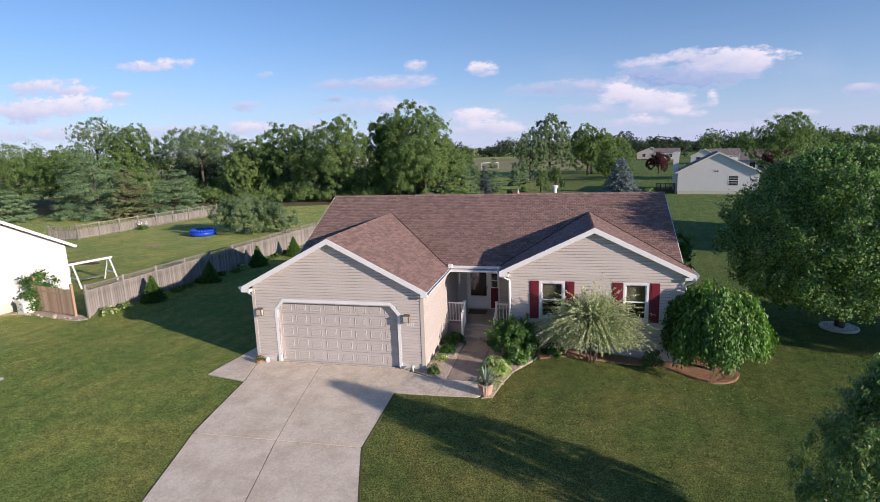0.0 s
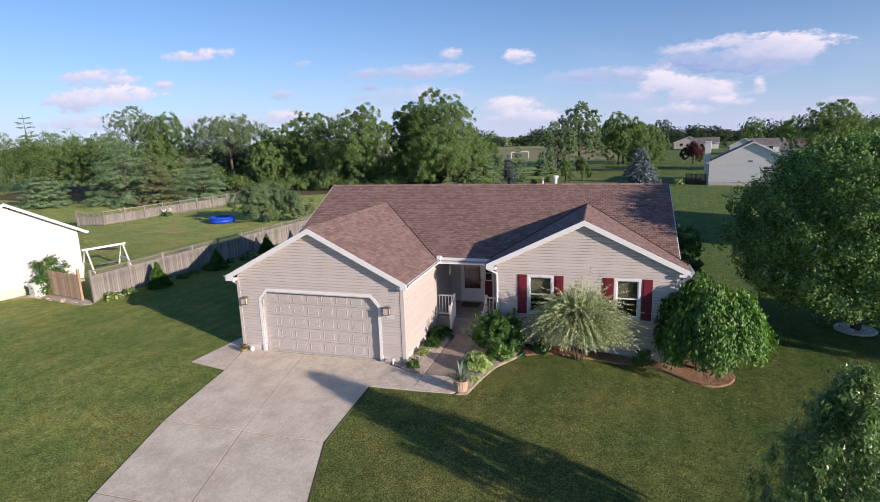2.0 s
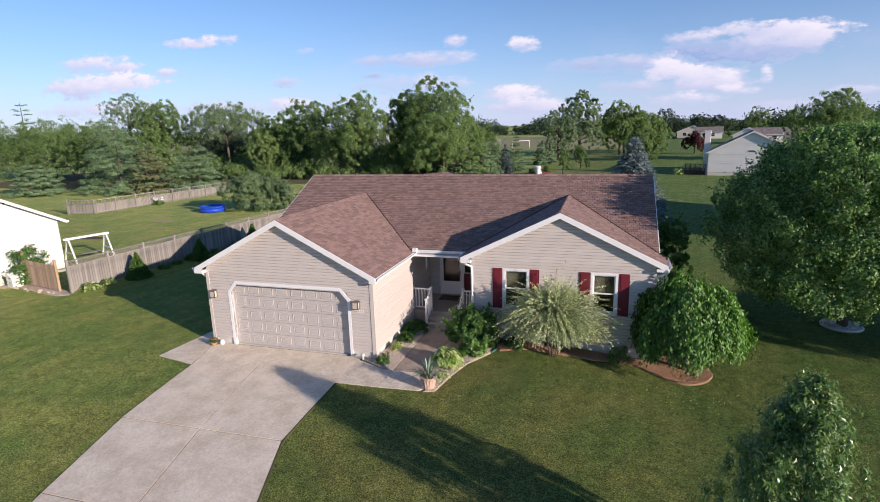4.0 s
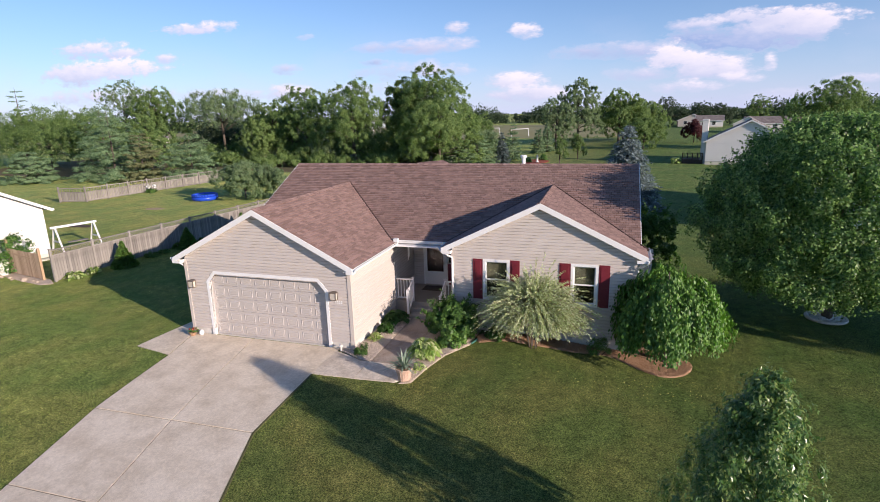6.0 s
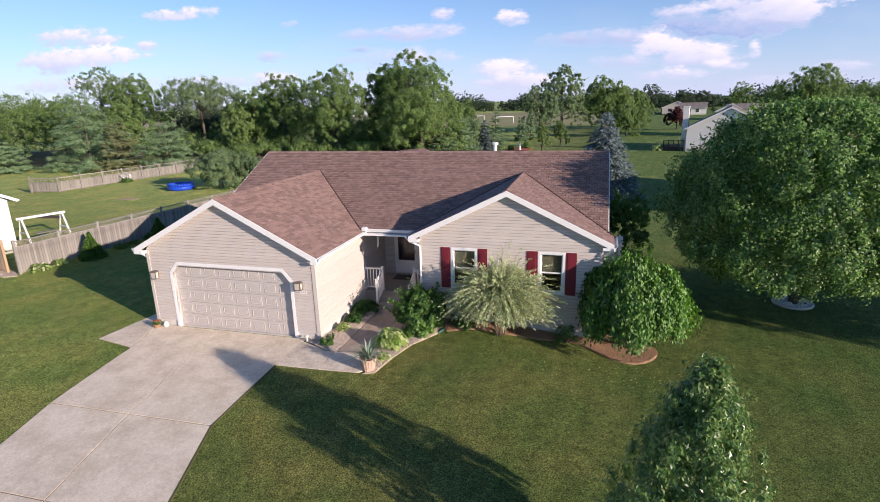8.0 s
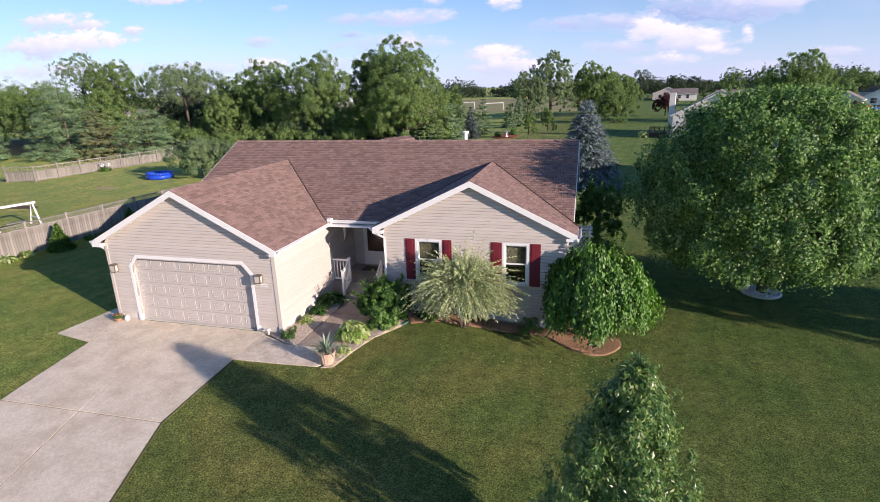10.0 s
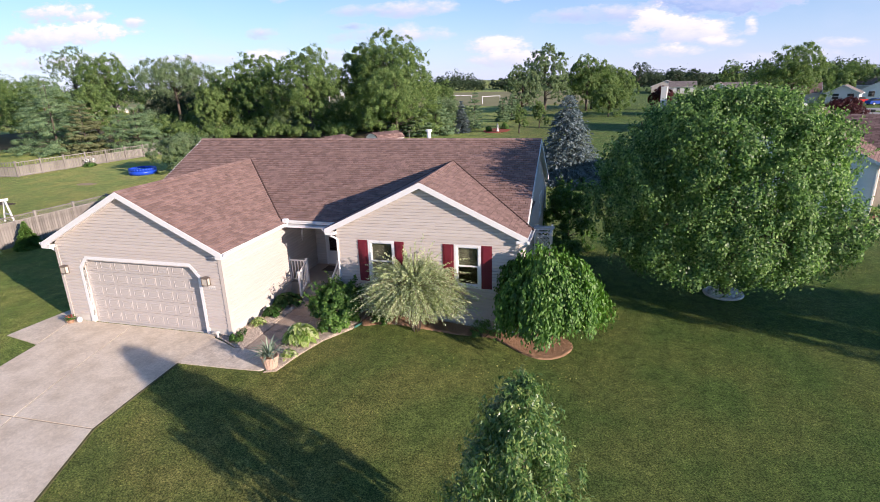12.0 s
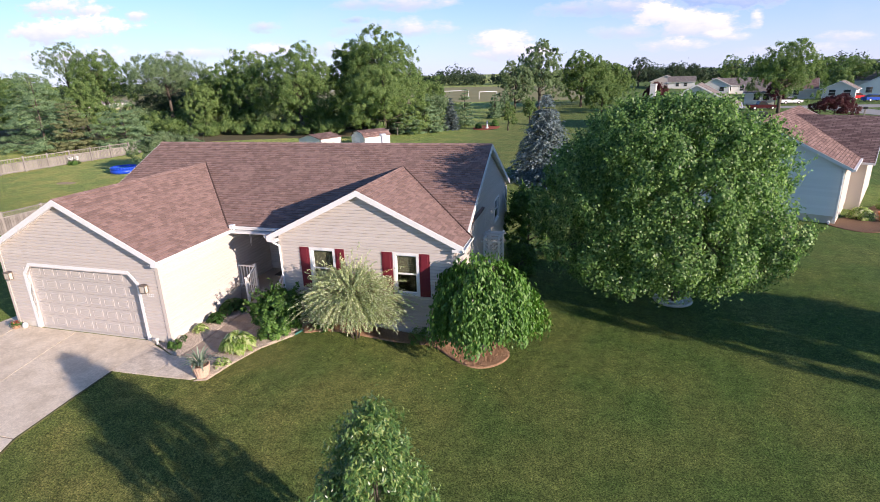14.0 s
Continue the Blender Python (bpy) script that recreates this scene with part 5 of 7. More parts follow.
M_PANE = surface("dark_window_pane", (0.02, 0.022, 0.025), (0.05, 0.052, 0.055), 2, 20, 0.08, 0, spec=0.6)
M_NB_ROOF = courses_material("brown_roof_far", (0.20, 0.17, 0.155), (0.31, 0.27, 0.25))
M_NB_ROOF_RED = courses_material("rose_brown_roof", (0.16, 0.10, 0.09), (0.32, 0.215, 0.19))
M_NB_TAN = surface("tan_siding_far", (0.55, 0.49, 0.42), (0.63, 0.57, 0.49), 1, 30, 0.6, 0.05)

# the white house beyond the gate: its gable faces the low sun
plain_house("neighbour_house", "white-sided house with a gutter and cream foundation beyond the gate", -24.44, 3.85, 80.3, 7.4, 14, 3.18, 5.15, M_NB_WHITE, M_NB_ROOF, found=0.45, course=0.13)
# the pale house past the maple, with its lower wing
nb = plain_house("neighbour_house", "pale grey sided house with a rose-brown shingle roof", 23.30, 23.66, -25, 9.3, 14.0, 3.4, 5.72, M_NB_BLUE, M_NB_ROOF_RED, z=-0.5, course=0.14, found=0.5)
plain_house("house_wing", "rose-brown roofed cross wing of the pale grey house", 27.1, 31.8, -115, 9.0, 5.4, 3.2, 5.45, M_NB_TAN, M_NB_ROOF_RED, [("front", -1.2, 1.2, 0.9, 2.2)], z=-0.5, found=0.1)
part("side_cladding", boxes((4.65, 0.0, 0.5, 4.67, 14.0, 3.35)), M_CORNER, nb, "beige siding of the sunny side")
part("downspout", boxes((4.5, -0.12, 0.3, 4.6, -0.03, 3.2), (4.3, -0.4, 0.1, 4.4, -0.03, 0.25)), M_TRIM, nb)
# the white house with a chimney
plain_house("far_house", "white gabled house with a chimney and a back deck", 26.9, 68.75, -12, 10.7, 11, 3.3, 6.05, M_NB_WHITE, M_NB_ROOF, [("front", -0.5, 0.1, 3.3, 3.6), ("front", 1.5, 2.7, 1.3, 2.7)], chimney=True, found=0.5, course=0.25)

# bare soil and stones at the foot of the gate
tagged(part("soil_strip", patch([(-24.4, 3.5), (-22.9, 4.0), (-21.0, 3.55), (-19.2, 3.25), (-18.7, 3.6), (-19.6, 4.1), (-22.9, 4.75), (-24.0, 4.4)], 0.03, 0.5), M_PEA), "strip of bare tan soil at the gate", "planting bed", kind="structure")
rng_r = random.Random(21)
for k in range(11):
    bm = bmesh.new()
    bmesh.ops.create_icosphere(bm, subdivisions=2, radius=rng_r.uniform(0.05, 0.14))
    for v in bm.verts:
        v.co *= 1 + 0.3 * noise.noise(v.co * 6 + Vector((k, 0, 0)))
        v.co.z *= 0.6
    o = part("rock", bm, M_PEA)
    o.location = (-23.9 + k * 0.47 + rng_r.uniform(-0.15, 0.15), 3.95 - k * 0.055 + rng_r.uniform(-0.15, 0.15), 0.045)
    tagged(o, "rough pale field stone by the gate", "rock", "stones at the gate")
tagged(part("stepping_stone", lathe(bmesh.new(), [(0.24, -0.25), (0.24, -0.08), (0.2, -0.05)], 18, -15.95, -3.2), M_STONE), "round white stone disc set in the lawn", "stone")


# ---- trees ----
def limbs(bm, rng, base, top, r, targets, n=7):
    """A trunk with limbs that reach out to the clumps."""
    base, top = Vector(base), Vector(top)
    pts = [base]
    for k in range(1, 5):
        p = base.lerp(top, k / 4)
        pts.append(p + Vector((rng.normal(0, 0.03), rng.normal(0, 0.03), 0)) * (top - base).length * 0.3)
    radii = [r * 1.25, r, r * 0.8, r * 0.55, r * 0.2]
    for a, b, ra, rb in zip(pts, pts[1:], radii, radii[1:]):
        tube(bm, a, b, ra, rb, n)
    for t in targets:
        t = Vector(t)
        f = min(0.95, max(0.25, ((t.z - base.z) / max(0.1, (top - base).z)) * 0.75))
        s = base.lerp(top, f)
        mid = s.lerp(t, 0.55) + Vector((0, 0, 0.12 * (t - s).length))
        tube(bm, s, mid, r * 0.34 * (1.1 - f), r * 0.2 * (1.1 - f), 5)
        tube(bm, mid, t, r * 0.2 * (1.1 - f), r * 0.05, 5)
    return bm


def profile_radius(profile, h):
    """Radius at a height, from (height, radius) pairs that rise."""
    return float(np.interp(h, [p[0] for p in profile], [p[1] for p in profile]))


def lobes(rng, H, W, zb, count):
    """The masses of foliage that the main limbs carry: (centre, radii)."""
    out = []
    for k in range(count):
        f = (k / (count - 1)) ** 0.7
        a = 2.4 * k + rng.uniform(-0.4, 0.4)
        # wide in the lower middle, closing to one or two heads
        reach = W / 2 * (1 - 0.62 * f ** 3) * rng.uniform(0.5, 0.86)
        r = W * rng.uniform(0.19, 0.27) * (1.1 - 0.22 * f)
        rz = min(r * rng.uniform(1.1, 1.7), (H - zb) * 0.32)
        z = zb + rz * 0.8 + (H - zb - rz * 1.8) * (f if k == count - 1 else f * rng.uniform(0.92, 1.0))
        out.append((np.array([reach * math.cos(a), reach * math.sin(a), z]), np.array([r, r, rz])))
    return out


def broadleaf(name, label, x, y, z, H, W, material, seed, clumps=60, per=150, leaf=0.3, bottom=0.12, category="tree", group="", trunk_r=None, hang=0.3, aspect=0.6, clump_r=0.1, squash=0.85, shift=0.0, shift_y=0.0, tri=False, shoots=0, curl=0.12, count=15, loose=0.55, shell=0.55, profile=None, shoot_len=3.2, core=0.36):
    """Trunk, limbs and a crown of leaf clumps: over lobes carried by limbs, or round an outline of heights and radii."""
    rng = np.random.default_rng(seed)
    t = thing(name, x, y, z, label, category, group)
    cl = []
    zb = H * bottom
    masses = lobes(rng, H, W, zb, count)
    weight = np.array([m[1][0] * m[1][2] for m in masses])
    pick = rng.choice(len(masses), clumps, p=weight / weight.sum())
    for k in range(clumps):
        a = rng.uniform(0, 2 * math.pi)
        cr = W * clump_r * rng.uniform(0.55, 1.4)
        if profile:
            h = profile[0][0] + (profile[-1][0] - profile[0][0]) * rng.random() ** 1.15
            R = profile_radius(profile, h) * (1 + 0.07 * math.sin(3 * a + seed + 1.4 * h) + 0.06 * math.sin(5 * a + 2.6 * h))
            r = max(0.0, R - cr * 0.6) * rng.uniform(0.05, 1.0) ** core
            c = np.array([r * math.cos(a), r * math.sin(a), min(h, profile[-1][0] - cr * squash * 0.8)])
        else:
            mc, mr = masses[pick[k]]
            d = unit(rng.normal(size=3) + np.array([0, 0, 0.25]))
            q = rng.uniform(0.5, 1.0) ** 0.4
            c = mc + d * np.maximum(mr - cr * 0.6, 0.1) * q
        c[0] += shift
        c[1] += shift_y
        cl.append((c, np.array([cr, cr, cr * squash])))
    part("trunk", limbs(bmesh.new(), rng, (0, 0, -0.1), (0, 0, H * 0.8), trunk_r or H * 0.02, [c for c, r in cl[::max(3, clumps // 40)]]), M_BARK, t, smooth=True)
    heart = (shift, shift_y, zb + (H - zb) * 0.35)
    V = clump_leaves(rng, cl, per, leaf * (1.35 if tri else 1.0), hang, aspect, shell, 0.3, loose, heart, curl)
    if shoots:
        # young upright shoots that break the outline
        extra = []
        outer = sorted(cl, key=lambda q: -(q[0][2] / H + 0.5 * math.hypot(q[0][0] - shift, q[0][1] - shift_y) / (W / 2)))[:int(len(cl) * 0.6)]
        for k in range(shoots):
            c, r = outer[rng.integers(0, len(outer))]
            o = np.array([c[0] - shift, c[1] - shift_y, 0.0])
            o = o / max(0.3, np.linalg.norm(o))
            d = unit(0.55 * o + np.array([0, 0, 1.0]) * rng.uniform(0.25, 1.0) + 0.25 * rng.normal(size=3))
            n = 16
            s = np.linspace(0.2, 1.0, n)[:, None]
            p = c + d * (r[0] * 1.1 + leaf * shoot_len) * s + rng.normal(0, leaf * 0.3, (n, 3))
            ax = random_dirs(rng, n) + np.array([0, 0, -hang]) + 0.5 * o
            size = leaf * rng.uniform(0.75, 1.2, n)
            extra.append(leaves(p, ax, unit(random_dirs(rng, n) + 0.8 * o + np.array([0, 0, 0.5])), size, size * aspect, curl))
        V = np.concatenate([V] + extra)
    if tri:
        part_mesh("crown", quads_mesh("crown", V[:, 1:4], 3), material, t)
    else:
        part_mesh("crown", quads_mesh("crown", V), material, t)
    return t


def pine(name, label, x, y, z, H, W, material, seed, levels=12, per=9, leaf=0.23, bottom=0.03, power=0.62, category="tree", group=""):
    """A soft pine: whorls of rising boughs, each ending in brushes of long needles."""
    rng = np.random.default_rng(seed)
    t = thing(name, x, y, z, label, category, group)
    bm = tube(bmesh.new(), (0, 0, -0.1), (0, 0, H * 0.97), H * 0.018 + 0.03, 0.02, 7)
    cl = []
    lean = rng.uniform(0, 6.28)
    for k in range(levels):
        f = min(0.97, max(0.0, (k + rng.uniform(-0.3, 0.3)) / levels))
        R = W / 2 * ((1 - f) ** power * 0.95 + 0.03)
        nb = max(3, int(per * (0.45 + 0.75 * (1 - f))))
        for b in range(nb):
            a = 2 * math.pi * (b + rng.uniform(-0.4, 0.4)) / nb + k * 0.9
            r = R * rng.uniform(0.66, 1.12) * (1 + 0.1 * math.sin(a + lean + 4 * f))
            z0 = H * (bottom + (1 - bottom) * f)
            rise = rng.uniform(0.02, 0.3) if f > 0.2 else rng.uniform(-0.12, 0.1)
            end = np.array([r * math.cos(a), r * math.sin(a), z0 + rise * r])
            if b % 2 == 0:
                tube(bm, (0, 0, z0), end, 0.03 * (1 - f) + 0.01, 0.006, 4)
            steps = max(1, int(r / (W * 0.085)))
            for q in range(steps):
                g = 1.0 - q / steps * 0.75
                cr = W * 0.062 * rng.uniform(0.7, 1.3)
                p = np.array([0, 0, z0]) * (1 - g) + end * g + rng.normal(0, cr * 0.4, 3) * np.array([1, 1, 0.5])
                cl.append((p, np.array([cr * 1.1, cr * 1.1, cr * 0.4])))
    part("trunk", bm, M_BARK, t, smooth=True)
    V = clump_leaves(rng, cl, 78, leaf * 1.35, -0.5, 0.34, 0.45, 0.15, 0.6, (0, 0, H * 0.2), 0.05)
    part_mesh("crown", quads_mesh("crown", V[:, 1:4], 3), material, t)
    return t


def conifer(name, label, x, y, z, H, W, material, seed, levels=16, per=9, leaf=0.35, category="tree", bottom=0.04, droop=0.25, group="", full=1.0, power=0.85, tri=False, slim=0.45):
    """Whorls of drooping branches with sprays of needles."""
    rng = np.random.default_rng(seed)
    t = thing(name, x, y, z, label, category, group)
    bm = tube(bmesh.new(), (0, 0, -0.1), (0, 0, H * 0.97), H * 0.02 + 0.03, 0.01, 7)
    out = []
    for k in range(levels):
        f = (k + rng.uniform(-0.3, 0.3)) / levels
        f = min(max(f, 0), 0.985)
        zc = H * (bottom + (1 - bottom) * f)
        R = W / 2 * (1 - f) ** power * full + 0.06 * W * 0.2
        nb = max(4, int(per * (0.5 + 0.7 * (1 - f))))
        for b in range(nb):
            a = 2 * math.pi * (b + rng.uniform(-0.35, 0.35)) / nb + k * 0.7
            r = R * rng.uniform(0.72, 1.1)
            end = np.array([r * math.cos(a), r * math.sin(a), zc - droop * r + rng.uniform(-0.05, 0.05) * H * 0.3])
            start = np.array([0, 0, zc + 0.05 * H * 0.2])
            if b % 3 == 0:
                tube(bm, start, end, 0.025 * (1 - f) + 0.008, 0.004, 4)
            n = max(4, int(r / leaf * 5.0))
            s = rng.uniform(0.12, 1.0, n)[:, None] ** 0.7
            p = start + (end - start) * s
            axis = np.array([math.cos(a), math.sin(a), -0.1]) + 0.65 * random_dirs(rng, n)
            p = p + random_dirs(rng, n) * np.array([1, 1, 0.45]) * leaf * 0.6
            nrm = unit(np.array([0, 0, 1.0]) + 0.7 * random_dirs(rng, n))
            size = leaf * rng.uniform(0.7, 1.3, n)
            out.append(leaves(p, axis, nrm, size * 1.5, size * slim, 0.1))
    part("trunk", bm, M_BARK, t, smooth=True)
    V = np.concatenate(out)
    part_mesh("crown", quads_mesh("crown", V[:, 1:4], 3) if tri else quads_mesh("crown", V), material, t)
    return t


# the maple beside the house, in its ring of white stones
maple = broadleaf("maple_tree", "dense round green shade tree ringed with white stones", 17.12, 8.3, -0.45, 7.95, 9.0, M_MAPLE, 11, clumps=1300, per=112, leaf=0.098, trunk_r=0.17, clump_r=0.034, hang=0.9, aspect=0.7, squash=1.5, shift=-0.95, shift_y=-1.5, shoots=1100, loose=0.75, shell=0.4,
                  profile=[(1.95, 2.8), (2.3, 3.7), (2.8, 4.2), (3.6, 4.45), (4.8, 4.3), (5.9, 3.95), (6.8, 3.25), (7.4, 2.25), (7.95, 0.75)])
# the young tree on the front lawn
young = broadleaf("young_tree", "young upright tree with glossy green leaves on the lawn", 10.78, -7.55, -0.4, 4.5, 2.8, M_PEAR, 23, clumps=350, per=118, leaf=0.088, trunk_r=0.05, clump_r=0.058, hang=1.2, aspect=0.3, squash=2.1, shoots=260, curl=0.22, loose=0.8, shell=0.25, shoot_len=2.4, core=0.5,
                  profile=[(0.9, 0.5), (1.3, 1.1), (1.9, 1.36), (2.4, 1.16), (2.9, 0.95), (3.4, 0.74), (3.9, 0.48), (4.25, 0.26), (4.5, 0.06)])
# its neighbours along the street and to the side, which shade the lawn
broadleaf("street_tree", "leafy green tree at the edge of the side lawn", 36.5, -0.05, -0.1, 8.6, 7.0, M_MAPLE, 31, clumps=220, per=120, leaf=0.24, bottom=0.12, clump_r=0.09, tri=True)

FAR = [
    # name, label, x, y, H, W, material, seed, leaf, bottom
    ("tall_tree", "tall dark broadleaf tree in the belt behind the house", -20.2, 74, 16.6, 13.4, M_FAR, 41, 0.46, 0.12),
    ("tall_tree", "narrower green tree leaning out of the belt", -27.2, 75, 14.2, 6.5, M_FAR, 141, 0.44, 0.15),
    ("broad_tree", "yellow-green broadleaf tree behind the sheds", -16.0, 63, 10.5, 12.0, M_FAR_YELLOW, 42, 0.42, 0.05),
    ("tall_tree", "broad green tree in the belt behind the house", -32.8, 68, 14.3, 13.0, M_FAR, 43, 0.44, 0.05),
    ("tall_tree", "narrow green tree in the belt", -43.2, 71, 14.3, 11.0, M_FAR, 44, 0.44, 0.10),
    ("slim_tree", "slim tree in the belt", -49.6, 76, 10.2, 4.2, M_FAR, 45, 0.42, 0.2),
    ("yellowing_tree", "yellowing small tree in the belt", -50.4, 67, 9.1, 8.4, M_FAR_YELLOW, 46, 0.40, 0.1),
    ("tall_tree", "open-crowned tree in the belt", -65.0, 76, 14.2, 16.0, M_WILLOW, 47, 0.44, 0.4),
    ("tall_tree", "upright tree behind the pines", -80.0, 76, 15.0, 12.0, M_FAR, 48, 0.44, 0.25),
    ("tall_tree", "sparse grey-green tree behind the pines", -93.2, 80, 17.2, 10.4, M_WILLOW, 49, 0.46, 0.45),
    ("broad_tree", "broad tree at the edge of the next yard", -94, 62, 12.0, 18.0, M_FAR, 50, 0.46, 0.03),
    ("broad_tree", "leafy tree behind the soft pines", -78, 57, 10.8, 13.0, M_FAR, 151, 0.44, 0.06),
    ("broad_tree", "broad tree at the edge of the next yard", -108, 58, 12.2, 18.0, M_FAR, 51, 0.46, 0.03),
    ("willow_tree", "tall pale willow in the field", 1.2, 118, 15.7, 10.4, M_WILLOW, 52, 0.5, 0.12),
    ("willow_tree", "lower pale willow in the field", -2.6, 106, 11.0, 7.8, M_WILLOW, 53, 0.45, 0.1),
    ("broad_tree", "green tree behind the willows", 10.6, 125, 13.3, 11.5, M_FAR, 54, 0.5, 0.1),
    ("broad_tree", "green tree behind the willows", 17.0, 138, 10.6, 11.5, M_FAR, 55, 0.5, 0.1),
    ("round_tree", "round dark green tree in the field", 15.2, 104, 6.6, 8.2, M_FAR, 56, 0.42, 0.05),
    ("street_tree", "big tree by the side street", 46.0, 100, 13.0, 12.0, M_FAR, 57, 0.42, 0.17),
    ("small_tree", "small young tree on the far lawn", 1.2, 70, 4.4, 2.3, M_FAR, 58, 0.24, 0.22),
    ("small_tree", "small young tree on the far lawn", 3.45, 79, 4.4, 2.6, M_FAR, 59, 0.26, 0.15),
    ("purple_tree", "purple-leaved tree on the far lawn", 27.5, 125, 5.4, 4.9, M_PURPLE, 60, 0.4, 0.15),
    ("purple_tree", "purple-leaved tree by the side street", 50.8, 88.5, 3.9, 5.4, M_PURPLE, 61, 0.3, 0.1),
    ("broad_tree", "green tree beside the willows", 11.8, 131, 10.5, 10.0, M_FAR, 62, 0.5, 0.06),
    ("broad_tree", "undergrowth at the foot of the belt", -26, 78, 7.0, 14.0, M_FAR, 63, 0.45, 0.0),
    ("broad_tree", "undergrowth at the foot of the belt", -40, 80, 7.0, 14.0, M_FAR, 64, 0.45, 0.0),
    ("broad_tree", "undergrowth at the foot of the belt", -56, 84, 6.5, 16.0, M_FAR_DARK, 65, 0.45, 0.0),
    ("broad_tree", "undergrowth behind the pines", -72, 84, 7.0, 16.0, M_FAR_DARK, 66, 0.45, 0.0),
    ("slim_tree", "slim tree at the end of the belt", -13.6, 80, 8.4, 6.0, M_FAR, 67, 0.42, 0.05),
    ("tall_tree", "green tree in the belt behind the house", -25.5, 77, 14.5, 11.0, M_FAR, 161, 0.44, 0.05),
    ("tall_tree", "green tree in the belt", -56.0, 80, 11.5, 11.0, M_FAR, 162, 0.44, 0.08),
    ("broad_tree", "dark green tree behind the pines", -66, 58, 9.5, 9.0, M_FAR, 68, 0.42, 0.05),
]
for nm, lb, x, y, H, W, mt, sd, lf, bt in FAR:
    thin = "sparse" in lb or "open" in lb
    broadleaf(nm, lb, x, y, 0, H, W, mt, sd, clumps=int((80 + W * 44) * (0.55 if thin else 1.0)), per=40 if "undergrowth" in lb or x < -90 else 76, leaf=lf * 0.48, bottom=bt, clump_r=0.038 if W > 7 else 0.06, hang=0.3, tri=True, shoots=40, count=max(8, min(17, int(5 + W * 0.75))), loose=0.85, shell=0.35, squash=1.0)

# Brown litter and soil, with the trees' shade painted into the colour.
tagged(part("woodland_floor", patch(rounded([(-104, 52), (-86, 47), (-66, 46.5), (-52, 49), (-41.5, 54), (-34, 58), (-22, 61), (-12, 66), (-14, 90), (-60, 96), (-104, 92)]), 0.02, 4.0), surface("shaded_litter_soil", (0.095, 0.082, 0.045), (0.20, 0.17, 0.095), 0.6, 6, 0.95, 0.6, 0.05, spec=0.1)), "brown leaf litter and bare soil darkened as shade under the tree belt", "ground", kind="structure")
rng_u = random.Random(31)
for k in range(13):
    ux = -66 + k * 4.6 + rng_u.uniform(-1.2, 1.2)
    broadleaf("thicket", "leafy thicket at the foot of the tree belt", ux, 71 + rng_u.uniform(-2, 3), 0, rng_u.uniform(3.2, 5.6), rng_u.uniform(6.0, 8.5), M_FAR if k % 3 else M_WILLOW, 400 + k, clumps=60, per=60, leaf=0.3, bottom=0.0, clump_r=0.1, hang=0.5, tri=True, shoots=20, count=8, category="thicket", group="thickets of the belt", trunk_r=0.06)

for k in range(11):
    ux = -64 + k * 3.9 + rng_u.uniform(-1.2, 1.2)
    broadleaf("thicket", "low dark thicket before the tree belt", ux, 63 + rng_u.uniform(-2, 2), 0, rng_u.uniform(1.6, 3.0), rng_u.uniform(4.0, 6.0), M_FAR, 430 + k, clumps=60, per=70, leaf=0.22, bottom=0.0, clump_r=0.1, hang=0.5, tri=True, shoots=20, count=7, category="thicket", group="thickets of the belt", trunk_r=0.05)

conifer("blue_spruce", "large blue spruce on the back lawn", 9.9, 32.2, 0, 6.95, 6.8, M_SPRUCE, 71, 21, 36, 0.26, tri=True, slim=0.5, droop=0.32)
conifer("blue_spruce", "small blue spruce in the field", -8.0, 71, 0, 5.0, 3.1, M_SPRUCE, 72, 18, 10, 0.34)
conifer("young_spruce", "young blue spruce just behind the house", 6.35, 22.5, 0, 2.2, 1.5, M_SPRUCE, 73, 12, 9, 0.16)
PINES = [("pine_tree", "dark green pine in the field", -7.6, 79, 6.1, 3.2, M_PINE, 74), ("pine_tree", "spreading pine by the garden fence", -11.4, 68, 6.0, 6.0, M_PINE, 75),
         ("pine_tree", "spreading pine by the garden fence", -13.8, 66, 4.6, 4.6, M_PINE, 76), ("pine_tree", "young pine in the field", -4.9, 93, 4.6, 3.0, M_PINE, 77),
         ("pine_tree", "young pine in the field", -3.6, 97, 5.2, 3.2, M_PINE, 78), ("pine_tree", "broad soft pine past the back fence", -58.4, 44.0, 10.2, 11.5, M_PINE, 79),
         ("browned_conifer", "brownish conifer past the back fence", -53.2, 43.8, 6.6, 6.0, M_BROWN_CON, 80), ("pine_tree", "broad soft pine past the back fence", -48.2, 47.5, 6.2, 9.0, M_PINE, 81),
         ("pine_tree", "round low pine in the next yard", -69.5, 40, 4.4, 7.6, M_PINE, 82), ("pine_tree", "tall soft pine past the back fence", -66.5, 50, 10.8, 9.0, M_PINE, 83),
         ("tall_spruce", "lone tall spruce above the trees", -122, 78, 16.8, 7.0, M_PINE, 84)]
for nm, lb, x, y, H, W, mt, sd in PINES:
    pine(nm, lb, x, y, 0, H, W, mt, sd)


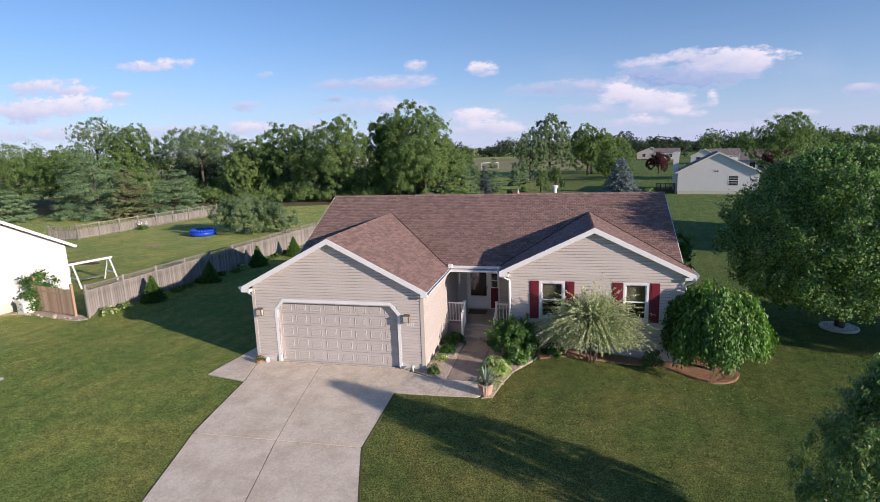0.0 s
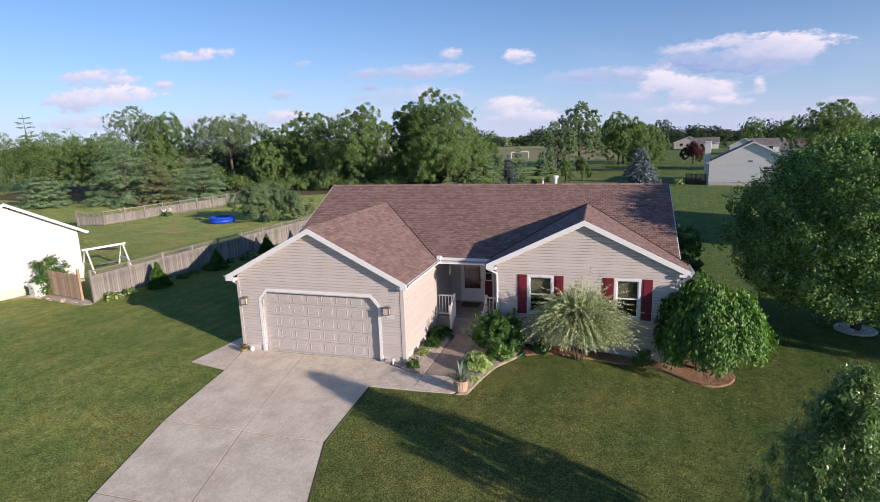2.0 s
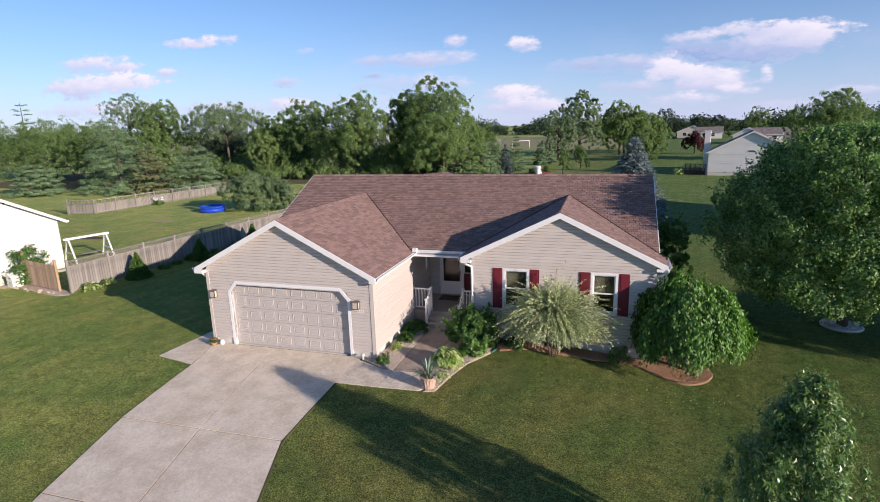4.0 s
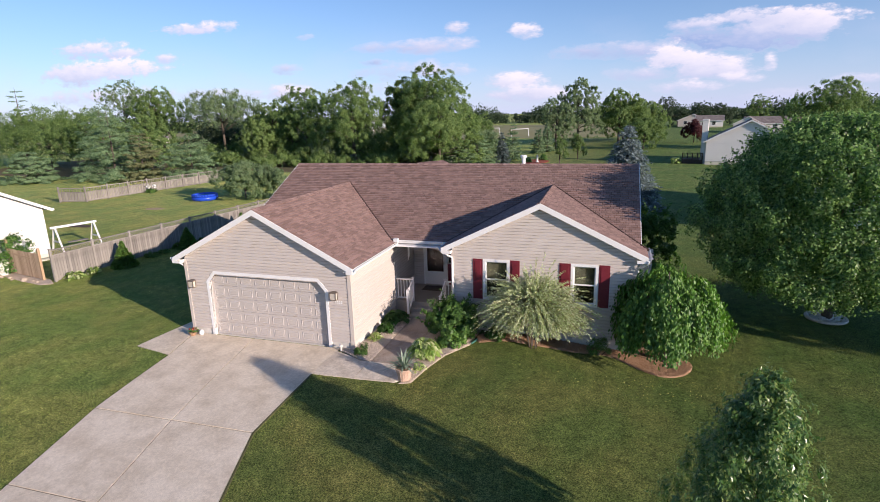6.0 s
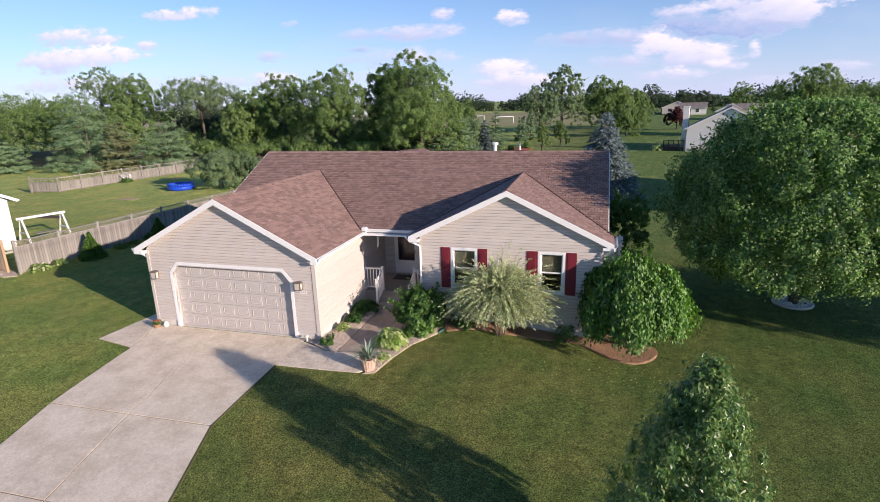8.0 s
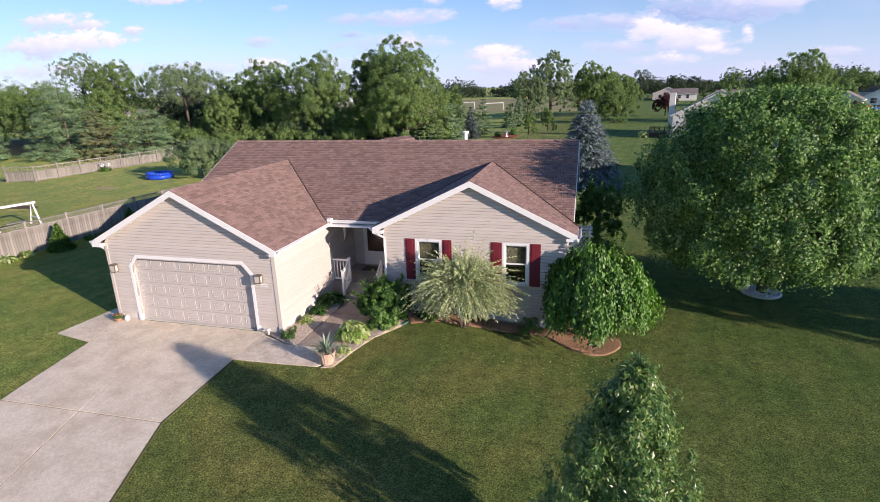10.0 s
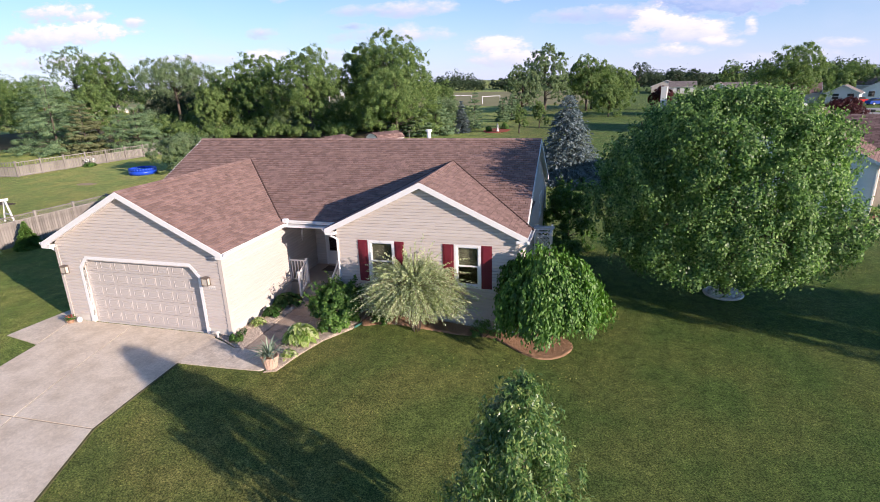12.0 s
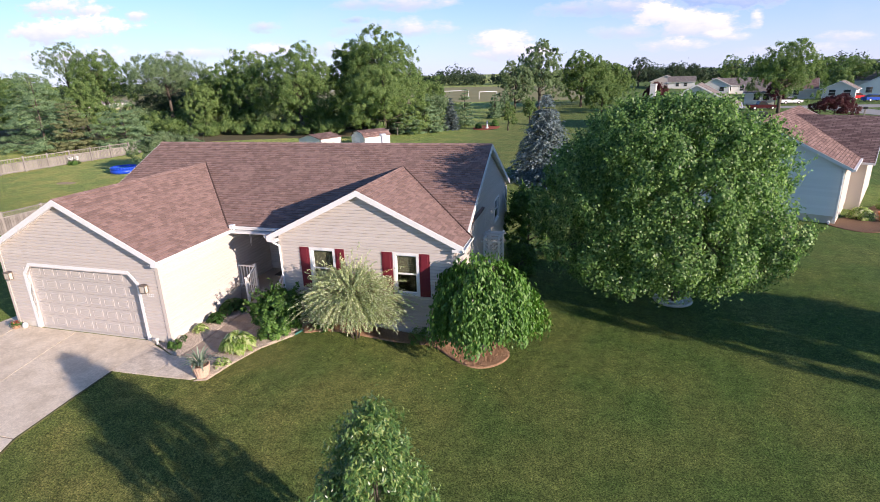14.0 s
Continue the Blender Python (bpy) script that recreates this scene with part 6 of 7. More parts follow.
def far_woods():
    """The dark line of woods round the fields, and the far street's trees."""
    rng = np.random.default_rng(90)
    cl = []
    for k in range(560):
        a = rng.uniform(-62, 62)
        r = rng.uniform(380, 430)
        x, y = r * math.sin(radians(a)), r * math.cos(radians(a))
        h = rng.uniform(7.5, 12.5) * (0.85 + 0.25 * math.sin(a * 0.9))
        w = rng.uniform(2.6, 5)
        for q in range(3):
            cl.append(((x + rng.normal(0, w * 0.3), y, h * (0.28 + 0.27 * q)), (w, w, h * 0.3)))
    V = clump_leaves(rng, cl, 48, 1.6, 0.2, 0.8, 0.5)[:, 1:4]
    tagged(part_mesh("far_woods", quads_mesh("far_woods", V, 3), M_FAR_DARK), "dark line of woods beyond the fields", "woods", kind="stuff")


far_woods()
for x, y, H, W in ((33, 262, 14, 13), (48, 258, 10.5, 11), (67, 240, 12.8, 10), (79, 238, 11.5, 10), (92, 250, 11, 12), (108, 245, 12, 13), (58, 268, 10, 12), (20, 270, 11, 13), (125, 240, 13, 14), (95, 198, 11, 11),
                   (86, 202, 11.5, 9), (108, 190, 11, 12), (122, 180, 12, 12), (140, 190, 12, 14), (-2, 280, 10, 14), (40, 275, 9, 14), (76, 160, 8, 7), (156, 200, 13, 15), (170, 170, 12, 14)):
    broadleaf("far_tree", "tree among the far houses", x, y, 0, H, W, M_FAR_DARK if x < 60 else M_FAR, int(x * 7 + 900), clumps=150, per=50, leaf=0.38, bottom=0.06, clump_r=0.07, group="far street trees", tri=True)


# ---- shrubs and plants by the house ----
def weeping_tree():
    """A low weeping tree: strands of large leaves hanging from a dome."""
    rng = np.random.default_rng(101)
    t = thing("weeping_mulberry", 10.45, 2.5, -0.42, "weeping mulberry with long leafy strands over the mulch", "tree")
    R, H = 2.08, 3.3
    bm = bmesh.new()
    tube(bm, (0, 0, -0.1), (0.06, 0.02, 1.2), 0.13, 0.1, 9)
    tube(bm, (0.06, 0.02, 1.2), (0.0, 0.0, 2.5), 0.1, 0.07, 9)
    out = []
    for k in range(760):
        a = 2 * math.pi * rng.integers(0, 64) / 64 + rng.normal(0, 0.032)
        f = math.sqrt(rng.uniform(0.02, 1.0)) if k % 2 else rng.uniform(0.72, 1.0)
        lump = 1 + 0.13 * math.sin(3 * a + 1) + 0.10 * math.sin(7 * a) + rng.normal(0, 0.05)
        r0 = R * f * 0.74 * lump
        z0 = H - 1.6 * (r0 / R) ** 1.6 + 0.16 * math.sin(4 * a + 3 * f) + 0.1 * math.sin(9 * a + 5 * f) + rng.normal(0, 0.1) - 0.05
        hem = 0.40 + 0.12 * math.sin(5 * a) + rng.uniform(0, 0.45) ** 1.5 + 0.32 * max(0.0, -math.sin(a - 0.5))
        length = max(0.4, (z0 - hem) * rng.uniform(0.75, 1.0)) if f > 0.55 else rng.uniform(0.35, 0.9)
        n = int(length / 0.06) + 3
        s = np.linspace(0, 1, n)[:, None]
        grow = r0 + (0.16 + 0.12 * rng.random()) * np.sin(np.minimum(s * 2.0, 1.57)) * R * 0.5 * f
        zz = z0 - length * s ** 1.2
        p = np.concatenate([grow * math.cos(a), grow * math.sin(a), zz], 1) + rng.normal(0, 0.055, (n, 3))
        o = np.array([math.cos(a), math.sin(a), 0])
        nrm = unit(o + np.array([0, 0, 0.5]) + 0.85 * random_dirs(rng, n))
        ax = np.array([0, 0, -1.0]) + 0.25 * o + 0.5 * random_dirs(rng, n)
        size = rng.uniform(0.095, 0.175, n)
        out.append(leaves(p, ax, nrm, size, size * 0.48, 0.16))
        if k % 9 == 0:
            tube(bm, (0, 0, 2.3), (r0 * math.cos(a) * 0.6, r0 * math.sin(a) * 0.6, z0 - 0.1), 0.035, 0.02, 5)
            tube(bm, (r0 * math.cos(a) * 0.6, r0 * math.sin(a) * 0.6, z0 - 0.1), (r0 * math.cos(a), r0 * math.sin(a), z0 - 0.3), 0.02, 0.008, 5)
    part("trunk", bm, M_BARK, t, smooth=True)
    part_mesh("crown", quads_mesh("crown", np.concatenate(out)), M_WEEP, t)


weeping_tree()


def dappled_willow():
    """A fountain of thin arching twigs with small cream and green leaves."""
    rng = np.random.default_rng(111)
    t = thing("dappled_willow", 6.12, 1.8, -0.3, "pale cream-green dappled willow shrub before the windows", "shrub")
    bm = bmesh.new()
    for k in range(7):
        a = k * 0.9
        tube(bm, (0.05 * math.cos(a), 0.05 * math.sin(a), -0.05), (0.35 * math.cos(a), 0.3 * math.sin(a), 1.3), 0.022, 0.016, 6)
    twigs = bmesh.new()
    out = []
    for k in range(1500):
        a = rng.uniform(0, 2 * math.pi)
        el = math.asin(rng.uniform(-0.46, 1.0) if k % 3 else rng.uniform(-0.5, 0.1))
        ln = rng.uniform(1.05, 1.62)
        wild = rng.random() < 0.26
        if wild and el > -0.05:
            ln *= rng.uniform(1.1, 1.45)
        d = np.array([math.cos(a) * math.cos(el) * 1.27, math.sin(a) * math.cos(el) * 0.8, math.sin(el) * 0.9])
        base = np.array([0.0, 0, 1.9])
        if el < -0.25:
            ln *= 0.8
        n = 44
        s = (0.25 + 0.75 * rng.random(n) ** 0.8)[:, None]
        p = base + d * ln * s + np.array([0, 0, -0.42]) * s ** 2.4 * ln * math.cos(el)
        tang = d + np.array([0, 0, -0.6]) * s ** 1.4 * math.cos(el)
        p = p + random_dirs(rng, n) * 0.03
        size = rng.uniform(0.055, 0.095, n)
        out.append(leaves(p, tang + 0.55 * random_dirs(rng, n), random_dirs(rng, n) + np.array([0, 0, 0.8]), size, size * 0.36, 0.1))
        if k % 2 == 0:
            e = base + d * ln + np.array([0, 0, -0.42]) * ln * math.cos(el)
            m = base + d * ln * 0.6 + np.array([0, 0, -0.42]) * 0.6 ** 2.4 * ln * math.cos(el)
            tube(twigs, base + d * 0.3, m, 0.008, 0.005, 4)
            tube(twigs, m, e, 0.005, 0.002, 4)
    part("trunk", bm, M_BARK, t, smooth=True)
    part("branchwork", twigs, surface("tan_twigs", (0.20, 0.14, 0.08), (0.34, 0.25, 0.16), 3, 30, 0.8, 0.1), t)
    part_mesh("crown", quads_mesh("crown", np.concatenate(out)), M_DAPPLE, t)


dappled_willow()


def shrub(name, label, x, y, H, W, material, seed, leaf=0.09, clumps=26, per=130, category="shrub", aspect=0.55):
    rng = np.random.default_rng(seed)
    z = float(grade(x, y))
    t = thing(name, x, y, z, label, category)
    cl = []
    for k in range(clumps):
        d = unit(rng.normal(size=3))
        d[2] = abs(d[2])
        cr = W * 0.17 * rng.uniform(0.6, 1.35)
        rad = rng.uniform(0.4, 1) ** 0.5
        cl.append((np.array([d[0] * (W / 2 - cr * 0.8) * rad, d[1] * (W / 2 - cr * 0.8) * rad, max(cr * 0.6, d[2] * (H - cr) * rad)]), np.array([cr, cr, cr * 0.85])))
    bm = bmesh.new()
    for k in range(6):
        c = cl[k][0]
        tube(bm, (0.03 * k - 0.08, 0.02, -0.05), c, 0.025, 0.008, 5)
    part("stem_tuft", bm, M_BARK, t)
    part_mesh("foliage", quads_mesh("foliage", clump_leaves(rng, cl, per, leaf, 0.2, aspect, 0.35, 0.35, 0.7, (0, 0, 0.2 * H))), material, t)


broadleaf("viburnum_shrub", "full green leafy shrub beside the porch steps", 3.2, 1.9, float(grade(3.2, 1.9)), 1.5, 1.9, M_SHRUB, 121, clumps=210, per=70, leaf=0.10, bottom=0.03, clump_r=0.075, count=16, loose=0.7, shell=0.4, aspect=0.55, shoots=60, category="shrub", trunk_r=0.03)
shrub("viburnum_shrub", "lighter green leafy shrub at the gravel bed", 3.35, 1.2, 0.75, 1.15, M_CEDAR, 221, 0.10, 34, 100)
shrub("low_shrub", "low dark green shrub under the window", 4.75, 2.25, 0.6, 0.95, M_SHRUB, 122, 0.07, 18, 110)
shrub("small_shrub", "small rounded green shrub by the garage corner", 0.5, -0.32, 0.42, 0.55, M_SHRUB, 123, 0.05, 16, 90)
shrub("low_shrub", "feathery low green shrub against the foundation", 8.35, 2.2, 0.8, 0.95, M_SHRUB, 124, 0.06, 18, 130, aspect=0.3)
broadleaf("lilac_shrub", "tall leafy green shrub behind the arbour", 10.75, 13.2, float(grade(10.75, 13.2)), 3.9, 2.8, M_SHRUB, 125, clumps=170, per=75, leaf=0.12, bottom=0.02, clump_r=0.075, count=10, loose=0.7, shell=0.4, aspect=0.55, shoots=60, category="shrub", trunk_r=0.05)
shrub("lilac_shrub", "leafy green shrub along the side wall", 10.6, 10.6, 1.9, 1.9, M_SHRUB, 126, 0.11, 30, 160)
broadleaf("garden_shrub", "broad olive-green shrub past the fence", -27.6, 31.5, 0, 4.1, 6.6, M_WILLOW, 127, clumps=230, per=90, leaf=0.16, bottom=0.02, clump_r=0.055, count=14, loose=0.8, shell=0.35, tri=True, shoots=120, category="shrub", trunk_r=0.06)
broadleaf("garden_shrub", "smaller olive-green shrub past the fence", -23.3, 31.6, 0, 3.3, 3.0, M_WILLOW, 128, clumps=110, per=80, leaf=0.15, bottom=0.02, clump_r=0.08, count=8, loose=0.8, shell=0.35, tri=True, shoots=60, category="shrub", trunk_r=0.04)
shrub("climbing_shrub", "loose green shrub against the white wall", -23.3, 5.0, 2.7, 2.4, M_SHRUB, 129, 0.12, 60, 60)


def hosta(x, y, R, material, seed, label, n=60, H=0.4):
    """Broad leaves arching out of one crown."""
    rng = np.random.default_rng(seed)
    z = float(grade(x, y)) + 0.03
    t = thing("hosta", x, y, z, label, "plant", "hostas")
    out = []
    a = rng.uniform(0, 2 * math.pi, n)
    f = rng.uniform(0.25, 1.0, n)
    o = np.stack([np.cos(a), np.sin(a), np.zeros(n)], 1)
    p = o * (R * f)[:, None] * 0.85 + np.array([0, 0, 1.0]) * (H * (1.05 - 0.75 * f ** 2) * rng.uniform(0.8, 1.1, n))[:, None]
    ax = o + np.array([0, 0, 0.25]) - np.array([0, 0, 1.0]) * (f * 0.8)[:, None]
    nrm = unit(np.array([0, 0, 0.8]) + 0.6 * o + 0.45 * random_dirs(rng, n))
    size = R * rng.uniform(0.32, 0.52, n)
    part_mesh("foliage", quads_mesh("foliage", leaves(p, ax, nrm, size, size * 0.58, 0.14)), material, t)
    bm = bmesh.new()
    for q in p[::2]:
        tube(bm, (0, 0, -0.03), q, 0.012, 0.006, 4)
    part("stem_tuft", bm, material, t)


hosta(2.68, 0.1, 0.66, M_HOSTA, 131, "bright yellow-green hosta beside the walk", 300, 0.55)
hosta(2.85, -1.0, 0.3, M_HOSTA, 140, "small light green hosta beside the planter pot", 40, 0.3)
hosta(0.62, 2.75, 0.6, M_HOSTA_DARK, 132, "large dark green hosta by the porch", 150, 0.45)
hosta(0.58, 1.75, 0.42, M_HOSTA_DARK, 133, "dark green hosta along the garage wall", 110, 0.32)
hosta(0.5, 0.95, 0.32, M_HOSTA, 134, "small light green hosta along the garage wall", 90, 0.25)
hosta(0.42, 0.2, 0.2, M_HOSTA_DARK, 135, "little hosta in the gravel bed", 24, 0.18)
hosta(-18.35, 4.5, 0.6, M_HOSTA, 136, "yellow-green hosta at the foot of the fence", 60, 0.4)
hosta(-18.2, 5.5, 0.5, M_HOSTA, 137, "yellow-green hosta at the foot of the fence", 50, 0.35)
hosta(-18.1, 7.6, 0.45, M_HOSTA_DARK, 138, "dark hosta in the shade of the fence", 50, 0.35)
hosta(-17.2, 15.2, 0.5, M_HOSTA, 139, "yellow-green hosta at the foot of the fence", 50, 0.35)
for k, (x, y, h) in enumerate(((-17.75, 7.1, 1.5), (-17.3, 11.6, 1.4), (-16.75, 16.4, 1.5), (-16.0, 20.4, 1.5))):
    conifer("cone_cedar", "small clipped cone-shaped cedar before the fence", x, y, 0, h, 1.4, M_CEDAR, 141 + k, 30, 20, 0.085, category="shrub", droop=0.02, group="cedars along the fence", full=1.0, power=1.0)
rng_p = random.Random(12)
for k in range(12):
    shrub("perennial", "low green perennial along the fence", -17.9 + k * 0.09 + rng_p.uniform(-0.25, 0.25), 9.2 + k * 1.05, rng_p.uniform(0.3, 0.55), rng_p.uniform(0.6, 1.0), M_SHRUB, 150 + k, 0.09, 12, 60, "plant")


def potted_agave():
    t = thing("planter_pot", 2.6, -1.62, float(grade(2.6, -1.62)) + 0.03, "tan basket-weave planter pot with soil", "pot")
    m = surface("pale_terracotta_pot", (0.44, 0.28, 0.20), (0.70, 0.50, 0.39), 4, 30, 0.85, 0.5, 0.01)
    part("pot_body", lathe(bmesh.new(), [(0.17, 0.0), (0.2, 0.1), (0.235, 0.3), (0.25, 0.36), (0.27, 0.37), (0.27, 0.41), (0.24, 0.41), (0.22, 0.36)], 24), m, t, smooth=False)
    for k in range(18):
        a = 2 * math.pi * k / 18
        part("rib", tube(bmesh.new(), (0.175 * math.cos(a), 0.175 * math.sin(a), 0.01), (0.25 * math.cos(a), 0.25 * math.sin(a), 0.36), 0.012, 0.014, 4), m, t)
    part("soil", lathe(bmesh.new(), [(0.215, 0.34), (0.21, 0.37)], 18), M_MULCH, t)
    p = thing("agave_plant", 2.6, -1.62, float(grade(2.6, -1.62)) + 0.36, "grey-green spiky agave growing in the pot", "plant")
    rng = np.random.default_rng(161)
    bm = bmesh.new()
    for k in range(46):
        a, el = rng.uniform(0, 6.28), rng.uniform(0.1, 1.35)
        L = rng.uniform(0.5, 0.85)
        o = Vector((math.cos(a), math.sin(a), 0))
        side = Vector((-o.y, o.x, 0)) * 0.027
        p1 = o * (L * 0.55 * math.cos(el)) + Vector((0, 0, L * 0.6 * math.sin(el) + 0.05))
        p2 = o * (L * math.cos(el) * 1.05) + Vector((0, 0, L * math.sin(el) * 0.95 - 0.12 * math.cos(el)))
        v = [bm.verts.new(q) for q in (side * 0.6, -side * 0.6, p1 - side, p1 + side, p2)]
        bm.faces.new((v[0], v[1], v[2], v[3]))
        bm.faces.new((v[3], v[2], v[4]))
    part("foliage", bm, leafy("agave_leaves", [(0.16, 0.22, 0.15), (0.24, 0.31, 0.22), (0.34, 0.40, 0.30)], 0.5, 0.2), p)


potted_agave()


def stone_ring():
    """White stones round the maple's foot with a low edging."""
    x, y = 17.1, 8.3
    z = float(grade(x, y))
    b = thing("stone_ring", x, y, z, "ring of white river stones with a concrete edging", "planting ring")
    ring = bmesh.new()
    for k in range(30):
        a0, a1 = 2 * math.pi * k / 30, 2 * math.pi * (k + 1) / 30
        tube(ring, (0.7 * math.cos(a0), 0.7 * math.sin(a0), 0.05), (0.7 * math.cos(a1), 0.7 * math.sin(a1), 0.05), 0.06, 0.06, 6)
    part("edging", ring, M_FOUND, b)
    rng = random.Random(4)
    me = None
    for k in range(260):
        r, a = 0.65 * math.sqrt(rng.random()), rng.uniform(0, 6.28)
        if me is None:
            bm = bmesh.new()
            bmesh.ops.create_icosphere(bm, subdivisions=1, radius=0.055)
            for v in bm.verts:
                v.co *= 1 + 0.25 * noise.noise(v.co * 30)
            o = part("stone", bm, M_STONE, b)
            me = o.data
        else:
            o = new("stone", me)
            o.parent = b
        s = rng.uniform(0.7, 1.3)
        o.matrix_local = pose(r * math.cos(a), r * math.sin(a), 0.03 + 0.05 * (1 - r), rng.uniform(0, 360), rng.uniform(0, 360), 0) @ Matrix.Diagonal((s, s * 0.8, s * 0.7, 1))


stone_ring()


def arbour():
    """A white lattice arbour at the side of the house."""
    t = thing("lattice_arbour", 9.92, 7.6, -0.3, "white wooden lattice garden arbour by the side wall", "arbour", rz=0)
    for x in (-0.3, 0.3):
        for y in (-0.55, 0.55):
            part("post", boxes((x - 0.035, y - 0.035, 0, x + 0.035, y + 0.035, 2.45)), M_TRIM, t)
    for y in (-0.55, 0.55):
        bm = bmesh.new()
        for k in range(-6, 16):
            for s in (-1, 1):
                z0 = 0.2 + k * 0.16
                a, b = (-0.3, z0), (0.3, z0 + 0.6 * s)
                if min(a[1], b[1]) < 0.1 or max(a[1], b[1]) > 2.4:
                    continue
                tube(bm, (a[0], y + 0.008 * s, a[1]), (b[0], y + 0.008 * s, b[1]), 0.016, 0.016, 4)
        part("lattice", bm, M_TRIM, t)
    for k in range(7):
        y = -0.66 + k * 0.22
        part("slat", boxes((-0.4, y - 0.02, 2.5 - 0.02 * abs(k - 3) ** 2, 0.4, y + 0.02, 2.56 - 0.02 * abs(k - 3) ** 2)), M_TRIM, t)
    for x in (-0.3, 0.3):
        part("beam", boxes((x - 0.03, -0.7, 2.4, x + 0.03, 0.7, 2.48)), M_TRIM, t)


arbour()


def small_ornaments():
    m = thing("mushroom_ornament", -0.3, -0.22, 0.03, "small white mushroom garden ornament by the garage corner", "ornament")
    part("stem", lathe(bmesh.new(), [(0.05, 0), (0.04, 0.09), (0.035, 0.17)], 12), M_FOUND, m)
    part("cap", lathe(bmesh.new(), [(0.025, 0.15), (0.085, 0.165), (0.078, 0.2), (0.04, 0.23), (0.01, 0.24)], 14), M_FOUND, m, smooth=True)
    r = thing("garden_ornament", -6.25, -0.18, 0.03, "small white stone ornament beside the garage door", "ornament")
    part("stone_body", lathe(bmesh.new(), [(0.08, 0), (0.1, 0.08), (0.07, 0.17), (0.02, 0.2)], 12), M_STONE, r, smooth=True)
    f = thing("flower_pot", -6.55, -0.3, 0.03, "low dark pot of red flowers beside the garage door", "pot")
    part("pot_body", lathe(bmesh.new(), [(0.1, 0), (0.15, 0.12), (0.13, 0.12)], 14), M_MULCH, f)
    rng = np.random.default_rng(171)
    cl = [((rng.normal(0, 0.08), rng.normal(0, 0.08), 0.2), (0.12, 0.12, 0.1)) for k in range(5)]
    part_mesh("foliage", quads_mesh("foliage", clump_leaves(rng, cl, 30, 0.06)), M_SHRUB, f)
    part_mesh("blossoms", quads_mesh("blossoms", clump_leaves(rng, [((0.03, -0.03, 0.26), (0.13, 0.13, 0.05))], 26, 0.06)), surface("red_petals", (0.5, 0.03, 0.02), (0.7, 0.08, 0.05), 4, 20, 0.6, 0), f)
    h = thing("edging_strip", 3.95, 1.45, -0.05, "bent green plastic lawn edging end", "edging")
    part("strip", prism(bmesh.new(), [(0, 0, 0), (0.03, 0.02, 0), (0.14, 0.35, 0.0), (0.1, 0.36, 0)], (0.06, 0, 0.14)), surface("green_plastic", (0.05, 0.17, 0.14), (0.09, 0.24, 0.20), 3, 20, 0.4, 0), h)


small_ornaments()


# ---- far yards: sheds, goals, houses, cars ----
def shed(x, y, rz, w, d, label, gambrel=True, z=0):
    s = thing("garden_shed", x, y, z, label, "shed", "garden sheds", rz)
    if gambrel:
        prof = [(-w / 2, 0), (w / 2, 0), (w / 2, 1.2), (w * 0.33, 1.7), (0, 1.95), (-w * 0.33, 1.7), (-w / 2, 1.2)]
    else:
        prof = [(-w / 2, 0), (w / 2, 0), (w / 2, 1.1), (0, 1.6), (-w / 2, 1.1)]
    part("wall", prism(bmesh.new(), [(a, 0, b) for a, b in prof], (0, d, 0)), M_NB_WHITE, s)
    top = prof[2:]
    for (a, b), (c, e) in zip(top, top[1:]):
        part("roof", prism(bmesh.new(), [(a * 1.03, -0.15, b), (c * 1.03, -0.15, e), (c * 1.03, -0.15, e + 0.08), (a * 1.03, -0.15, b + 0.08)], (0, d + 0.3, 0)), M_NB_ROOF_RED, s)
    part("door", boxes((-0.6, -0.04, 0.05, 0.6, -0.01, 1.15 if gambrel else 0.9)), M_TRIM, s)


shed(-15.0, 50.5, -35, 3.2, 3.8, "white gambrel garden shed with a rose-brown roof")
shed(-21.0, 49.0, -20, 4.2, 3.5, "low white garden shed with a rose-brown roof", False)
field = tagged(part("far_field", patch([(-260, 140), (-40, 150), (12, 160), (14, 235), (30, 330), (-330, 340)], 0.05, 40), surface("dry_field_grass", (0.20, 0.19, 0.075), (0.33, 0.30, 0.13), 0.05, 3, 0.95, 0.3, 0.05)), "pale dry playing field beyond the belt", "field", kind="structure")
isl = tagged(part("flower_island", patch([(-3.0 + 2.1 * math.cos(k * 0.3927), 74.5 + 4.2 * math.sin(k * 0.3927)) for k in range(16)], 0.04, 1.5), surface("red_mulch", (0.26, 0.05, 0.025), (0.40, 0.10, 0.05), 4, 30, 0.95, 0.5)), "round bed of red mulch on the far lawn", "planting bed", kind="structure")
stat = thing("garden_post", -2.6, 73.0, 0.05, "white pillar ornament in the red mulch bed", "ornament")
part("pillar", lathe(bmesh.new(), [(0.24, 0), (0.24, 0.12), (0.15, 0.18), (0.13, 0.55), (0.17, 0.8), (0.1, 0.95), (0.12, 1.08), (0.04, 1.2)], 12), M_TRIM, stat)
shrub("round_shrub", "clipped round shrub in the red mulch bed", -4.0, 73.0, 1.0, 1.2, M_SHRUB, 181, 0.2, 18, 70)
shrub("round_shrub", "clipped shrub in the red mulch bed", -2.0, 77.0, 1.2, 1.6, M_SHRUB, 182, 0.2, 14, 60)


def goal(x, y, rz, w, h):
    g = thing("football_goal", x, y, 0, "white pipe football goal on the far field", "goal", "football goals", rz)
    for sx in (-1, 1):
        part("post", tube(bmesh.new(), (sx * w / 2, 0, 0), (sx * w / 2, 0, h), 0.11, 0.11, 6), M_TRIM, g)
    part("crossbar", tube(bmesh.new(), (-w / 2, 0, h), (w / 2, 0, h), 0.11, 0.11, 6), M_TRIM, g)


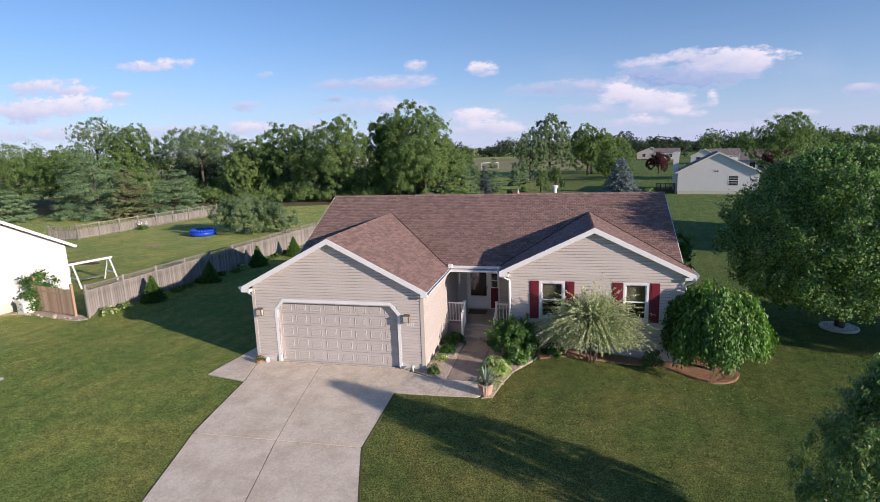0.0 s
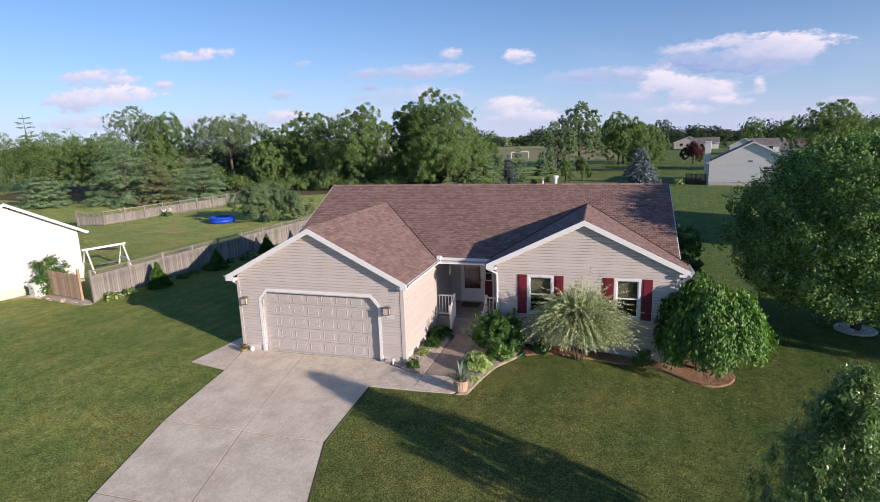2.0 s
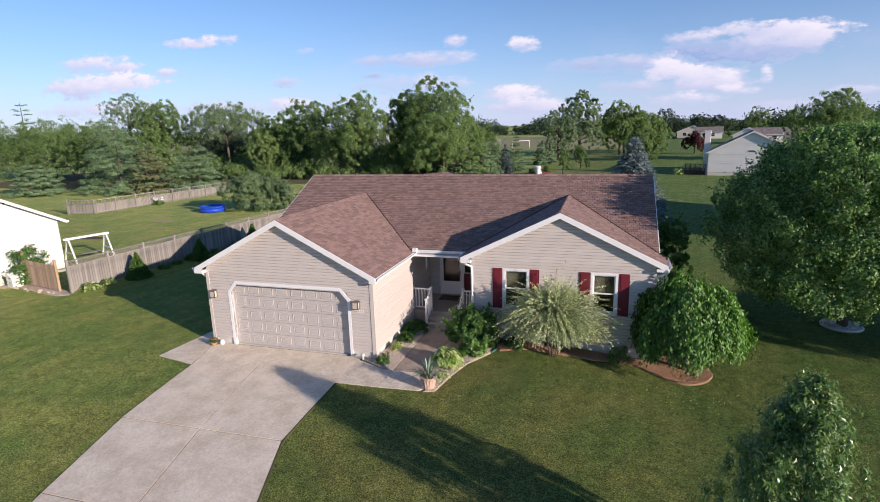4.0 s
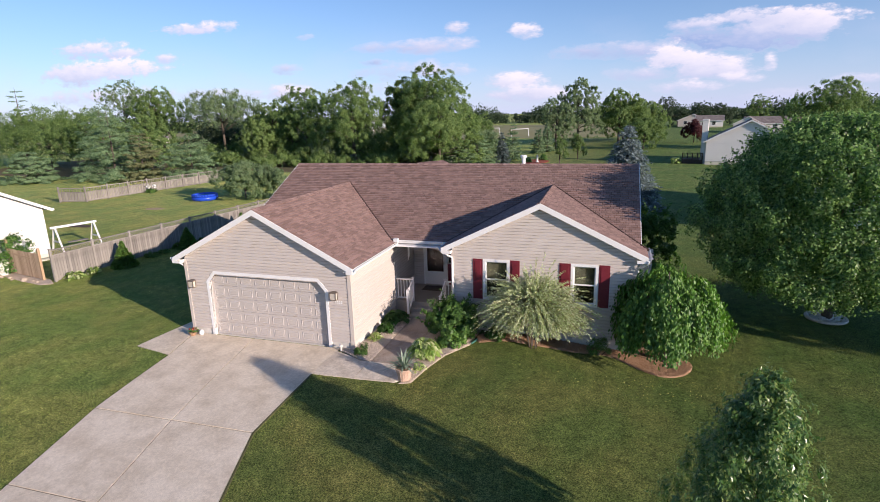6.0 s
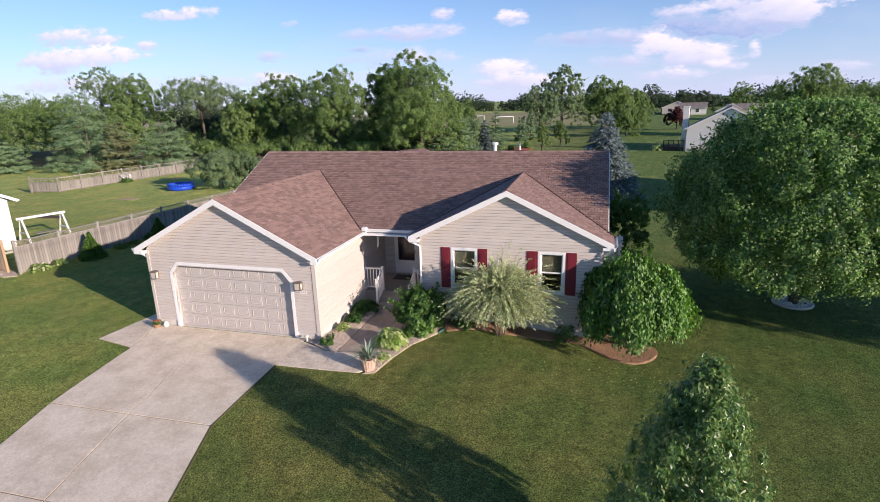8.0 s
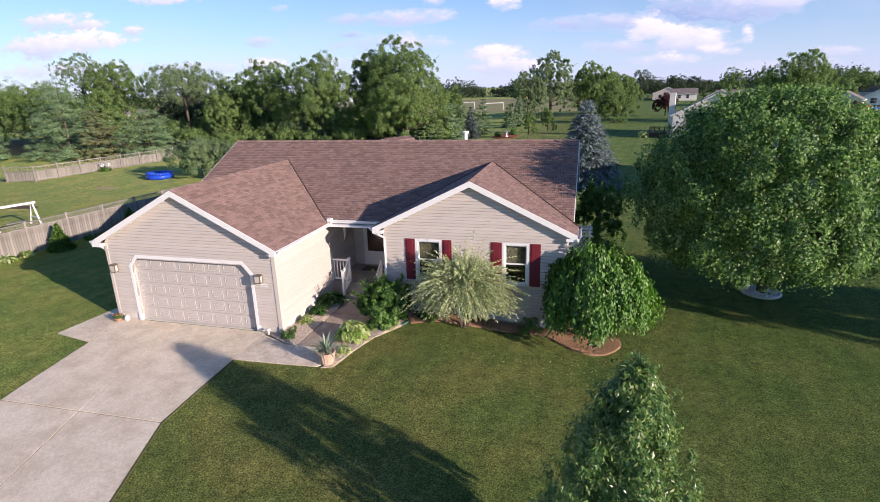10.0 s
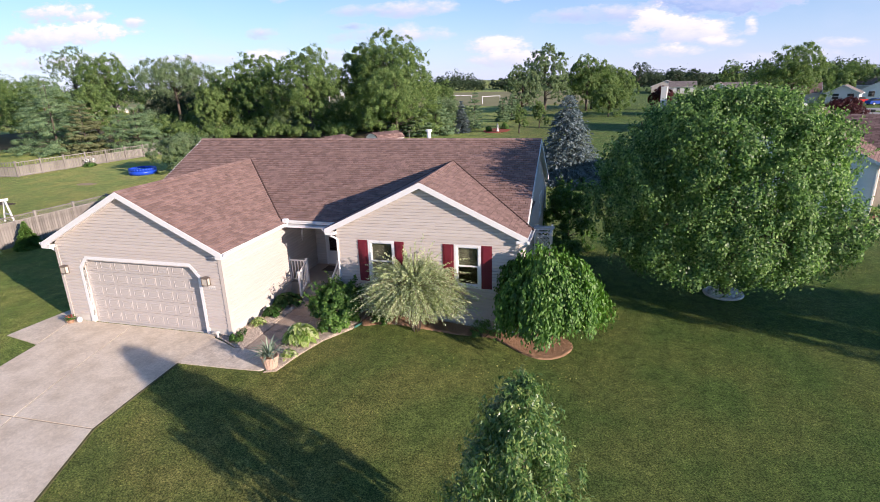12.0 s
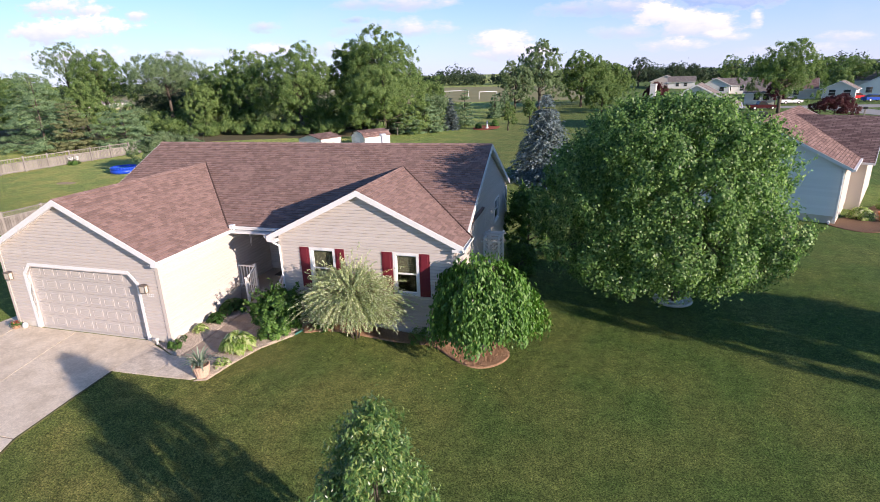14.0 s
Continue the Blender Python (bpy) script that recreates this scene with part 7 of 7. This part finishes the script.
goal(-36.5, 186, 28, 12, 2.4)
goal(-20.8, 172, 35, 6.5, 2.4)
goal(-98, 215, 10, 7, 2.6)
goal(-88, 225, 10, 6, 2.6)
wire = thing("wire_fence", -16.5, 57.5, 0, "low wire garden fence on dark posts", "fence")
for k in range(14):
    part("post", boxes((k * 0.7, k * 2.0 - 0.04, 0, k * 0.7 + 0.08, k * 2.0 + 0.04, 1.1)), M_FENCE, wire)
part("wire", prism(bmesh.new(), [(0, 0, 1.0), (0, 0.02, 1.0), (0, 0.02, 1.03), (0, 0, 1.03)], (9.1, 26, 0)), M_FENCE, wire)

FAR_HOUSES = [(43.0, 246, -10, 12, 18, 3.2, 6.4, M_NB_TAN, M_NB_ROOF), (53, 236, 82, 11, 10, 3.2, 5.8, M_NB_WHITE, M_NB_ROOF), (62, 182, 84, 11, 12, 3.2, 5.8, M_NB_WHITE, M_NB_ROOF),
              (49.5, 176, -14, 8, 12, 3.2, 6.0, M_NB_WHITE, M_NB_ROOF), (53.0, 128, 76, 8, 6, 3.0, 5.4, M_NB_WHITE, M_NB_ROOF), (69.4, 139.3, -26, 6.5, 8, 2.9, 5.2, M_NB_WHITE, M_NB_ROOF), (67.5, 148, 74, 9, 12, 3.0, 6.0, M_NB_TAN, M_NB_ROOF_RED),
              (82, 150, -30, 9, 14, 3.0, 6.2, M_NB_BLUE, M_NB_ROOF), (98, 165, -35, 12, 14, 3.0, 6.2, M_NB_WHITE, M_NB_ROOF), (112, 190, 50, 12, 18, 3.2, 6.4, M_NB_TAN, M_NB_ROOF)]
for x, y, rz, w, d, e, r, wm, rm in FAR_HOUSES:
    plain_house("far_house", "gabled house on the far street", x, y, rz, w, d, e * 0.84, r * 0.8, wm, rm, [("front", -w * 0.3, -w * 0.3 + 1.3, 1.0, 2.3), ("front", w * 0.15, w * 0.15 + 1.3, 1.0, 2.3), ("left", -d * 0.4, -d * 0.4 + 1.2, 1.0, 2.3), ("left", -d * 0.7, -d * 0.7 + 1.2, 1.0, 2.3)])
plain_house("far_house", "low white building behind the belt", -156, 138, -20, 6, 14, 1.8, 2.8, M_NB_WHITE, M_NB_ROOF)
plain_house("far_barn", "long grey-roofed barn beyond the field", -120, 330, 80, 14, 30, 4, 7, M_NB_BLUE, M_NB_ROOF)


def car(x, y, rz, colour, label, pickup=False):
    c = thing("parked_car", x, y, 0, label, "car", "parked cars", rz)
    m = surface("car_paint", colour, tuple(min(1, q * 1.25) for q in colour), 1, 20, 0.25, 0)
    tyre = surface("rubber", (0.02, 0.02, 0.02), (0.035, 0.035, 0.035), 3, 30, 0.8, 0.1)
    L = 5.3 if pickup else 4.5
    prof = [(-L / 2, 0.35), (L / 2, 0.35), (L / 2, 0.8), (L / 2 - 1.1, 0.95), (-L / 2, 1.0)]
    part("body", prism(bmesh.new(), [(a, -0.88, b) for a, b in prof], (0, 1.76, 0)), m, c)
    cab = [(0.9, 0.95), (0.35, 1.5), (-0.7, 1.55), (-0.95, 1.0)] if pickup else [(1.2, 0.95), (0.5, 1.42), (-1.1, 1.42), (-1.9, 1.0)]
    part("cabin", prism(bmesh.new(), [(a, -0.75, b) for a, b in cab], (0, 1.5, 0)), M_PANE, c)
    part("cabin_roof", boxes((cab[2][0] + 0.05, -0.72, cab[2][1] - 0.01, cab[1][0] - 0.05, 0.72, cab[2][1] + 0.05)), m, c)
    for sx in (-L * 0.31, L * 0.31):
        for sy in (-0.82, 0.82):
            w = part("wheel", tube(bmesh.new(), (sx, sy - 0.1, 0.33), (sx, sy + 0.1, 0.33), 0.33, 0.33, 14), tyre, c)
            part("rim", tube(bmesh.new(), (sx, sy - 0.11, 0.33), (sx, sy + 0.11, 0.33), 0.18, 0.18, 10), M_TRIM, w)


car(45.8, 109.5, 8, (0.05, 0.008, 0.01), "dark red pickup parked before the white house", True)
car(55.6, 126, 12, (0.62, 0.62, 0.64), "silver car parked on the far street")
car(73.4, 140, 15, (0.42, 0.015, 0.02), "red car parked on the far street")
car(73.6, 131.5, 15, (0.015, 0.06, 0.34), "blue car parked on the far street")
car(39.1, 83.6, 10, (0.012, 0.014, 0.02), "black car on the neighbour's drive")
M_ROAD = surface("pale_street_concrete", (0.30, 0.29, 0.27), (0.42, 0.40, 0.38), 0.5, 8, 0.9, 0.2)
ROAD = [(40, 114), (55, 112), (61, 84), (66, 84), (63, 112), (95, 118), (140, 126), (140, 132), (95, 124), (55, 119), (40, 120)]
tagged(part("side_street", patch(ROAD, 0.03, 20), M_ROAD), "pale concrete side street", "road", kind="structure")
tagged(part("neighbour_drive", patch([(33, 26), (41, 22), (60, 40), (52, 44)], 0.03, 5), M_CONCRETE), "pale concrete drive beside the grey house", "driveway", kind="structure")


# the dark deck and shrub behind the white house
deck = thing("back_deck", 20.1, 71.3, 0, "dark brown wooden deck with a railing behind the white house", "deck", rz=-12)
M_DECK = surface("dark_stained_wood", (0.05, 0.034, 0.024), (0.11, 0.075, 0.055), 3, 40, 0.8, 0.3)
part("platform", boxes((-1.3, 0, 0.5, 1.5, 3.0, 0.62)), M_DECK, deck)
for k in range(5):
    part("post", boxes((-1.3 + k * 0.67, -0.05, 0, -1.2 + k * 0.67, 0.05, 1.55)), M_DECK, deck)
for zz in (0.75, 1.5):
    part("rail", boxes((-1.3, -0.03, zz, 1.5, 0.03, zz + 0.08)), M_DECK, deck)
for k in range(20):
    part("baluster", boxes((-1.2 + k * 0.135, -0.02, 0.8, -1.15 + k * 0.135, 0.02, 1.5)), M_DECK, deck)
part("skirt", boxes((-1.28, 0.02, 0, 1.48, 0.06, 0.5)), M_DECK, deck)
shrub("round_shrub", "small yellow-green shrub beside the deck", 18.0, 71.6, 1.2, 1.8, M_HOSTA, 183, 0.16, 18, 70)
broadleaf("purple_tree", "small purple-leaved tree before the white house", 51.6, 122.5, 0, 5.2, 4.0, M_PURPLE, 64, clumps=90, per=60, leaf=0.3, bottom=0.1, clump_r=0.1, tri=True)


def fallen_leaves():
    rng = np.random.default_rng(301)
    n = 70
    x, y = rng.normal(9.9, 1.2, n), rng.normal(0.35, 0.6, n)
    ok = ~inside(BED_WING, x, y) & (y < 1.2)
    x, y = x[ok], y[ok]
    p = np.stack([x, y, grade(x, y) + 0.055], 1)
    n = len(x)
    s = rng.uniform(0.04, 0.075, n)
    V = leaves(p, random_dirs(rng, n) * np.array([1, 1, 0.2]), unit(np.array([0, 0, 1.0]) + 0.3 * random_dirs(rng, n)), s, s * 0.6)
    tagged(part_mesh("fallen_leaves", quads_mesh("fallen_leaves", V), leafy("fallen_yellow_leaves", [(0.45, 0.42, 0.08), (0.62, 0.60, 0.20)], 0.6, 0.2)), "few yellow leaves fallen on the grass", "leaves", kind="stuff")


fallen_leaves()


# the bed and post before the grey house
tagged(part("mulch_bed", patch(rounded([(26.6, 22.0), (28.4, 19.6), (30.6, 21.4), (34.6, 27.6), (33.4, 29.2), (28.6, 23.2)]), 0.03, 0.5), surface("dark_bark_mulch", (0.10, 0.06, 0.04), (0.28, 0.18, 0.12), 12, 60, 0.95, 0.8, 0.03, spec=0.1)), "mulch bed along the front of the grey house", "planting bed", kind="structure")
shrub("yellow_shrub", "yellow-green clump of ornamental grass in the bed", 29.4, 23.2, 0.9, 1.5, M_HOSTA, 191, 0.14, 30, 70)
shrub("yellow_shrub", "yellow-green flowering shrub in the bed", 31.9, 25.9, 1.2, 1.4, M_FAR_YELLOW, 192, 0.12, 18, 70)
pot_o = thing("terracotta_pot", 30.3, 22.6, -0.45, "orange terracotta pot on the lawn edge", "pot")
part("pot_body", lathe(bmesh.new(), [(0.2, 0), (0.32, 0.5), (0.36, 0.5), (0.36, 0.6), (0.3, 0.6)], 16), surface("terracotta", (0.36, 0.13, 0.06), (0.5, 0.2, 0.1), 3, 30, 0.85, 0.2), pot_o)
mail = thing("mailbox", 56.4, 92.1, 0, "dark mailbox on a wooden post by the street", "mailbox")
part("post", boxes((-0.08, -0.08, 0, 0.08, 0.08, 1.1)), M_FENCE, mail)
part("box", boxes((-0.3, -0.2, 1.1, 0.3, 0.2, 1.5), bevel=0.06), M_PANE, mail)

# worn spots in the next yard's lawn, and white blooms by its fence
tagged(part("bare_patch", patch([(-32.4 + 1.0 * math.cos(k * 0.628), 24.2 + 0.5 * math.sin(k * 0.628) * (1 + 0.3 * (k % 2))) for k in range(10)], 0.02, 0.6, 0.05), surface("bare_soil", (0.34, 0.25, 0.15), (0.48, 0.37, 0.23), 3, 30, 0.95, 0.4)), "small bare tan patch in the grass", "ground", kind="structure")
tagged(part("soil_patch", patch([(-32.1 + 1.6 * math.cos(k * 0.628), 16.1 + 0.45 * math.sin(k * 0.628) * (1 + 0.3 * (k % 2))) for k in range(10)], 0.02, 0.6, 0.05), surface("dark_soil", (0.06, 0.04, 0.025), (0.13, 0.09, 0.06), 3, 30, 0.95, 0.4)), "dark strip of turned soil in the grass", "ground", kind="structure")
shrub("flowering_shrub", "low plant with white blooms by the back fence", -42.0, 33.6, 0.6, 1.6, M_SHRUB, 231, 0.12, 14, 60)
bloom_rng = np.random.default_rng(232)
blooms = thing("white_flower", -42.0, 33.6, 0.0, "white blooms standing over the low plant", "flower")
part_mesh("blossom", quads_mesh("blossom", clump_leaves(bloom_rng, [((-0.4, 0, 0.75), (0.3, 0.25, 0.22)), ((0.4, 0.1, 0.8), (0.25, 0.25, 0.25))], 60, 0.14)), M_TRIM, blooms)
part("stem", tube(bmesh.new(), (0, 0, 0), (0.3, 0.05, 0.75), 0.02, 0.012, 5), M_SHRUB, blooms)

# ---- loose pebbles and bark in the beds ----
def scatter(name, polys, n, size, flat, material, seed, label, lift=0.02):
    """Small loose pieces over the beds, each a squashed eight-sided lump."""
    rng = np.random.default_rng(seed)
    pts = []
    for poly in polys:
        xs, ys = [p[0] for p in poly], [p[1] for p in poly]
        x, y = rng.uniform(min(xs), max(xs), n * 3), rng.uniform(min(ys), max(ys), n * 3)
        ok = inside(poly, x, y) & ~inside(WALK, x, y) & ~((x > G0) & (x < G1 + 0.02) & (y > 0)) & ~((x > 4.0) & (y > 2.7) & (x < 9.45))
        pts.append(np.stack([x[ok], y[ok]], 1)[:n])
    q = np.concatenate(pts)
    n = len(q)
    c = np.stack([q[:, 0], q[:, 1], grade(q[:, 0], q[:, 1]) + lift], 1)
    u = random_dirs(rng, n) * np.array([1, 1, 0.25])
    u = unit(u)
    v = unit(np.cross(np.array([0, 0, 1.0]) + 0.3 * random_dirs(rng, n), u))
    w = np.cross(u, v)
    s = (size * rng.uniform(0.6, 1.4, n))[:, None]
    u, v, w = u * s, v * s * flat, w * s * min(flat, 0.6)
    me = bpy.data.meshes.new(name)
    corner = np.stack([c + u, c - u, c + v, c - v, c + w], 1).reshape(-1, 3)
    me.vertices.add(len(corner))
    me.vertices.foreach_set("co", corner.astype(np.float32).reshape(-1))
    base = np.arange(n)[:, None, None] * 5
    idx = (base + np.array([[0, 2, 4], [2, 1, 4], [1, 3, 4], [3, 0, 4]])[None]).reshape(-1).astype(np.int32)
    me.loops.add(len(idx))
    me.loops.foreach_set("vertex_index", idx)
    me.polygons.add(len(idx) // 3)
    me.polygons.foreach_set("loop_start", np.arange(0, len(idx), 3, dtype=np.int32))
    me.update(calc_edges=True)
    tagged(part_mesh(name, me, material), label, "ground cover", kind="stuff")


scatter("pea_gravel", [BED_LEFT, BED_RIGHT], 4200, 0.026, 0.8, surface("loose_pebbles", (0.42, 0.33, 0.255), (0.78, 0.66, 0.54), 3, 40, 0.8, 0.1, island=0.6), 501, "loose tan and white pebbles of the gravel beds", 0.045)
scatter("bark_chips", [BED_WING], 9500, 0.036, 0.4, surface("loose_bark", (0.33, 0.185, 0.105), (0.50, 0.31, 0.19), 3, 40, 0.95, 0.1, island=0.22), 502, "loose red-brown bark chips on the bed", 0.065)


# ---- grass ----
def grass():
    """Blades of the mown lawn where the camera passes near."""
    rng = np.random.default_rng(201)
    n = 440000
    x = rng.uniform(-19, 25, n)
    y = -16 + 30 * rng.random(n) ** 1.25
    keep = rng.random(n) < np.clip((y + 16.5) / 5.0, 0.1, 1.0)
    for poly in (DRIVE, APRON, WALK, BED_LEFT, BED_RIGHT, BED_WING):
        keep &= ~inside(poly, x, y)
    keep &= ~((x > G0 - 0.03) & (x < G1 + 0.03) & (y > -0.05)) & ~((x > -0.1) & (x < W1 + 0.05) & (y > 2.6)) & ~(((x - 17.1) ** 2 + (y - 8.3) ** 2) < 0.74 ** 2)
    keep &= x > -18.4
    x, y = x[keep], y[keep]
    n = len(x)
    z = grade(x, y) - 0.01
    h = rng.uniform(0.02, 0.055, n)
    w = rng.uniform(0.006, 0.016, n)
    a = rng.uniform(0, 2 * math.pi, n)
    lean = rng.normal(0, 0.04, (n, 2))
    V = np.zeros((n, 3, 3))
    V[:, 0] = np.stack([x - np.cos(a) * w, y - np.sin(a) * w, z], 1)
    V[:, 1] = np.stack([x + np.cos(a) * w, y + np.sin(a) * w, z], 1)
    V[:, 2] = np.stack([x + lean[:, 0], y + lean[:, 1], z + h], 1)
    tagged(part_mesh("lawn_grass", quads_mesh("lawn_grass", V, 3), M_GRASS), "short mown grass blades of the lawn", "grass", kind="stuff")


grass()
